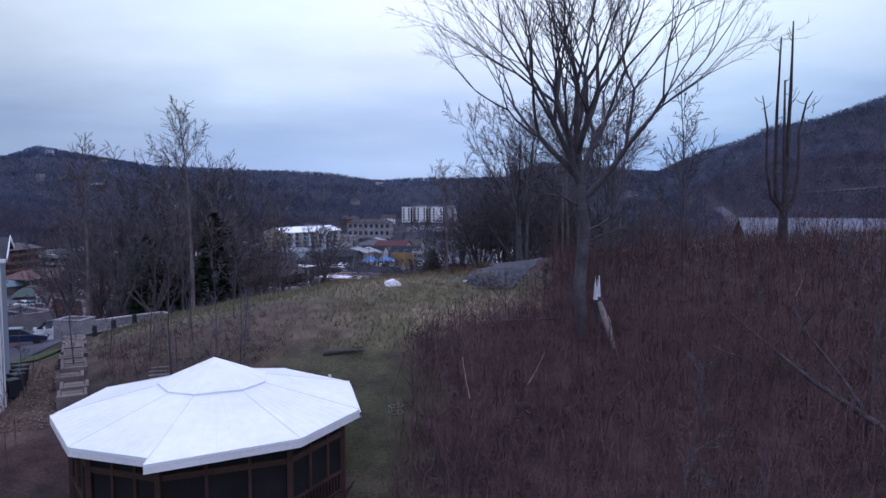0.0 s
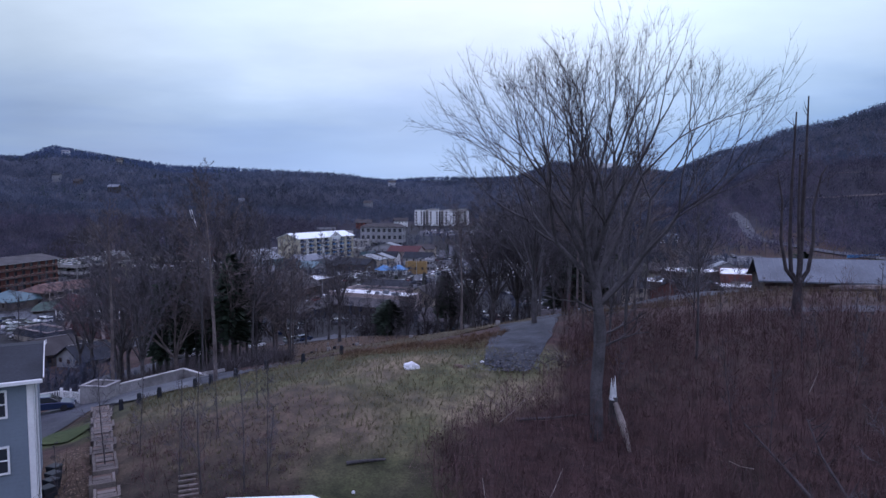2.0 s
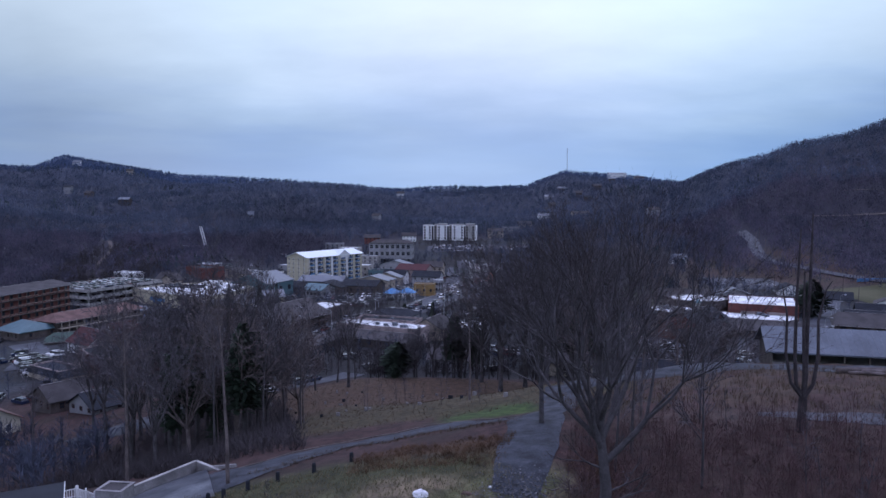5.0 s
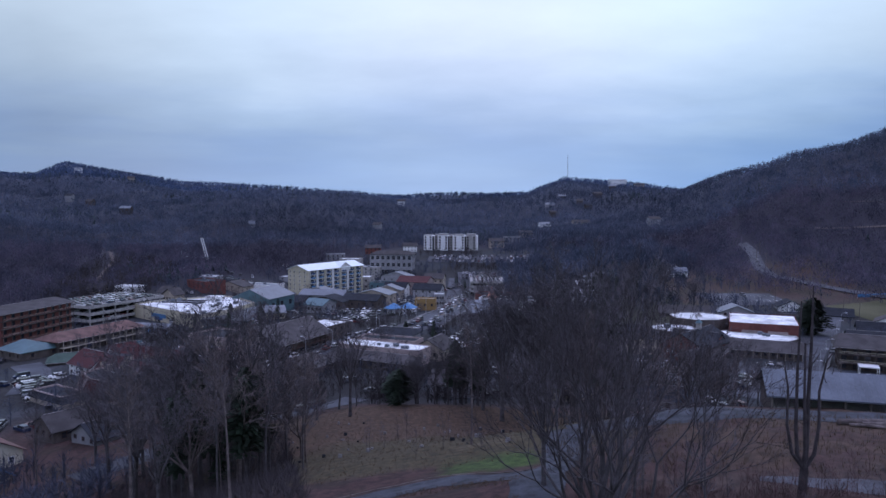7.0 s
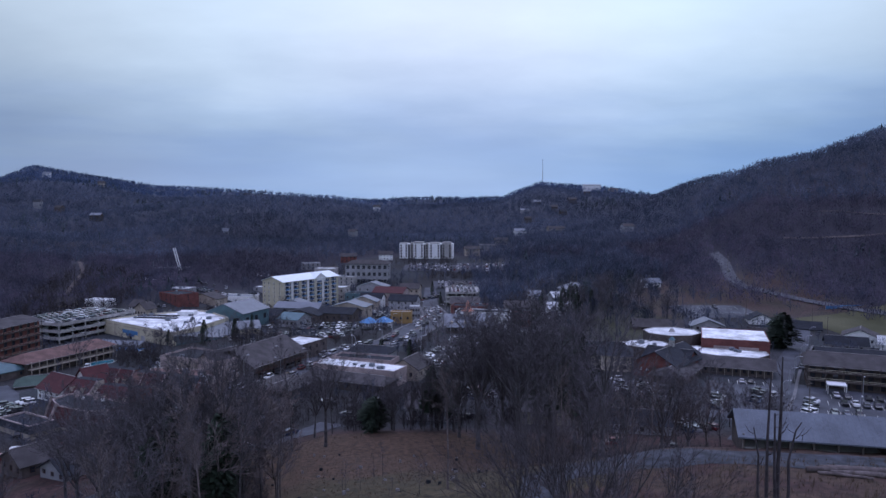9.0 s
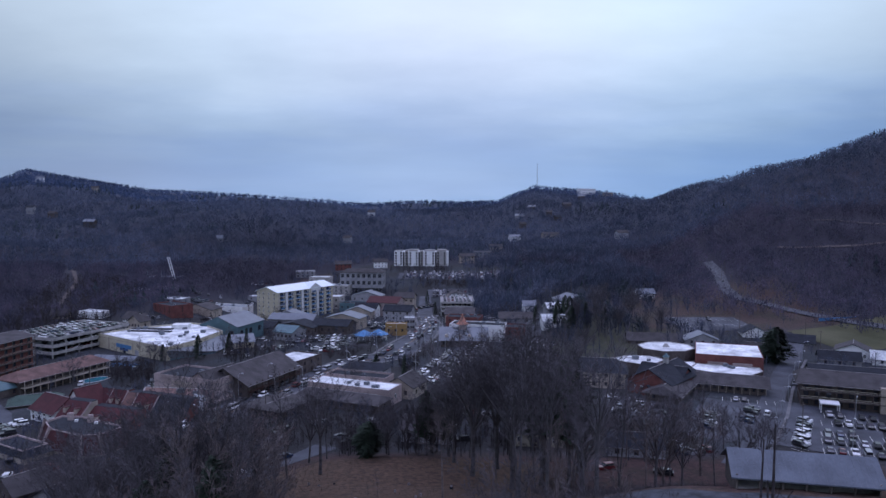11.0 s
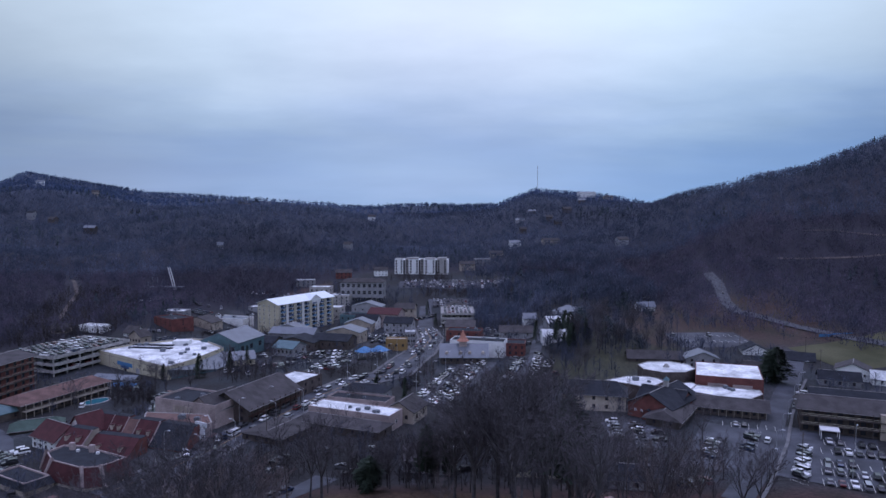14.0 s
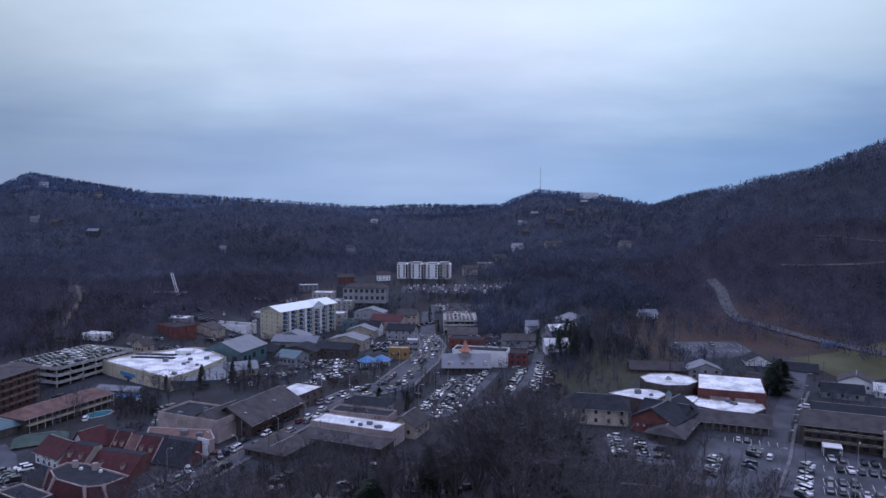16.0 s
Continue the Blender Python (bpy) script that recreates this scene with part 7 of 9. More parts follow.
# tangled mounds of brush
b = feet(4200, -2, 46, 14, 64, lambda x, y: thicket(x, y) & (waves(x, y, 1.1, 2) + 0.6 * waves(x, y, 2.7, 5) > -0.45))
far_woods("brush_mounds", b[:, 0], b[:, 1], rs.uniform(0.6, 1.7, len(b)), 56, 0.055, M["brush"], "tangled mounds of bare reddish brush", "brush")
b = feet(900, -23, -8.5, 31, 47, lambda x, y: (waves(x, y, 1.4, 6) > -0.2) & (np.abs((x + 18.4) * 0.9 + (y - 33.6) * 0.438) > 1.5) & (x > -18.5 - (y - 33) * 0.5) & (np.hypot(x + 8.6, y - 25.9) > 6.4) & (rs.uniform(0, 1, len(x)) > step(40, 47, y)))
far_woods("bank_brush", b[:, 0], b[:, 1], rs.uniform(0.25, 0.9, len(b)), 46, 0.04, M["brush"], "low tangled dead weeds on the brown bank", "brush")
# young growth standing in the thicket
b = feet(2600, -2, 46, 16, 64, thicket)
sprays("young_growth", b[:, 0], b[:, 1], 0.9 + 3.6 * rs.uniform(0, 1, len(b)) ** 2, 40, 0.0032, M["brush"], "thin young stems rising above the brambles", "brush", 0.25, (8, 50))


def far_conifers(x, y, h, label):
    base = np.stack([x, y, land(x, y)], -1)
    n = len(x)
    vs, fs = [], []
    for k in range(9):
        a = rs.uniform(0, 2 * np.pi, n)
        t = rs.uniform(0.1, 0.85, n)
        o = np.stack([np.cos(a), np.sin(a), np.zeros(n)], -1)
        s = np.stack([-np.sin(a), np.cos(a), np.zeros(n)], -1)
        reach = (h * 0.24 * (1.05 - t))[:, None]
        c = base + np.array([0, 0, 1.0]) * (h * t)[:, None]
        up_ = np.array([0, 0, 1.0]) * (h * 0.28)[:, None]
        vs.append(np.stack([c + o * reach - s * reach * 0.9, c + o * reach + s * reach * 0.9, c + up_], 1).reshape(-1, 3))
        fs.append(np.arange(n * 3).reshape(-1, 3) + k * n * 3)
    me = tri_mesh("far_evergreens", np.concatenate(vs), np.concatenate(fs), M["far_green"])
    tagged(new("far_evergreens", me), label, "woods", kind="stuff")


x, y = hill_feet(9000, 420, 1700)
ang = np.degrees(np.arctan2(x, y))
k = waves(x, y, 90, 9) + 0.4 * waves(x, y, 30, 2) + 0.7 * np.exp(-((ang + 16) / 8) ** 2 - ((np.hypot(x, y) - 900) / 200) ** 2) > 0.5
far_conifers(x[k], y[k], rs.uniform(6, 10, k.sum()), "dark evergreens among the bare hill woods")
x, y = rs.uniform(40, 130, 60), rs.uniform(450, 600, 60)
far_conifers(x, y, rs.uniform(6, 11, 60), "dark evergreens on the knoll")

# ---- the hilltop: gazebo, house, steps, barn ----


def gazebo():
    cx_, cy_, base = -8.6, 25.9, 28.75
    ob = thing("gazebo", pose(cx_, cy_, base), "large nine-sided gazebo with white metal roof and dark timber posts", "gazebo")
    n, R, ze, r, zr, za = 9, 5.6, 3.55, 1.86, 4.43, 5.32
    ang = [radians(v) for v in (157, 196, 237, 268, 316, 352, 34, 75, 116)]
    for k in range(n):
        a, b = ang[k], ang[(k + 1) % n]
        ra = R + (0.3 if k == 3 else 0)
        P = [Vector((ra * math.cos(a), ra * math.sin(a), ze - (0.1 if k == 3 else 0))), Vector((R * math.cos(b), R * math.sin(b), ze)), Vector((r * math.cos(b), r * math.sin(b), zr)), Vector((r * math.cos(a), r * math.sin(a), zr))]
        v = [p.copy() for p in P] + [p - Vector((0, 0, 0.09)) for p in P]
        raw("roof_panel", v, [(0, 1, 2, 3), (7, 6, 5, 4), (0, 4, 5, 1), (1, 5, 6, 2), (3, 7, 4, 0), (2, 6, 7, 3)], M["white_roof"], ob)
        # standing seams along the panel
        v, f = [], []
        for q in range(1, 9):
            t = q / 9
            lo, hi = P[0].lerp(P[1], t), P[3].lerp(P[2], t)
            tube(v, f, [lo + Vector((0, 0, 0.012)), hi + Vector((0, 0, 0.012))], [0.003, 0.003], 3)
        raw("seam", v, f, M["white_roof"], ob)
        v, f = [], []
        tube(v, f, [P[0] + Vector((0, 0, 0.005)), P[3] + Vector((0, 0, 0.005))], [0.014, 0.014], 5)
        raw("ridge_cap", v, f, M["white_paint"], ob)
        # fascia under the eave
        d = (P[1] - P[0])
        v = [P[0] + Vector((0, 0, -0.1)), P[1] + Vector((0, 0, -0.1)), P[1] + Vector((0, 0, -0.3)), P[0] + Vector((0, 0, -0.3))]
        inner = Vector((-math.cos((a + b) / 2), -math.sin((a + b) / 2), 0)) * 0.06
        raw("fascia", v + [p + inner for p in v], [(3, 2, 1, 0), (4, 5, 6, 7), (2, 3, 7, 6), (0, 1, 5, 4)], M["white_paint"], ob)
        # raised cap of the upper roof
        c = [Vector(((r + 0.14) * math.cos(a), (r + 0.14) * math.sin(a), zr + 0.04)), Vector(((r + 0.14) * math.cos(b), (r + 0.14) * math.sin(b), zr + 0.04)), Vector((0, 0, za))]
        v = c + [p - Vector((0, 0, 0.07)) for p in c]
        raw("cap_panel", v, [(0, 1, 2), (0, 3, 4, 1), (5, 4, 3)], M["white_roof"], ob)
        # post, rails and balusters
        q0 = Vector((math.cos(a), math.sin(a), 0)) * (R - 0.65)
        q1 = Vector((math.cos(b), math.sin(b), 0)) * (R - 0.65)
        block("post", q0.x - 0.09, q0.x + 0.09, q0.y - 0.09, q0.y + 0.09, -0.5, ze - 0.05, M["dark_wood"], ob)
        along = (q1 - q0)
        rz = math.degrees(math.atan2(along.y, along.x))
        bm = bmesh.new()
        for z0, z1 in ((0.5, 0.58), (1.2, 1.3), (2.55, 2.75)):
            slab(bm, 0.1, along.length - 0.1, -0.04, 0.04, z0, z1)
        rl = part("rail", bm, M["dark_wood"], ob)
        rl.matrix_basis = pose(q0.x, q0.y, 0, 0, 0, rz)
        bm = bmesh.new()
        m = 16
        for i in range(1, m):
            x = along.length * i / m
            slab(bm, x - 0.02, x + 0.02, -0.02, 0.02, 0.58, 1.2)
        for x in (along.length * 0.35, along.length * 0.68):
            slab(bm, x - 0.05, x + 0.05, -0.045, 0.045, 1.3, 3.4)
        # opaque near-black screen, added so the gazebo's inside looks shaded
        sc = part("screen", slab(bmesh.new(), 0.1, along.length - 0.1, 0.05, 0.07, 0.45, 3.45), M["screen"], ob)
        sc.matrix_basis = pose(q0.x, q0.y, 0, 0, 0, rz)
        bl = part("baluster", bm, M["dark_wood"], ob)
        bl.matrix_basis = pose(q0.x, q0.y, 0, 0, 0, rz)
    bm = bmesh.new()
    bmesh.ops.create_cone(bm, cap_ends=True, segments=9, radius1=R - 0.3, radius2=R - 0.3, depth=0.25, matrix=pose(0, 0, 0.3, 0, 0, 157))
    part("floor", bm, M["dark_wood"], ob)


gazebo()


def siding_house():
    a, b = (-34.5, 27.3), (-22.1, 34.4)
    rz, L = seat_of(a, b)
    D, base, h = 9.9, 28.0, 9.0
    ob = thing("house", pose(a[0], a[1], base, 0, 0, rz), "three-storey blue-grey sided house with white trim and dark roof", "house")
    walls(ob, L, D, -0.6, h, M["siding"])
    # lapped boards
    bm = bmesh.new()
    for k in range(44):
        z = 0.1 + k * 0.2
        slab(bm, 0.33, L - 0.33, -0.014, -0.003, z, z + 0.185)
        slab(bm, L + 0.003, L + 0.014, 0.33, D - 0.33, z, z + 0.17)
    part("siding", bm, M["siding"], ob)
    gable_roof(ob, L, D, h + 0.1, 0.75, M["slate"], 0.45, True, 0.18, hip=0)
    for x, y in ((0, 0), (L - 0.3, 0)):
        block("corner_board", x, x + 0.3, -0.06, -0.002, -0.4, h, M["white_paint"], ob)
    block("corner_board", L + 0.002, L + 0.06, 0, 0.3, -0.4, h, M["white_paint"], ob)
    block("gutter", -0.4, L + 0.45, -0.62, -0.47, h - 0.16, h + 0.04, M["white_paint"], ob)
    bm = bmesh.new()
    slab(bm, -0.18, 0.18, 0, 0.05, 0, 7.4)
    v = [(L + 0.47, -0.45, h - 0.16), (L + 0.47, D / 2, h + 0.72), (L + 0.47, D + 0.45, h - 0.16)]
    vv = v + [(p[0], p[1], p[2] + 0.24) for p in v]
    vv += [(p[0] + 0.04, p[1], p[2]) for p in vv]
    raw("verge", vv, [(0, 1, 4, 3), (1, 2, 5, 4), (9, 10, 7, 6), (10, 11, 8, 7), (3, 4, 10, 9), (4, 5, 11, 10)], M["white_paint"], ob)
    bm.free()
    v, f = [], []
    tube(v, f, [Vector((L + 0.12, 0.5, h - 0.2)), Vector((L + 0.12, 0.5, 0.0))], [0.05, 0.05], 6)
    raw("downpipe", v, f, M["white_paint"], ob)
    for s in range(3):
        for x in (L - 2.3, L - 5.8, L - 9.3):
            add_window(ob, pose(x, -0.04, 1.3 + s * 2.9), 1.15, 1.45, M["white_paint"])
    for k in range(3):
        block("meter_box", L + 0.04, L + 0.2, 1.2 + k * 0.6, 1.5 + k * 0.6, 1.3, 1.9, M["grey_metal"], ob)


siding_house()


def wheelie_bin(x, y, rz):
    ob = thing("wheelie_bin", at(x, y, rz), "dark plastic wheelie bin beside the house", "bin", "bins by the house")
    v = []
    for z, s in ((0.08, 0.24), (0.95, 0.31)):
        v += [(-s, -s, z), (s, -s, z), (s, s, z), (-s, s, z)]
    raw("body", v, [(0, 1, 5, 4), (1, 2, 6, 5), (2, 3, 7, 6), (3, 0, 4, 7), (3, 2, 1, 0), (4, 5, 6, 7)], M["bin"], ob)
    block("lid", -0.34, 0.34, -0.36, 0.33, 0.955, 1.04, M["bin"], ob, "", 0.03)
    for sx in (-1, 1):
        bm = bmesh.new()
        bmesh.ops.create_cone(bm, cap_ends=True, segments=10, radius1=0.12, radius2=0.12, depth=0.06, matrix=pose(sx * 0.26, 0.26, 0.12, 0, 90, 0))
        part("wheel", bm, M["rubber"], ob)
    bm = slab(bmesh.new(), -0.24, 0.24, 0.34, 0.4, 0.86, 0.92)
    part("handle", bm, M["bin"], ob)


for k, (x, y) in enumerate(((-22.6, 36.0), (-22.9, 36.9), (-23.3, 37.8), (-23.8, 38.8))):
    wheelie_bin(x, y, 60 + k * 5)


def timber_steps():
    p, q = Vector((-18.1, 33.5, 0)), Vector((-29.4, 55.2, 0))
    d = (q - p)
    rz = math.degrees(math.atan2(d.y, d.x)) - 90
    ob = thing("garden_stairs", pose(p.x, p.y, gz(p.x, p.y), 0, 0, rz), "weathered timber crib stairs climbing the bank in landings", "stairs")
    z0 = gz(p.x, p.y)
    n = 14
    for k in range(n):
        c = p.lerp(q, (k + 0.5) / n)
        y = d.length * (k + 0.5) / n
        z = gz(c.x, c.y) - z0 + 0.1
        wob = 0.12 * math.sin(k * 2.3)
        st = block("step", -0.5 + wob, 0.5 + wob, y - 0.75, y + 0.75, z + 0.05, z + 0.3, M["soil"], ob, "", 0.03)
        for nm, x0, x1, y0, y1, hh in (("timber", -0.68, 0.64, y - 0.92, y - 0.76, 0.42), ("timber", -0.67, -0.51, y - 0.75, y + 0.75, 0.36), ("timber", 0.51, 0.67, y - 0.75, y + 0.75, 0.36), ("plank", -0.48, 0.48, y - 0.6, y - 0.2, 0.37), ("plank", -0.48, 0.44, y - 0.12, y + 0.28, 0.37)):
            block(nm, x0 + wob, x1 + wob, y0, y1, z + (-0.35 if nm == "timber" else 0.31), z + hh, M["wood"], ob, "", 0.015)


timber_steps()
gs = thing("garden_steps", at(-13.4, 32.4, 22), "little worn plank steps in the brown bank", "stairs")
for k in range(9):
    yy = k * 0.55
    zz = gz(-13.4 - 0.2 * k, 32.4 + yy) - gz(-13.4, 32.4)
    block("plank", -0.5, 0.5, yy, yy + 0.16, zz + 0.0, zz + 0.12, M["wood"], gs)


def crib_box():
    x, y = -33.6, 59.6
    ob = thing("block_shed", pose(x, y, 27.0, 0, 0, -6), "low grey concrete-block enclosure with a sloping brown lid", "shed")
    L, D, h = 2.5, 2.2, 2.5
    for nm, q in (("wall", (0, L, 0, 0.2)), ("wall", (0, L, D - 0.2, D)), ("wall", (0, 0.2, 0.2, D - 0.2)), ("wall", (L - 0.2, L, 0.2, D - 0.2))):
        block(nm, *q, -1.2, h, M["block"], ob)
    block("lid", 0.27, L - 0.27, 0.27, D - 0.27, h - 0.16, h - 0.04, M["shingle"], ob)
    for q in ((-0.06, L + 0.06, -0.06, 0.26), (-0.06, L + 0.06, D - 0.26, D + 0.06), (-0.06, 0.26, 0.261, D - 0.261), (L - 0.26, L + 0.06, 0.261, D - 0.261)):
        block("coping", *q, h + 0.003, h + 0.07, M["block"], ob)


crib_box()
# the wet concrete pad with its pale kerb
pad = thing("concrete_pad", pose(0, 0, 0), "wet pale concrete pad at the end of the lane", "pad")
PC = [(-32.4, 62.6), (-28, 69.0), (-23, 66.6)]
v, f = [], []
PA, PB, PD, PE = Vector((-30.6, 56.6)), Vector((-32.4, 62.6)), Vector((-21.5, 56.4)), Vector((-26.8, 68.6))
for i in range(13):
    for j in range(13):
        q = PA.lerp(PD, i / 12).lerp(PB.lerp(PE, i / 12), j / 12)
        v.append((q.x, q.y, gz(q.x, q.y) + 0.16))
for i in range(12):
    for j in range(12):
        k = i * 13 + j
        f.append((k, k + 13, k + 14, k + 1))
raw("slab", v, f, M["wet_concrete"], pad)
for p, q in ((PC[0], PC[1]), (PC[1], PC[2])):
    rz, ln = seat_of(p, q)
    za, zb = gz(*p), gz(*q)
    k = block("kerb", 0, math.hypot(ln, zb - za), -0.12, 0.12, 0.2, 0.52, M["block"], pad)
    k.matrix_basis = pose(p[0], p[1], za, 0, 0, rz) @ pose(0, 0, 0, 0, -math.degrees(math.atan2(zb - za, ln)), 0)
pad["kind"] = "structure"
back = thing("retaining_wall", pose(0, 0, 0), "pale stained concrete wall with thin coping behind the pad", "wall", kind="structure")
for (xa, ya, za), (xb, yb, zb) in (((-31.0, 61.4, 29.15), (-28, 69, 28.7)), ((-28, 69, 28.7), (-23.8, 66.6, 28.35))):
    dd = Vector((xb - xa, yb - ya, 0)).normalized()
    nn = Vector((-dd.y, dd.x, 0)) * 0.12
    v = []
    for sx in (-1, 1):
        for x, y, z in ((xa, ya, za - 3.5), (xb, yb, zb - 3.5), (xb, yb, zb), (xa, ya, za)):
            v.append((x + nn.x * sx, y + nn.y * sx, z))
    raw("panel", v, [(3, 2, 1, 0), (4, 5, 6, 7), (0, 1, 5, 4), (1, 2, 6, 5), (2, 3, 7, 6), (3, 0, 4, 7)], M["block"], back)
    c = [(p[0] + nn.x * 0.5 * (1 if k > 3 else -1), p[1] + nn.y * 0.5 * (1 if k > 3 else -1), p[2]) for k, p in enumerate(v)]
    w = [c[3], c[2], c[6], c[7]]
    raw("coping", [(x, y, z + 0.004) for x, y, z in w] + [(x, y, z + 0.1) for x, y, z in w], [(0, 1, 5, 4), (1, 2, 6, 5), (2, 3, 7, 6), (3, 0, 4, 7), (4, 5, 6, 7)], M["concrete"], back)
for k, (x, y) in enumerate(((-26.9, 53.4), (-25.7, 54.0), (-24.2, 54.3), (-21.4, 54.6), (-20.4, 55.4), (-18.6, 56.2), (-16.2, 56.8), (-13.4, 58.2), (-10.4, 60.0))):
    b_ob = thing("bollard", at(x, y, k * 30), "short dark timber bollard beside the lane", "bollard", "bollards along the lane")
    v, f = [], []
    tube(v, f, [Vector((0, 0, -0.3)), Vector((0, 0, 0.7)), Vector((0, 0, 0.86)), Vector((0, 0, 0.88))], [0.19, 0.18, 0.14, 0.01], 8)
    raw("stem", v, f, M["slate"], b_ob)
# pale timbers along the far side of the lane
KL = [(-22.8, 66.6), (-19, 72.6), (-13.4, 76.4), (-8, 79), (-2, 79), (4, 76.2), (8.2, 73.4)]
for p, q in zip(KL, KL[1:]):
    rz, ln = seat_of(p, q)
    n = max(2, int(ln / 3))
    for i in range(n):
        u, w = (p[0] + (q[0] - p[0]) * i / n, p[1] + (q[1] - p[1]) * i / n), (p[0] + (q[0] - p[0]) * (i + 0.93) / n, p[1] + (q[1] - p[1]) * (i + 0.93) / n)
        za, zb = gz(*u), gz(*w)
        l_ob = thing("edging_timber", pose(u[0], u[1], za, 0, 0, rz + 2 * math.sin(i * 4)) @ pose(0, 0, 0, 0, -math.degrees(math.atan2(zb - za, ln / n)), 0), "pale squared timber edging the lane", "timber", "lane edging")
        block("beam", 0, ln / n * 0.93, -0.08, 0.08, -0.1, 0.12, M["wood"], l_ob, "", 0.03)


def white_fence(a, b):
    rz, L = seat_of(a, b)
    ob = thing("fence", pose(a[0], a[1], gz(*a), 0, 0, rz), "white slatted fence along the drive", "fence")
    dz = gz(*b) - gz(*a)
    n = int(L / 0.22)
    for k in range(n + 1):
        x = L * k / n
        z = dz * k / n
        block("slat", x - 0.04, x + 0.04, -0.015, 0.015, z + 0.12, z + 1.1, M["white_paint"], ob, "", 0.0)
    for x in (0, L / 2, L):
        block("post", x - 0.07, x + 0.07, 0.02, 0.16, dz * x / L - 0.4, dz * x / L + 1.3, M["white_paint"], ob)
    for z in (0.25, 0.98):
        raw("rail", [(0, 0.016, z), (L, 0.016, z + dz), (L, 0.016, z + dz + 0.09), (0, 0.016, z + 0.09), (0, 0.06, z), (L, 0.06, z + dz), (L, 0.06, z + dz + 0.09), (0, 0.06, z + 0.09)], [(0, 1, 2, 3), (7, 6, 5, 4), (3, 2, 6, 7), (0, 4, 5, 1)], M["white_paint"], ob)


white_fence((-40.6, 60.5), (-37.8, 64.0))
white_fence((-37.8, 64.0), (-34.7, 61.4))


def barn():
    a, b = (43, 98.2), (61.5, 93.8)
    rz, L = seat_of(a, b)
    base, D, h = 32.6, 8.5, 2.2
    ob = thing("barn", pose(a[0], a[1], base, 0, 0, rz), "long low barn with grey metal roof and open front", "barn")
    block("back_wall", 0, L, D - 0.2, D, -1.5, h, M["brown_wall"], ob)
    block("end_wall", 0, 0.2, 0.0, D - 0.2, -1.5, h, M["brown_wall"], ob)
    block("end_wall", L - 0.2, L, 0.0, D - 0.2, -1.5, h, M["brown_wall"], ob)
    for k in range(7):
        x = k * (L - 0.3) / 6
        block("post", x, x + 0.25, 0.0 if 0 < k < 6 else -0.26, 0.25 if 0 < k < 6 else -0.003, -1.0, h, M["wood"], ob)
    block("floor", 0.2, L - 0.2, 0.3, D - 0.2, -0.4, 0.02, M["concrete"], ob)
    gable_roof(ob, L, D, h, 2.4, M["barn_metal"], 0.7, True)
    slope = math.degrees(math.atan2(2.4, D / 2))
    run = math.hypot(2.4, D / 2) * 1.17
    v, f = [], []
    for k in range(25):
        x = -0.6 + (L + 1.2) * k / 24
        lo, hi = Vector((x, -0.7, h - 0.38)), Vector((x, D / 2, h + 2.42))
        tube(v, f, [lo, hi], [0.018, 0.018], 4)
    raw("roof_rib", v, f, M["grey_metal"], ob)


barn()
for k, (p, q, r) in enumerate((((44.5, 83.5), (56, 80.5), 0.42), ((46.5, 81.6), (57, 78.6), 0.36), ((47, 85), (55, 82.6), 0.3), ((45.2, 82.2), (50, 79), 0.22))):
    za, zb = gz(*p) + r * 0.8, gz(*q) + r * 0.8
    l_ob = thing("felled_log", pose(0, 0, 0), "large felled log lying in dry grass", "log", "felled logs")
    v, f = [], []
    A, B = Vector((*p, za)), Vector((*q, zb))
    tube(v, f, [A - (B - A) * 0.001, A, A.lerp(B, 0.3) + Vector((0, 0, 0.08)), A.lerp(B, 0.7), B, B + (B - A) * 0.001], [0.02, r, r * 0.97, r * 0.9, r * 0.82, 0.02], 10)
    raw("stem", v, f, M["bark"], l_ob, "", True)


def stone(name, x, y, sx, sy, sz, material, label, category, seed, rz=0.0):
    ob = thing(name, at(x, y, rz), label, category)
    bm = bmesh.new()
    bmesh.ops.create_icosphere(bm, subdivisions=3, radius=1.0)
    for vtx in bm.verts:
        k = 1 + 0.22 * noise.noise(vtx.co * 1.7 + Vector((seed, 0, 0))) + 0.08 * noise.noise(vtx.co * 5)
        vtx.co = Vector((vtx.co.x * sx * k, vtx.co.y * sy * k, max(-0.15, vtx.co.z) * sz * k))
    part("body", bm, material, ob)


stone("boulder", -3.6, 49.6, 0.62, 0.4, 0.42, M["rock"], "white boulder lying in the meadow", "rock", 1)
stone("boulder", -0.2, 49.9, 0.4, 0.25, 0.22, M["soil"], "low brown stone in the meadow", "rock", 2)
stone("boulder", -5.62, 34.1, 0.1, 0.09, 0.12, M["rock"], "small pale stone on the lawn", "rock", 3)
stone("boulder", 1.6, 50.9, 0.16, 0.12, 0.12, M["rock"], "small pale stone beside the drive", "rock", 4)


def lying(name, pts, r, material, label, category, group=""):
    ob = thing(name, pose(0, 0, 0), label, category, group)
    v, f = [], []
    P = [Vector((x, y, gz(x, y) + dz)) for x, y, dz in pts]
    rr = [r * (1 - 0.5 * i / (len(P) - 1)) for i in range(len(P))]
    tube(v, f, P, rr, 7)
    raw("stem", v, f, material, ob, "", True)


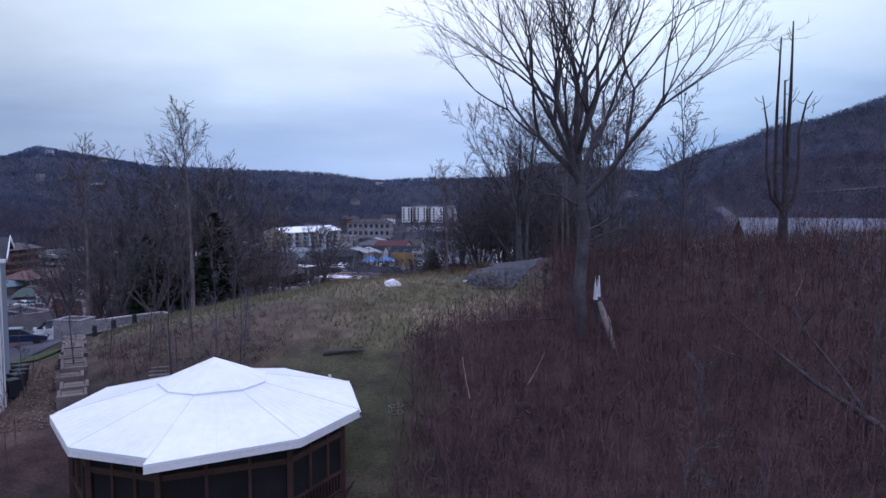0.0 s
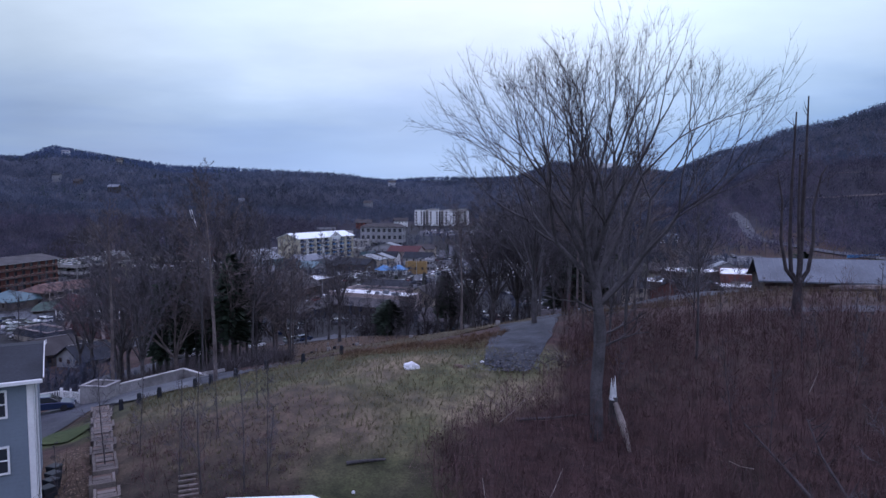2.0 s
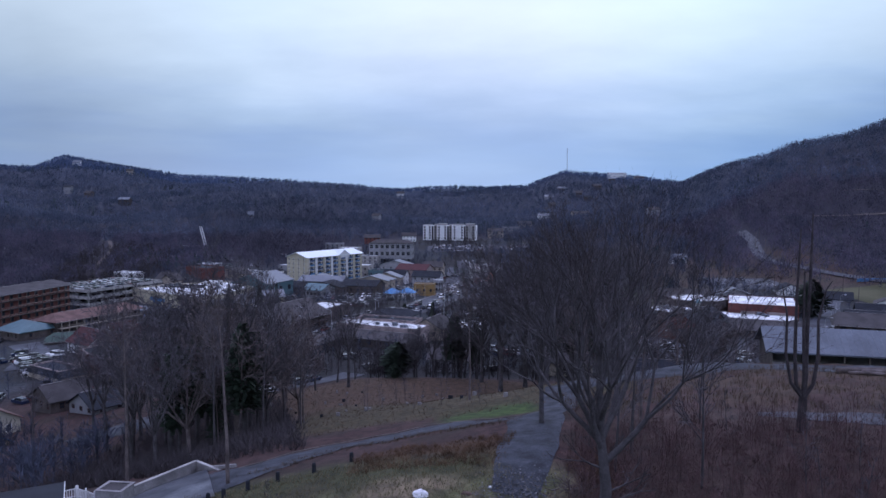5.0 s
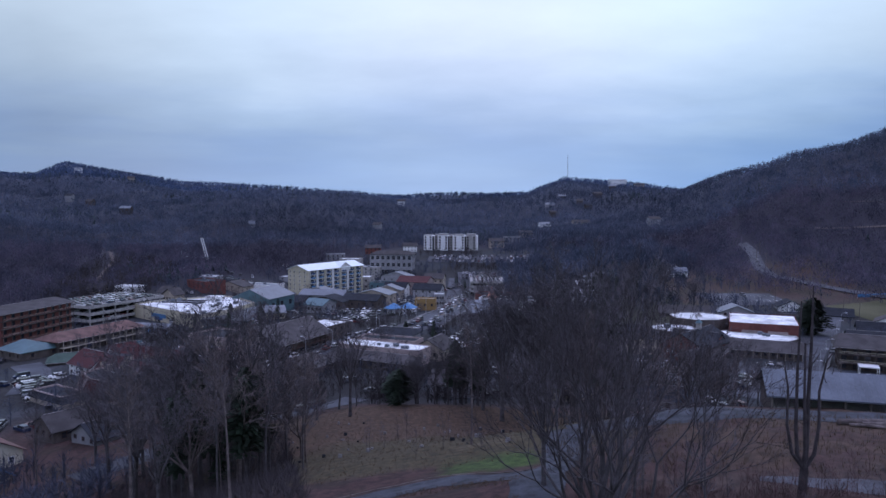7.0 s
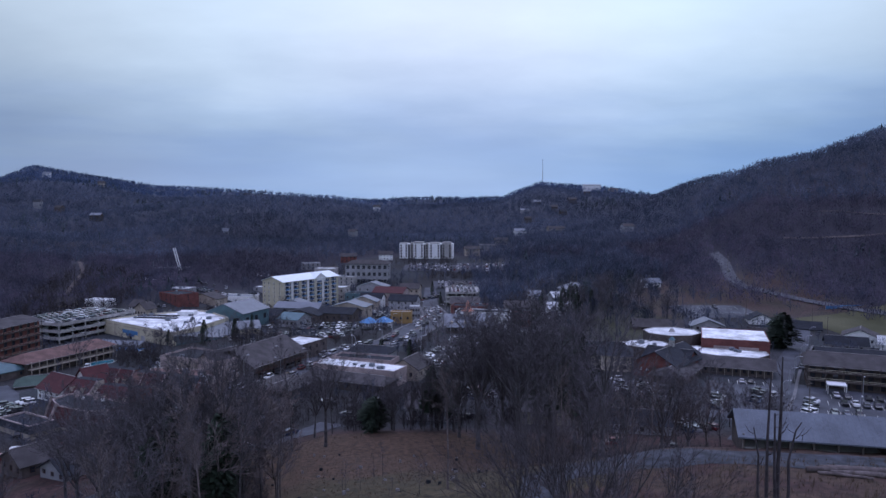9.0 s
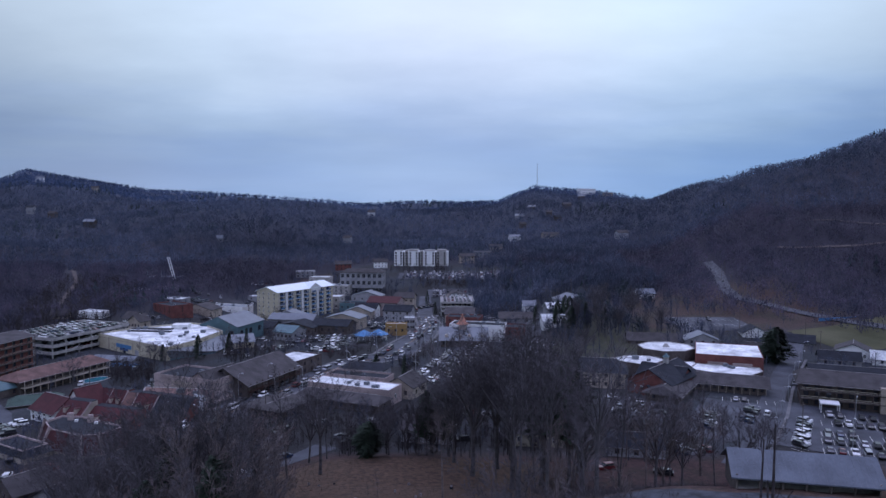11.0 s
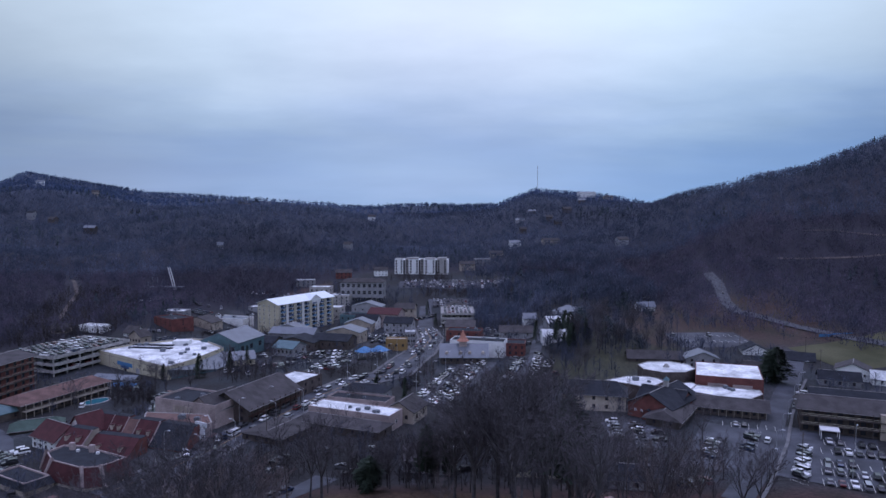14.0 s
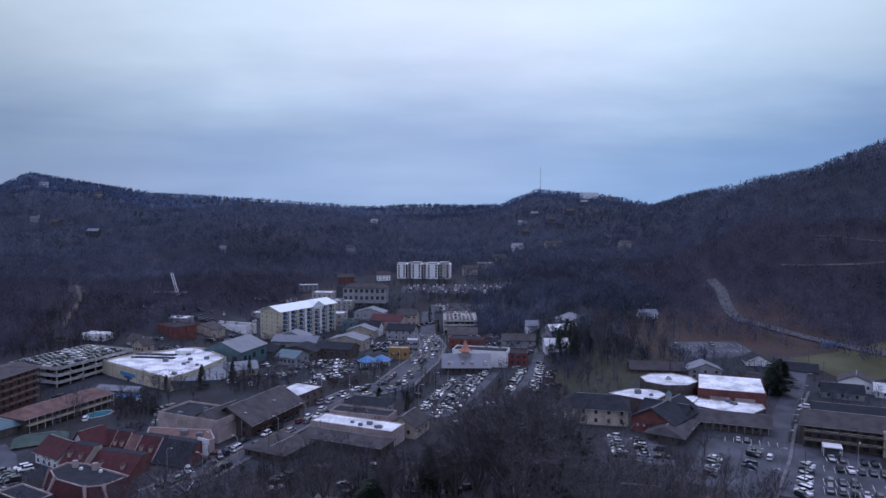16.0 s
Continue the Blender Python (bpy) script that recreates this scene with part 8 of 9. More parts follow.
lying("fallen_log", [(-6.3, 36.3, 0.1), (-5.4, 36.5, 0.12), (-4.2, 36.65, 0.14)], 0.13, M["bark_dark"], "dark fallen log at the edge of lawn", "log")
lying("fallen_log", [(3.3, 41.4, 0.15), (5.5, 41.6, 0.3), (7.8, 42.4, 0.35)], 0.11, M["bark_dark"], "dark fallen pole on the brushy bank", "log")
def leaning_stem(pts, r, seed):
    ob = thing("fallen_tree", pose(0, 0, 0), "leaning dead stem with broken side branches", "tree", "fallen stems")
    rnd_ = random.Random(seed)
    P = [Vector((x, y, gz(x, y) + dz)) for x, y, dz in pts]
    v, f = [], []
    tube(v, f, P, [r * (1 - 0.75 * i / (len(P) - 1)) for i in range(len(P))], 7)
    raw("stem", v, f, M["limb_bark"], ob, "", True)
    v, f = [], []
    for q in range(14):
        t = rnd_.uniform(0.25, 0.98) * (len(P) - 1)
        p = P[int(t)].lerp(P[min(len(P) - 1, int(t) + 1)], t - int(t))
        d_ = Vector((rnd_.uniform(-1, 1), rnd_.uniform(-0.6, 0.8), rnd_.uniform(-0.1, 0.9))).normalized()
        ln = rnd_.uniform(0.5, 1.6)
        tube(v, f, [p, p + d_ * ln * 0.5, p + d_ * ln + Vector((0, 0, 0.15))], [0.035, 0.022, 0.006], 4)
    raw("branch", v, f, M["limb_bark"], ob)


leaning_stem([(17.6, 23, 0.4), (17.0, 27, 0.9), (16.4, 30.5, 1.3), (16.2, 34, 1.5), (15.5, 37.5, 2.2)], 0.17, 1)
leaning_stem([(17.3, 28, 0.8), (17.9, 31, 1.2), (18.0, 34, 1.9), (18.7, 37, 2.3)], 0.11, 2)
rnd = random.Random(12)
for k in range(9):
    x, y = rnd.uniform(1, 22), rnd.uniform(24, 44)
    a = rnd.uniform(0, 6.28)
    ln = rnd.uniform(0.8, 2.2)
    lying("dead_branch", [(x, y, 0.5), (x + ln * 0.5 * math.cos(a), y + ln * 0.5 * math.sin(a), 0.9), (x + ln * math.cos(a), y + ln * math.sin(a), 1.5)], 0.03, M["bark_pale"], "pale dead branch caught in brambles", "branch", "dead branches")
# brush heap on the bank behind the drive
rnd = random.Random(14)
heap = thing("brush_pile", at(7.6, 50.5), "heap of cut branches at the end of drive", "brush pile")
v, f = [], []
for k in range(90):
    a, rr = rnd.uniform(0, 6.28), rnd.uniform(0, 1.6)
    p = Vector((rr * math.cos(a), rr * math.sin(a), rnd.uniform(0, 0.5)))
    d = Vector((rnd.uniform(-1, 1), rnd.uniform(-1, 1), rnd.uniform(0.0, 0.7))).normalized()
    tube(v, f, [p, p + d * rnd.uniform(0.6, 1.8)], [0.03, 0.01], 4)
raw("twig", v, f, M["bark"], heap)["kind"] = "stuff"
# a crate frame on the grass behind the gazebo
crate = thing("wire_crate", at(-2.1, 30.9, 25), "small rusty wire crate on the grass", "crate")
v, f = [], []
for z in (0.05, 0.35):
    for p, q in (((-0.3, -0.2), (0.3, -0.2)), ((0.3, -0.2), (0.3, 0.2)), ((0.3, 0.2), (-0.3, 0.2)), ((-0.3, 0.2), (-0.3, -0.2))):
        tube(v, f, [Vector((*p, z)), Vector((*q, z))], [0.015, 0.015], 4)
for x in (-0.3, 0, 0.3):
    for y in (-0.2, 0.2):
        tube(v, f, [Vector((x, y, 0)), Vector((x, y, 0.36))], [0.015, 0.015], 4)
raw("frame", v, f, M["bark_pale"], crate)

# little markers and stones standing in the lower field
rnd = random.Random(21)
for k in range(46):
    x, y = rnd.uniform(-42, 8), rnd.uniform(88, 146)
    if abs(x + 11.6) < 1.5:
        continue
    m_ob = thing("grave_marker", at(x, y, rnd.uniform(-25, 25), 1, rnd.uniform(-4, 4)), "small weathered stone marker in the brown field", "marker", "markers in the field")
    w_, h_ = rnd.uniform(0.18, 0.36), rnd.uniform(0.3, 0.65)
    bm = slab(bmesh.new(), -w_, w_, -0.09, 0.09, -0.2, h_, 0.07)
    part("stone", bm, M["block"] if k % 3 else M["slate"], m_ob)

# ---- far things ----
mast = thing("radio_mast", pose(226, 1545, gz(226, 1545)), "slender lattice radio mast on the far hilltop", "mast")
v, f = [], []
H = 168 - gz(226, 1545)
for k in range(3):
    a = k * 2.094
    tube(v, f, [Vector((0.9 * math.cos(a), 0.9 * math.sin(a), -1)), Vector((0.5 * math.cos(a), 0.5 * math.sin(a), H))], [0.28, 0.2], 4)
for q in range(14):
    z = H * q / 14
    tube(v, f, [Vector((0.9, 0, z)), Vector((-0.45, 0.78, z + H / 14))], [0.12, 0.12], 3)
raw("lattice", v, f, M["metal"], mast)
for k, (x, y, w, e, wm, rm, lab) in enumerate([
    (286, 1390, 34, 9, "white_paint", "grey_metal", "white villa on the wooded hill"), (330, 1360, 18, 6, "tan", "shingle", "house on the wooded hill"),
    (92, 860, 14, 8, "white_paint", "grey_metal", "white hillside house"), (132, 850, 20, 6, "tan", "shingle", "long tan hillside house"),
    (-232, 745, 6, 4, "grey_wall", "grey_metal", "white cottage in the woods"), (-700, 1240, 12, 6, "white_paint", "grey_metal", "white cottage in the woods"),
    (-560, 1150, 10, 6, "tan", "shingle", "cottage in the woods"), (-100, 1050, 10, 6, "white_paint", "shingle", "white cottage in the woods"),
    (124, 424, 11, 3.2, "white_paint", "grey_metal", "low white row building under the woods"), (60, 760, 14, 6, "tan", "shingle", "tan hillside lodge"),
    (40, 700, 16, 7, "grey_wall", "membrane", "pale building behind the apartments"), (24, 672, 14, 7, "tan", "shingle", "tan building beside the apartments"),
    (-56, 640, 12, 6, "white_paint", "shingle", "white house above town"), (-90, 630, 14, 6, "brick", "shingle", "brick house above town"),
    (-120, 600, 16, 5, "grey_wall", "membrane", "grey hall above town"), (480, 640, 14, 6, "tan", "shingle", "hillside house on the slope"),
]):
    g = gz(x, y)
    building(lab + " with pitched roof" if rm != "membrane" else lab + " with flat roof", (x, y), (x + w, y + 2), w * 0.5, g + e, M[wm], M[rm], "house", "house", "gable" if rm != "membrane" else "flat", rh=2.5, base=g - 1, storeys=2, front=4, side=1, seed=k)
ride = thing("ride_tower", pose(-204, 533, gz(-204, 533)), "tall white slanted beams of a fairground ride", "ride")
for k in range(2):
    v, f = [], []
    tube(v, f, [Vector((1.5 * k + 4.5, 0, -1)), Vector((1.5 * k, 0, 17))], [0.4, 0.35], 6)
    raw("beam", v, f, M["white_paint"], ride)
block("deck", -14, 12, -2, 5, 1.5, 2.2, M["grey_metal"], ride)
for k in range(6):
    block("trestle", -14 + k * 5, -13.7 + k * 5, 0, 0.3, -1, 1.5, M["grey_metal"], ride)
    block("trestle", -18 + k * 3.6, -17.6 + k * 3.6, 6, 6.4, 0, 6 + 3 * math.sin(k), M["grey_metal"], ride)
fence_b = thing("banner_fence", pose(196, 352, gz(196, 352), 0, 0, 10), "long blue banner fence behind the sports field", "fence")
block("panel", 0, 34, 0, 0.15, 0.4, 2.0, M["blue"], fence_b)
for k in range(8):
    block("post", k * 4.8, k * 4.8 + 0.15, 0.16, 0.3, -0.4, 2.2, M["metal"], fence_b)
POLES = [(181, 424), (186, 450), (193, 462), (129, 420), (-37, 349), (10, 262), (103, 192), (-54, 218), (-118, 236), (168, 300), (150, 340), (60, 372), (86, 440), (-2, 296), (172, 320)]
for k, (x, y) in enumerate(POLES):
    p_ob = thing("utility_pole", at(x, y, k * 35), "timber utility pole with a crossarm", "pole", "utility poles")
    v, f = [], []
    tube(v, f, [Vector((0, 0, -0.5)), Vector((0, 0, 10.5))], [0.16, 0.11], 6)
    raw("pole", v, f, M["wood"], p_ob)
    block("crossarm", -1.1, 1.1, -0.07, 0.07, 9.6, 9.75, M["wood"], p_ob)
sg = thing("street_sign", pose(-73, 213, gz(-73, 213), 0, 0, -30), "tall shop sign of pale panels on a mast", "sign")
block("mast", -0.15, 0.15, -0.15, 0.15, -0.3, 6.5, M["metal"], sg)
for z, w_ in ((6.6, 2.4), (4.6, 1.6), (3.0, 1.8)):
    block("panel", -w_, w_, -0.2, 0.2, z - 0.7, z + 0.9, M["sign"], sg)

# fallen leaves beside the house
lr = np.random.RandomState(31)
n = 5200
lx, ly = lr.uniform(-26.5, -17, n), lr.uniform(31, 45, n)
k = (lx < -18.5 - (ly - 33) * 0.45) & (lx > -22.2 - (ly - 34) * 0.46)
lx, ly = lx[k], ly[k]
n = len(lx)
c = np.stack([lx, ly, land(lx, ly) + 0.035], -1)
q = [c + np.stack([np.cos(a_), np.sin(a_), lr.uniform(-0.4, 0.4, n)], -1) * lr.uniform(0.04, 0.09, n)[:, None] for a_ in [lr.uniform(0, 1.2, n) + 1.57 * w_ for w_ in range(4)]]
tagged(new("fallen_leaves", tri_mesh("fallen_leaves", np.stack(q, 1).reshape(-1, 3), np.arange(n * 4).reshape(-1, 4), M["leaf"])), "dry brown fallen leaves beside the house", "leaves", kind="stuff")

# loose stones and bits on the worn end of the drive
n = 800
lx, ly = lr.normal(4.0, 1.4, n), 49.2 + np.abs(lr.normal(0, 2.2, n))
lx = lx + (ly - 52) * 0.2
c = np.stack([lx, ly, land(lx, ly) + 0.13], -1)
q = [c + np.stack([np.cos(a_), np.sin(a_), lr.uniform(0, 0.9, n)], -1) * lr.uniform(0.03, 0.13, n)[:, None] for a_ in [lr.uniform(0, 1.2, n) + 1.57 * w_ for w_ in range(4)]]
tagged(new("gravel_bits", tri_mesh("gravel_bits", np.stack(q, 1).reshape(-1, 3), np.arange(n * 4).reshape(-1, 4), M["rubble"])), "loose stones and broken asphalt at the drive's end", "gravel", kind="stuff")

# bright little roofs scattered through the hill woods
rnd = random.Random(61)
for k in range(14):
    a_ = radians((rnd.uniform(6, 15) if k < 8 else rnd.uniform(-33, -6)))
    r_ = rnd.uniform(760, 1350) if k < 8 else rnd.uniform(760, 1500)
    hx, hy = r_ * math.sin(a_), r_ * math.cos(a_)
    hz_ = gz(hx, hy)
    w_, d_, e_ = rnd.uniform(8, 13), rnd.uniform(7, 9), rnd.uniform(6, 9)
    ob = thing("house", pose(hx, hy, hz_, 0, 0, rnd.uniform(-25, 25)), rnd.choice(("white cottage with pale roof in hill woods", "small timber chalet among the hill woods", "grey chalet on the wooded hillside")), "house", "hillside houses")
    walls(ob, w_, d_, -4, e_, M[rnd.choice(("brown_wall", "brown_wall", "grey_wall"))], 2.4, True)
    gable_roof(ob, w_, d_, e_, 2.4, M[rnd.choice(("grey_metal", "shingle", "slate"))], 0.6, True)

# ---- cars ----


def extrude_profile(prof, half, taper=1.0, bev=0.06):
    """A side profile (x, z) drawn out to both sides; taper narrows its top."""
    bm = bmesh.new()
    zs = [z for _, z in prof]
    lo, hi = min(zs), max(zs)
    rings = []
    for s in (-1, 1):
        rings.append([bm.verts.new((x, s * half * (1 - (1 - taper) * (z - lo) / max(1e-6, hi - lo)), z)) for x, z in prof])
    n = len(prof)
    bm.faces.new(rings[0])
    bm.faces.new(list(reversed(rings[1])))
    for i in range(n):
        bm.faces.new((rings[0][i], rings[1][i], rings[1][(i + 1) % n], rings[0][(i + 1) % n]))
    bmesh.ops.recalc_face_normals(bm, faces=bm.faces)
    if bev:
        bmesh.ops.bevel(bm, geom=list(bm.edges), offset=bev, segments=1, affect='EDGES')
    return bm


SHAPES = {
    "sedan": ([(-2.28, 0.28), (2.25, 0.28), (2.38, 0.48), (2.3, 0.68), (1.9, 0.8), (1.15, 0.92), (-1.6, 0.97), (-2.15, 0.93), (-2.34, 0.76), (-2.36, 0.45)], [(-1.9, 0.94), (1.2, 0.9), (0.3, 1.42), (-0.95, 1.44)], 0.9),
    "suv": ([(-2.33, 0.33), (2.3, 0.33), (2.42, 0.6), (2.36, 0.84), (1.95, 0.96), (1.3, 1.06), (-2.2, 1.1), (-2.38, 0.8)], [(-2.3, 1.06), (1.2, 1.04), (0.55, 1.72), (-2.05, 1.74)], 0.95),
    "van": ([(-2.6, 0.35), (2.5, 0.35), (2.55, 0.95), (1.9, 1.2), (-2.6, 1.2)], [(-2.58, 1.18), (1.85, 1.18), (1.1, 2.0), (-2.5, 2.05)], 0.98),
    "pickup": ([(-2.8, 0.4), (2.7, 0.4), (2.75, 0.9), (1.5, 1.1), (-2.8, 1.08)], [(-0.6, 1.06), (1.3, 1.08), (0.7, 1.75), (-0.4, 1.77)], 0.96),
}
CARMESH = {}


def car_meshes(shape):
    prof, cabin, half = SHAPES[shape]
    out_ = {}
    bm = extrude_profile(prof, half, 0.96)
    body = bpy.data.meshes.new("body")
    bm.to_mesh(body)
    bm.free()
    bm = extrude_profile(cabin, half * 0.93, 0.82, 0.04)
    glass = bpy.data.meshes.new("window")
    bm.to_mesh(glass)
    bm.free()
    glass.materials.append(M["car_glass"])
    (x0, z0), (x1, _), (x2, z2), (x3, z3) = cabin
    bm = extrude_profile([(x3 - 0.04, z3 - 0.06), (x2 + 0.04, z2 - 0.06), (x2 - 0.06, z2 + 0.05), (x3 + 0.06, z3 + 0.05)], half * 0.79, 0.95, 0.02)
    roof = bpy.data.meshes.new("roof")
    bm.to_mesh(roof)
    bm.free()
    bm = bmesh.new()
    bmesh.ops.create_cone(bm, cap_ends=True, segments=12, radius1=0.34, radius2=0.34, depth=0.24, matrix=pose(0, 0, 0, 90, 0, 0))
    bmesh.ops.bevel(bm, geom=[e for e in bm.edges if abs(e.verts[0].co.y - e.verts[1].co.y) < 0.01], offset=0.04, segments=1, affect='EDGES')
    tyre = bpy.data.meshes.new("wheel")
    bm.to_mesh(tyre)
    bm.free()
    tyre.materials.append(M["rubber"])
    bm = slab(bmesh.new(), -0.03, 0.03, -0.16, 0.16, -0.07, 0.07, 0.02)
    lamp = bpy.data.meshes.new("tail_lamp")
    bm.to_mesh(lamp)
    bm.free()
    lamp.materials.append(M["lamp_red"])
    hl = lamp.copy()
    hl.name = "headlamp"
    hl.materials[0] = M["sign"]
    return body, glass, roof, tyre, lamp, hl, half, prof


PAINTS = [("white", car_paint("white_car_paint", (0.7, 0.7, 0.71), 0.0), 6), ("silver", car_paint("silver_car_paint", (0.36, 0.37, 0.4), 0.5), 3), ("grey", car_paint("grey_car_paint", (0.13, 0.135, 0.15), 0.4), 6),
          ("black", car_paint("black_car_paint", (0.015, 0.016, 0.02), 0.1), 7), ("dark blue", car_paint("blue_car_paint", (0.016, 0.028, 0.07), 0.2), 2), ("dark red", car_paint("red_car_paint", (0.11, 0.012, 0.016), 0.1), 1)]
PAINT_BAG = [p for p in PAINTS for _ in range(p[2])]
PROTO = {}


def car_at(x, y, rz, rnd, lift=0.1, z=None, shape=None, paint=None, group="parked cars", where="parked", lamps=False):
    shape = shape or rnd.choice(["sedan", "sedan", "suv", "suv", "suv", "van", "pickup"])
    colour, mt, _ = paint or rnd.choice(PAINT_BAG)
    key = (shape, colour)
    if shape not in CARMESH:
        CARMESH[shape] = car_meshes(shape)
    body, glass, roof, tyre, lamp, hl, half, prof = CARMESH[shape]
    zz = gz(x, y) + lift + (0.1 if y > 160 else 0.0) if z is None else z
    m = pose(x, y, zz, 0, 0, rz) @ Matrix.Scale(0.9, 4)
    ob = thing("car", m, "%s %s, %s" % (colour, {"sedan": "saloon car with dark windows", "suv": "tall estate car with dark windows", "van": "boxy van with dark windows", "pickup": "pickup truck with open bed"}[shape], where), "car", group)
    if key not in PROTO:
        b2, r2 = body.copy(), roof.copy()
        b2.materials.append(mt)
        r2.materials.append(mt)
        PROTO[key] = b2, r2
    b2, r2 = PROTO[key]
    share("body", b2, ob, Matrix())
    share("window", glass, ob, Matrix())
    share("roof", r2, ob, Matrix())
    L = prof[1][0]
    if y > 270:
        if ("axles", shape) not in PROTO:
            bm = bmesh.new()
            bmesh.ops.create_cone(bm, cap_ends=True, segments=8, radius1=0.34, radius2=0.34, depth=half * 1.96, matrix=pose(0, 0, 0.34, 90, 0, 0))
            PROTO["axles", shape] = bpy.data.meshes.new("wheel_pair")
            bm.to_mesh(PROTO["axles", shape])
            bm.free()
            PROTO["axles", shape].materials.append(M["rubber"])
        for sx in (-0.63, 0.64):
            share("wheel_pair", PROTO["axles", shape], ob, pose(sx * L, 0, 0))
    else:
        for sx in (-0.63, 0.64):
            for sy in (-1, 1):
                share("wheel", tyre, ob, pose(sx * L, sy * (half - 0.12), 0.34))
    for sy in (-1, 1) if lamps else ():
        share("tail_lamp", lamp, ob, pose(-L - 0.02, sy * (half - 0.22), 0.75))
        share("headlamp", hl, ob, pose(L + 0.03, sy * (half - 0.24), 0.66))
    return ob


rnd = random.Random(40)
CARS = 0
BAYS = []


def row(a, b, turn, gap=2.75, fill=0.9, lift=0.1, z=None, where="parked in a lot"):
    """Cars side by side from a to b, each turned by turn from the row's line."""
    global CARS
    rz, L = seat_of(a, b)
    n = int(L / gap)
    for k in range(n + 1):
        t, c_, s_ = k / n, math.cos(radians(rz + turn)), math.sin(radians(rz + turn))
        BAYS.append((a[0] + (b[0] - a[0]) * t, a[1] + (b[1] - a[1]) * t, c_, s_))
    for k in range(n):
        if rnd.random() > fill:
            continue
        t = (k + 0.5) / n
        x, y = a[0] + (b[0] - a[0]) * t, a[1] + (b[1] - a[1]) * t
        car_at(x, y, rz + turn + rnd.uniform(-3, 3) + rnd.choice((0, 180)), rnd, lift, z, where=where)
        CARS += 1


# motel lot, left to right across its bays
row((103, 181), (124, 171), 90, 2.8)
row((107, 189), (131, 178), 90, 2.8)
row((110.5, 195.5), (136, 184.5), 90, 2.8)
row((116, 205.5), (142, 194), 90, 2.8, 0.95)
row((121, 213), (150, 200), 90, 2.8, 0.6)
row((96.5, 181), (113, 209), 60, 2.65, 0.85)
# lot between the low wings
row((79, 199), (88, 217), 70, 2.65, 0.8)
row((93, 205), (104, 224), 70, 2.65, 0.8)
row((97, 232), (112, 226), 90, 2.65, 0.5)
# lot below the brick gable
row((57, 214), (60, 236), 80, 2.8, 0.8)
row((64, 212), (67, 232), 80, 2.8, 0.8)
row((70, 213), (72, 226), 80, 2.8, 0.7)
# long diagonal lot
row((-8, 262), (7, 318), 50, 2.7, 0.95)
row((-2, 258), (14, 322), 50, 2.7, 0.95)
row((4, 262), (22, 332), 50, 2.7, 0.9)
# narrow street, both sides
row((30, 296), (42, 340), 60, 2.65, 0.95)
row((40, 292), (52, 348), 60, 2.65, 0.95)
# vans and coaches by the village
row((-134, 202), (-122, 190), 80, 2.65, 0.9)
row((-139, 210), (-131, 203), 85, 3.0, 0.9)
row((-128, 196), (-118, 184), 80, 2.65, 0.8)
row((-131, 206), (-121.5, 196.5), 80, 2.5, 1.0)
row((-129.5, 210.2), (-123, 205.5), 75, 2.6, 0.9)
row((-80.5, 193), (-74, 206), 55, 3.4, 0.9)
row((-71, 212), (-66.5, 224), 50, 3.2, 0.9)
row((-70.5, 194), (-64.5, 208), 20, 5.6, 0.9)
# school lot
row((121, 346), (156, 346), 90, 3.0, 0.18)
row((121, 358), (156, 358), 90, 3.0, 0.1)
# lots beside the main street
row((-74, 356), (-40, 362), 70, 2.7, 0.9)
row((-70, 346), (-42, 350), 70, 2.7, 0.9)
row((-66, 334), (-46, 340), 70, 2.7, 0.8)
row((-60, 312), (-48, 330), 60, 2.8, 0.8)
# traffic and kerbside cars along the main street
ML = [(-76.5, 191), (-70, 205), (-63, 226), (-54, 249), (-46, 272), (-36, 293), (-20, 309), (-9, 362), (-3, 420), (-7, 470)]
for p, q in zip(ML, ML[1:]):
    rz, L = seat_of(p, q)
    nx_, ny_ = -math.sin(radians(rz)), math.cos(radians(rz))
    for off, fill, gap in ((-4.3, 0.5, 6.2), (-1.5, 0.45, 8.0), (1.6, 0.4, 8.0), (4.4, 0.5, 6.2)):
        for k in range(int(L / gap)):
            if rnd.random() > fill:
                continue
            t = (k + rnd.uniform(0.3, 0.7)) / int(L / gap)
            car_at(p[0] + (q[0] - p[0]) * t + nx_ * off, p[1] + (q[1] - p[1]) * t + ny_ * off, rz + (180 if off > 0 else 0) + rnd.uniform(-2, 2), rnd, 0.12, where="on the main street", group="cars on the main street")
            CARS += 1
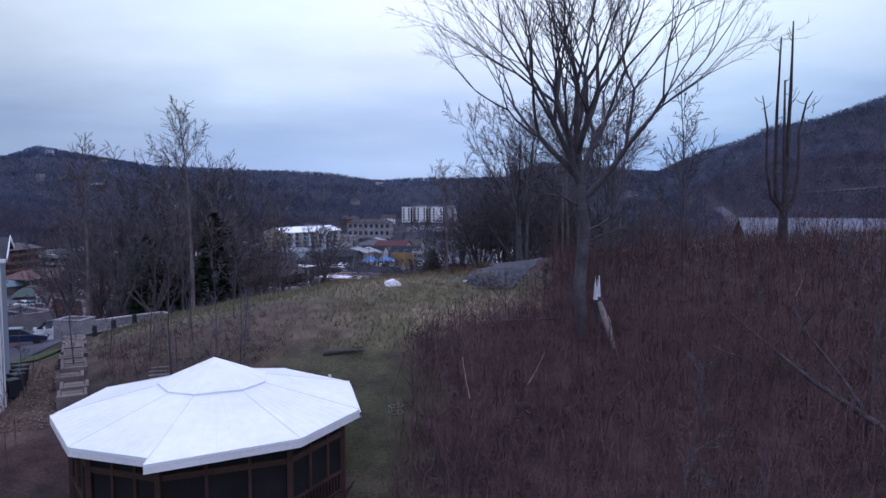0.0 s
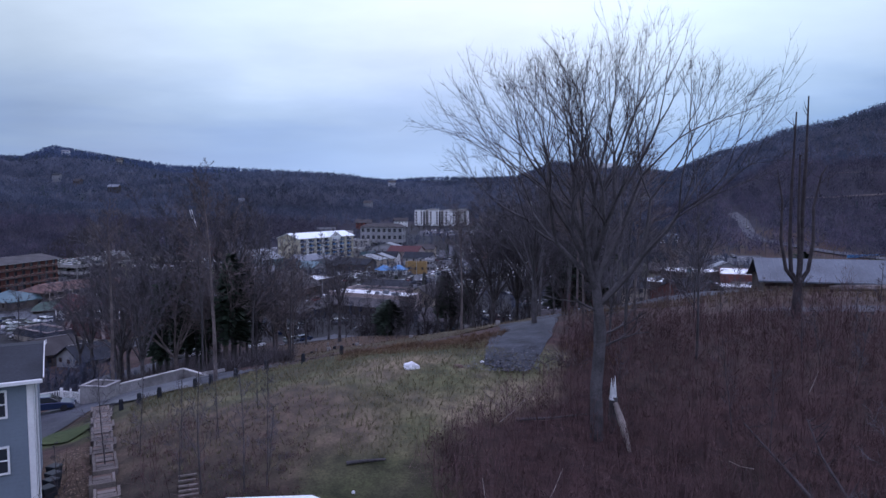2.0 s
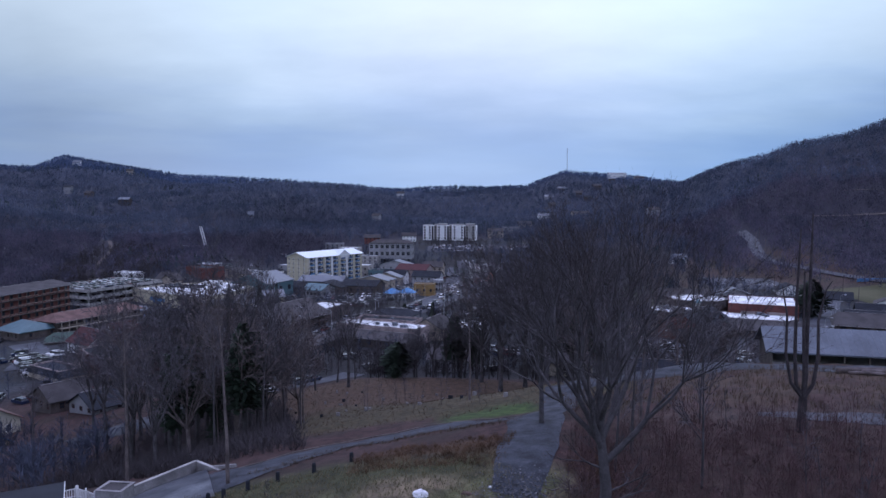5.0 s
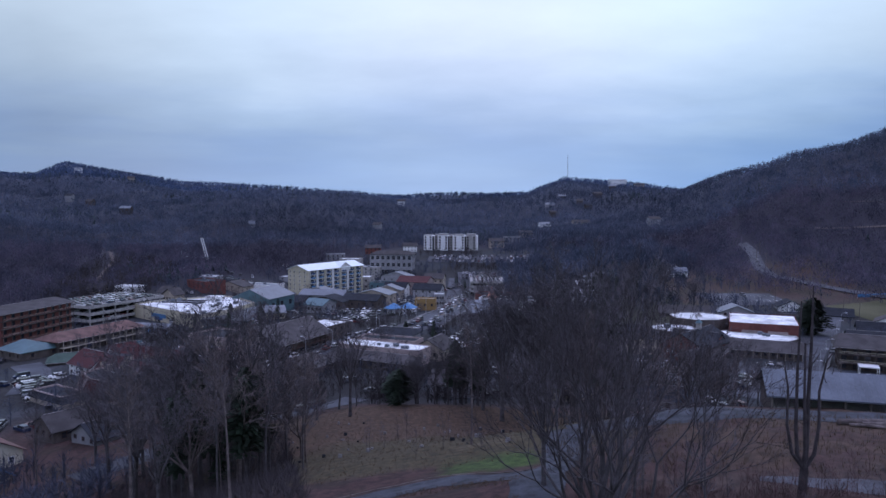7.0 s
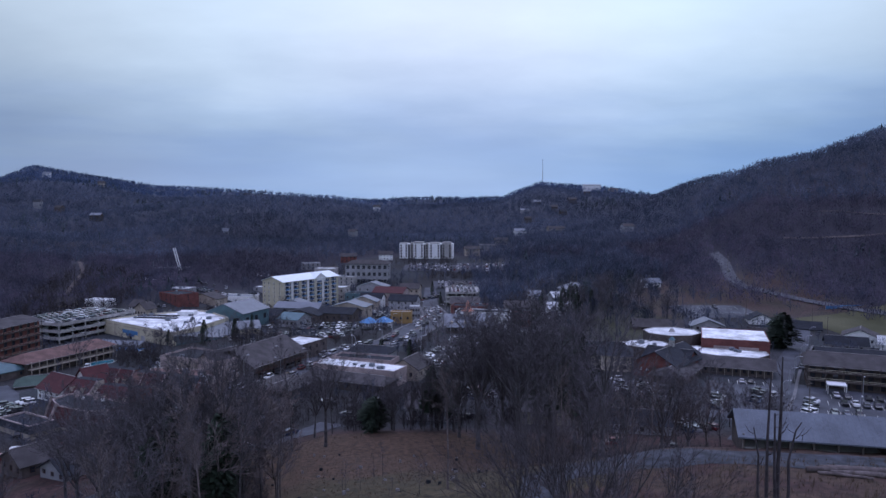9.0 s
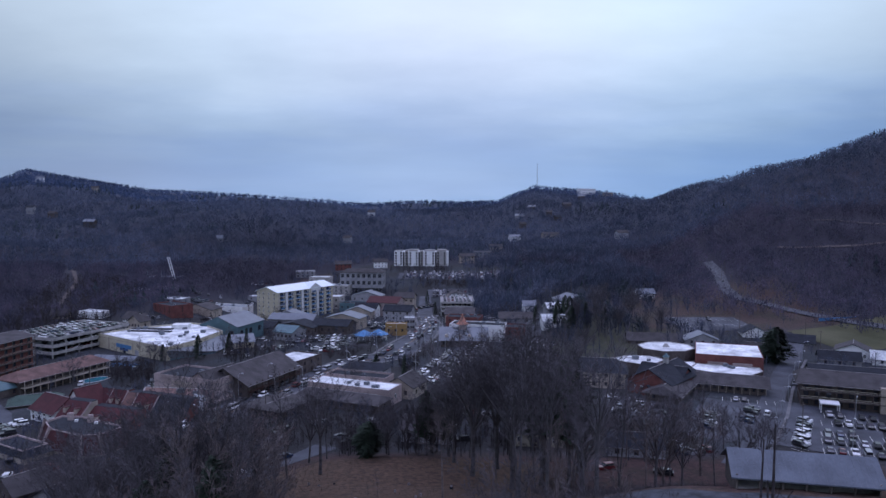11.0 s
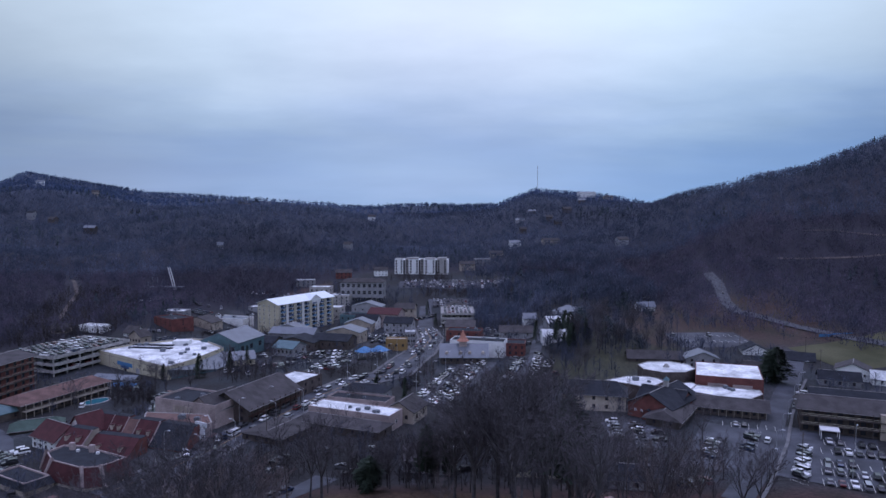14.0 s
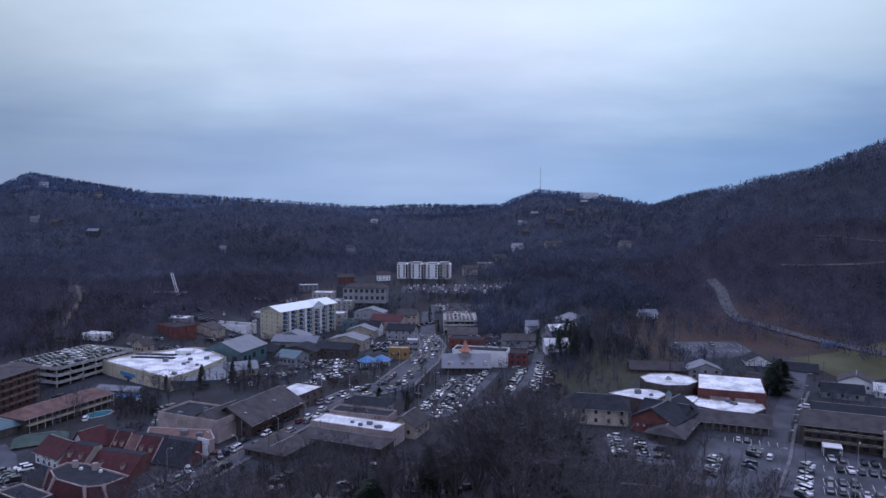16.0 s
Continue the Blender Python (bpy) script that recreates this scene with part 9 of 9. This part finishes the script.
# street lamps along the streets
LAMP = None
for a, b, gap, off in (((-76.5, 191), (-63, 226), 16, 6.4), ((-64, 226), (-46, 272), 17, 7.4), ((-46, 272), (-20, 309), 17, 8.6), ((-20, 309), (-9, 362), 18, 9.4), ((-9, 362), (-3, 420), 19, 8.4), ((80, 178), (121, 244), 19, -5.0), ((121, 244), (164, 314), 22, -5.0), ((-2, 262), (18, 330), 22, 9.6), ((104, 186), (140, 172), 17, 0), ((118, 208), (150, 194), 17, 0)):
    rz, L = seat_of(a, b)
    for k in range(int(L / gap)):
        for sd in ((1, -1) if off > 5.5 and a[0] < 0 else (1,)):
            t = (k + 0.5) * gap / L
            x, y = a[0] + (b[0] - a[0]) * t - math.sin(radians(rz)) * off * sd, a[1] + (b[1] - a[1]) * t + math.cos(radians(rz)) * off * sd
            ob = thing("street_lamp", at(x, y, rz + (90 if sd < 0 else -90)), "tall grey street lamp with a curved arm", "lamp", "street lamps")
            if LAMP is None:
                v, f = [], []
                tube(v, f, [Vector((0, 0, -0.3)), Vector((0, 0, 4)), Vector((0, 0, 8)), Vector((0.5, 0, 8.7)), Vector((1.6, 0, 8.9))], [0.12, 0.1, 0.08, 0.06, 0.05], 6)
                pole = raw("pole", v, f, M["metal"], ob)
                head = block("head", 1.3, 2.2, -0.16, 0.16, 8.82, 8.98, M["sign"], ob, "", 0.04)
                LAMP = pole.data, head.data
            else:
                share("pole", LAMP[0], ob, Matrix())
                share("head", LAMP[1], ob, Matrix())
# painted bay lines
v, f = [], []
for x, y, c_, s_ in BAYS:
    k = len(v)
    for u, w in ((-2.6, -0.06), (2.6, -0.06), (2.6, 0.06), (-2.6, 0.06)):
        px_, py_ = x + u * c_ - w * s_, y + u * s_ + w * c_
        v.append((px_, py_, gz(px_, py_) + 0.24))
    f.append((k, k + 1, k + 2, k + 3))
tagged(raw("bay_marking", v, f, M["line"]), "worn white painted parking bay lines", "road marking", kind="structure")
# single cars
car_at(-35.3, 57.6, 24, rnd, 0.25, shape="sedan", paint=PAINTS[4], where="beside the house", group="", lamps=True)
car_at(103.5, 213.5, 58, rnd, 0.1, shape="suv", paint=PAINTS[0], where="driving on the side street", group="", lamps=True)
car_at(-46.5, 159, 57, rnd, 0.12, shape="suv", paint=PAINTS[0], where="on the curving lane", group="")
for x, y, rz in ((-41, 170, 55), (-38.5, 173.5, 55), (-54, 141, 50), (-24, 188, 20), (-20, 187, 15), (138, 262, 60), (131, 250, 60), (143, 268, 150), (186, 448, 70)):
    car_at(x, y, rz, rnd, 0.5 if y > 400 else 0.12, where="parked beside a lane")


# crowded decks and far lots: cars by the hundred, as one mesh each
def many_cars(name, spots, label):
    prof, cabin, half = SHAPES["suv"]
    v, f = [], []
    cols = [p[1] for p in PAINTS] + [M["car_glass"]]
    mi = []
    for x, y, z, rz in spots:
        k = rnd.choice((0, 0, 1, 2, 2, 2, 3, 3, 3, 4, 5))
        c, s = math.cos(radians(rz)), math.sin(radians(rz))
        for (bx0, bx1, tx0, tx1, z0, z1, w0, w1, m) in ((-2.3, 2.3, -2.3, 2.2, 0.25, 0.95, 0.9, 0.88, k), (-2.1, 1.2, -1.8, 0.5, 0.951, 1.45, 0.82, 0.68, 6), (-1.8, 0.5, -1.75, 0.45, 1.451, 1.54, 0.68, 0.66, k)):
            b0 = len(v)
            for zz, x0, x1, w in ((z0, bx0, bx1, w0), (z1, tx0, tx1, w1)):
                for lx, ly in ((x0, -w), (x1, -w), (x1, w), (x0, w)):
                    v.append((x + lx * c - ly * s, y + lx * s + ly * c, z + zz))
            f += [(b0, b0 + 1, b0 + 5, b0 + 4), (b0 + 1, b0 + 2, b0 + 6, b0 + 5), (b0 + 2, b0 + 3, b0 + 7, b0 + 6), (b0 + 3, b0, b0 + 4, b0 + 7), (b0 + 4, b0 + 5, b0 + 6, b0 + 7)]
            mi += [m] * 5
    ob = raw(name, v, f, cols[0])
    for c in cols[1:]:
        ob.data.materials.append(c)
    ob.data.polygons.foreach_set("material_index", mi)
    return tagged(ob, label, "cars", kind="stuff")


def on_deck(a, b, depth, top, rows_, gap=2.8):
    rz, L = seat_of(a, b)
    nx_, ny_ = -math.sin(radians(rz)), math.cos(radians(rz))
    dx, dy = math.cos(radians(rz)), math.sin(radians(rz))
    spots = []
    for r in range(rows_):
        off = (r + 0.5) * depth / rows_
        for k in range(int((L - 3) / gap)):
            if rnd.random() < 0.88:
                u = 1.5 + (k + 0.5) * gap
                spots.append((a[0] + dx * u + nx_ * off, a[1] + dy * u + ny_ * off, top, rz + 90 + rnd.uniform(-4, 4) + rnd.choice((0, 180))))
    return spots


a, b, d, top, base_, lv = GARAGES[0]
sp = on_deck(a, b, d, top + 0.02, 5)
for k in (1, 2):
    sp += [(x, y, base_ + (top - base_) * k / 3 + 0.02, r) for x, y, z, r in on_deck(a, b, d, 0, 4)]
many_cars("deck_cars", sp, "cars crowded on the garage decks")
a, b, d, top, base_, lv = GARAGES[1]
sp = on_deck(a, b, d, top + 0.02, 5)
for k in (1, 2):
    sp += [(x, y, base_ + (top - base_) * k / 3 + 0.02, r) for x, y, z, r in on_deck(a, b, d, 0, 3)]
many_cars("deck_cars", sp, "cars crowded on the far garage")


def on_ground(a, b, width, rows_, gap=2.8, fill=0.9):
    return [(x, y, gz(x, y) + 0.15, r) for x, y, z, r in on_deck(a, b, width, 0, rows_, gap) if rnd.random() < fill]


drape("parking_lot", [(-32, 607), (64, 601)], 24, M["asphalt"], "asphalt lot on the far bench full of cars", "parking lot", 0.3)
drape("parking_lot", [(-6, 553), (54, 553)], 22, M["asphalt"], "asphalt lot beside the far garage full of cars", "parking lot", 0.2)
drape("parking_lot", [(24, 512), (62, 512)], 30, M["asphalt"], "asphalt lot behind the far garage", "parking lot", 0.2)
sp = on_ground((-30, 597), (66, 593), 26, 6) + on_ground((-4, 543), (54, 543), 20, 5) + on_ground((-210, 482), (-150, 500), 8, 2, 2.8, 0.6) + on_ground((-150, 560), (-100, 572), 8, 2, 2.8, 0.6) + on_ground((26, 500), (60, 500), 24, 4) + on_ground((-140, 505), (-112, 500), 12, 2) + on_ground((-168, 470), (-140, 466), 14, 3) + on_ground((-120, 470), (-104, 462), 10, 2)
sp += on_ground((70, 655), (110, 655), 8, 2) + on_ground((-60, 420), (-20, 416), 18, 3, 2.8, 0.7) + on_ground((-14, 500), (2, 520), 6, 1) + on_ground((8, 380), (30, 376), 14, 2) + on_ground((-96, 408), (-60, 404), 8, 1) + on_ground((130, 470), (165, 462), 6, 1) + on_ground((-158, 386), (-122, 376), 10, 2) + on_ground((-110, 412), (-84, 404), 6, 1) + on_ground((-40, 400), (-22, 396), 10, 2)
many_cars("far_cars", sp, "far lots crowded with parked cars")


# ---- bare shrubs and small trees between the houses ----
x, y = rs.uniform(-200, 190, 13000), rs.uniform(160, 600, 13000)
free = ((y > 184) | (np.abs(x) > 40)) & (waves(x, y, 22, 6) + 0.5 * waves(x, y, 9, 2) > np.where((x > 24) & (y > 300) | (y > 520), -0.5, -0.1)) & (np.hypot(x, y) < np.interp(np.degrees(np.arctan2(x, y)), AK, R0K))
pts_ = np.stack([x, y], -1)
for line_, half in STRIPS:
    for p_ in line_:
        free &= np.hypot(x - p_[0], y - p_[1]) > half + 1
for a_, d_, L_, D_ in PLOTS:
    q_ = pts_ - a_
    u_, w_ = q_ @ d_, q_ @ np.array((-d_[1], d_[0]))
    free &= ~((u_ > -2) & (u_ < L_ + 2) & (w_ > -3) & (w_ < D_ + 2))
for o in [o for o in bpy.data.objects if o.get("category") in ("car", "garage", "hotel", "apartments", "kiosk", "pool")]:
    free &= np.hypot(x - o.location.x, y - o.location.y) > (3 if o["category"] == "car" else 7)
for a_, b_, d_, *_ in GARAGES + [((-101.8, 448.4), (-72.4, 491.7), 19)]:
    rz_, L_ = seat_of(a_, b_)
    q_ = pts_ - np.array(a_)
    dd = np.array((math.cos(radians(rz_)), math.sin(radians(rz_))))
    u_, w_ = q_ @ dd, q_ @ np.array((-dd[1], dd[0]))
    free &= ~((u_ > -3) & (u_ < L_ + 3) & (w_ > -3) & (w_ < d_ + 3))
# short rows of cars in the odd corners between the houses
cr = np.random.RandomState(9)
seeds_ = np.nonzero(free & (y < 500) & (np.abs(x) < 175) & ~((x > 52) & (y > 262)))[0]
seeds_ = seeds_[cr.permutation(len(seeds_))][:170]
sp = []
for q_ in seeds_:
    dirn = radians(cr.choice((20, 25, 110, 65)))
    for n_ in range(cr.randint(3, 8)):
        cx_, cy_ = x[q_] + math.cos(dirn) * 2.8 * n_, y[q_] + math.sin(dirn) * 2.8 * n_
        if np.min(np.hypot(x[free] - cx_, y[free] - cy_)) > 2.6:
            break
        sp.append((cx_, cy_, gz(cx_, cy_) + 0.02, math.degrees(dirn) + 90 + cr.uniform(-4, 4)))
        free &= np.hypot(x - cx_, y - cy_) > 2.2
many_cars("yard_cars", sp, "cars parked in yards between the town buildings")
free &= rs.uniform(0, 1, len(x)) < 0.5
sprays("shrubs", x[free], y[free], rs.uniform(2.5, 8, free.sum()) * np.where((x > 24) & (y > 300) | (y > 520), 1.3, 1.0)[free], 44, 0.011, M["woods"], "bare shrubs and small trees between the houses")

# belts of brown thicket between the streets
def belt(corners, n, lo, hi, label, material=None):
    """Bare thicket over a four-sided plot, kept off roofs and roads."""
    c = [np.array(p, float) for p in corners]
    u, w = rs.uniform(0, 1, (n, 1)), rs.uniform(0, 1, (n, 1))
    p = (c[0] * (1 - u) + c[1] * u) * (1 - w) + (c[3] * (1 - u) + c[2] * u) * w
    ok = np.ones(n, bool)
    for line_, half in STRIPS:
        for p_ in line_:
            ok &= np.hypot(*(p - p_).T) > half
    for a_, d_, L_, D_ in PLOTS:
        q_ = p - a_
        u_, w_ = q_ @ d_, q_ @ np.array((-d_[1], d_[0]))
        ok &= ~((u_ > -1.5) & (u_ < L_ + 1.5) & (w_ > -2) & (w_ < D_ + 1.5))
    p = p[ok]
    sprays("thicket", p[:, 0], p[:, 1], rs.uniform(lo, hi, len(p)), 54, 0.011, material or M["thicket"], label, "woods", 0.1, (10, 70))


belt(((-136, 288), (-116, 290), (-106, 261), (-121, 254)), 120, 3, 7, "brown thicket behind the inn and its pool")
belt(((-124, 226), (-110, 252), (-96, 244), (-112, 224)), 90, 2, 5, "brown thicket between the inn and the village")
belt(((-52, 316), (-28, 318), (-24, 296), (-44, 296)), 70, 2, 5, "bare shrubs in the small park by the crossing")
belt(((-17, 316), (-7, 300), (-8, 268), (-16, 286)), 70, 2, 5, "bare thicket between the main street and the long lot")
belt(((-97, 322), (-77, 326), (-70, 302), (-92, 290)), 70, 3, 7, "bare trees beside the attraction hall")
belt(((-12, 346), (2, 300), (2, 262), (-14, 302)), 90, 3, 7, "bare trees between the main street and car lot")
belt(((-262, 500), (-205, 500), (-176, 376), (-230, 360)), 420, 5, 10, "dark bare woods behind the parking garage")
belt(((-150, 440), (-104, 470), (-104, 400), (-150, 390)), 90, 3, 7, "bare trees behind the attraction halls")
belt(((-80, 200), (-40, 214), (-30, 182), (-70, 160)), 150, 3, 7, "bare thicket below the low shops")
belt(((-34, 208), (34, 214), (40, 171), (-28, 171)), 330, 3, 8, "bare thicket along the foot of the hill")
belt(((40, 218), (60, 214), (72, 170), (44, 168)), 90, 3, 7, "bare thicket beside the school lot")
belt(((24, 300), (54, 330), (52, 262), (16, 250)), 150, 3, 8, "bare trees before the narrow street")
belt(((-50, 320), (-24, 350), (-18, 330), (-40, 302)), 40, 3, 6, "bare trees beside the main street")
belt(((-104, 600), (0, 640), (20, 622), (-80, 580)), 160, 4, 8, "bare woods below the apartment block")
belt(((-16, 590), (66, 590), (70, 566), (-10, 566)), 170, 3, 7, "bare bank between the far car lots")
# dark evergreens and scrub behind the school
x, y = rs.uniform(54, 128, 420), rs.uniform(318, 452, 420)
keep = (waves(x, y, 18, 4) > -0.3)
for line_, half in STRIPS:
    for p_ in line_:
        keep &= np.hypot(x - p_[0], y - p_[1]) > half + 1
pts_ = np.stack([x, y], -1)
for a_, d_, L_, D_ in PLOTS:
    q_ = pts_ - a_
    u_, w_ = q_ @ d_, q_ @ np.array((-d_[1], d_[0]))
    keep &= ~((u_ > -3) & (u_ < L_ + 3) & (w_ > -6) & (w_ < D_ + 2))
ev = keep & (rs.uniform(0, 1, 420) < 0.16)
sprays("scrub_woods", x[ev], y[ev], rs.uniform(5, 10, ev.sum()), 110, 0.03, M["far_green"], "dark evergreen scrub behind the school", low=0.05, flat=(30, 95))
bare_ = keep & ~ev
sprays("scrub_woods", x[bare_], y[bare_], rs.uniform(6, 11, bare_.sum()), 60, 0.012, M["woods"], "bare scrub woods behind the school")
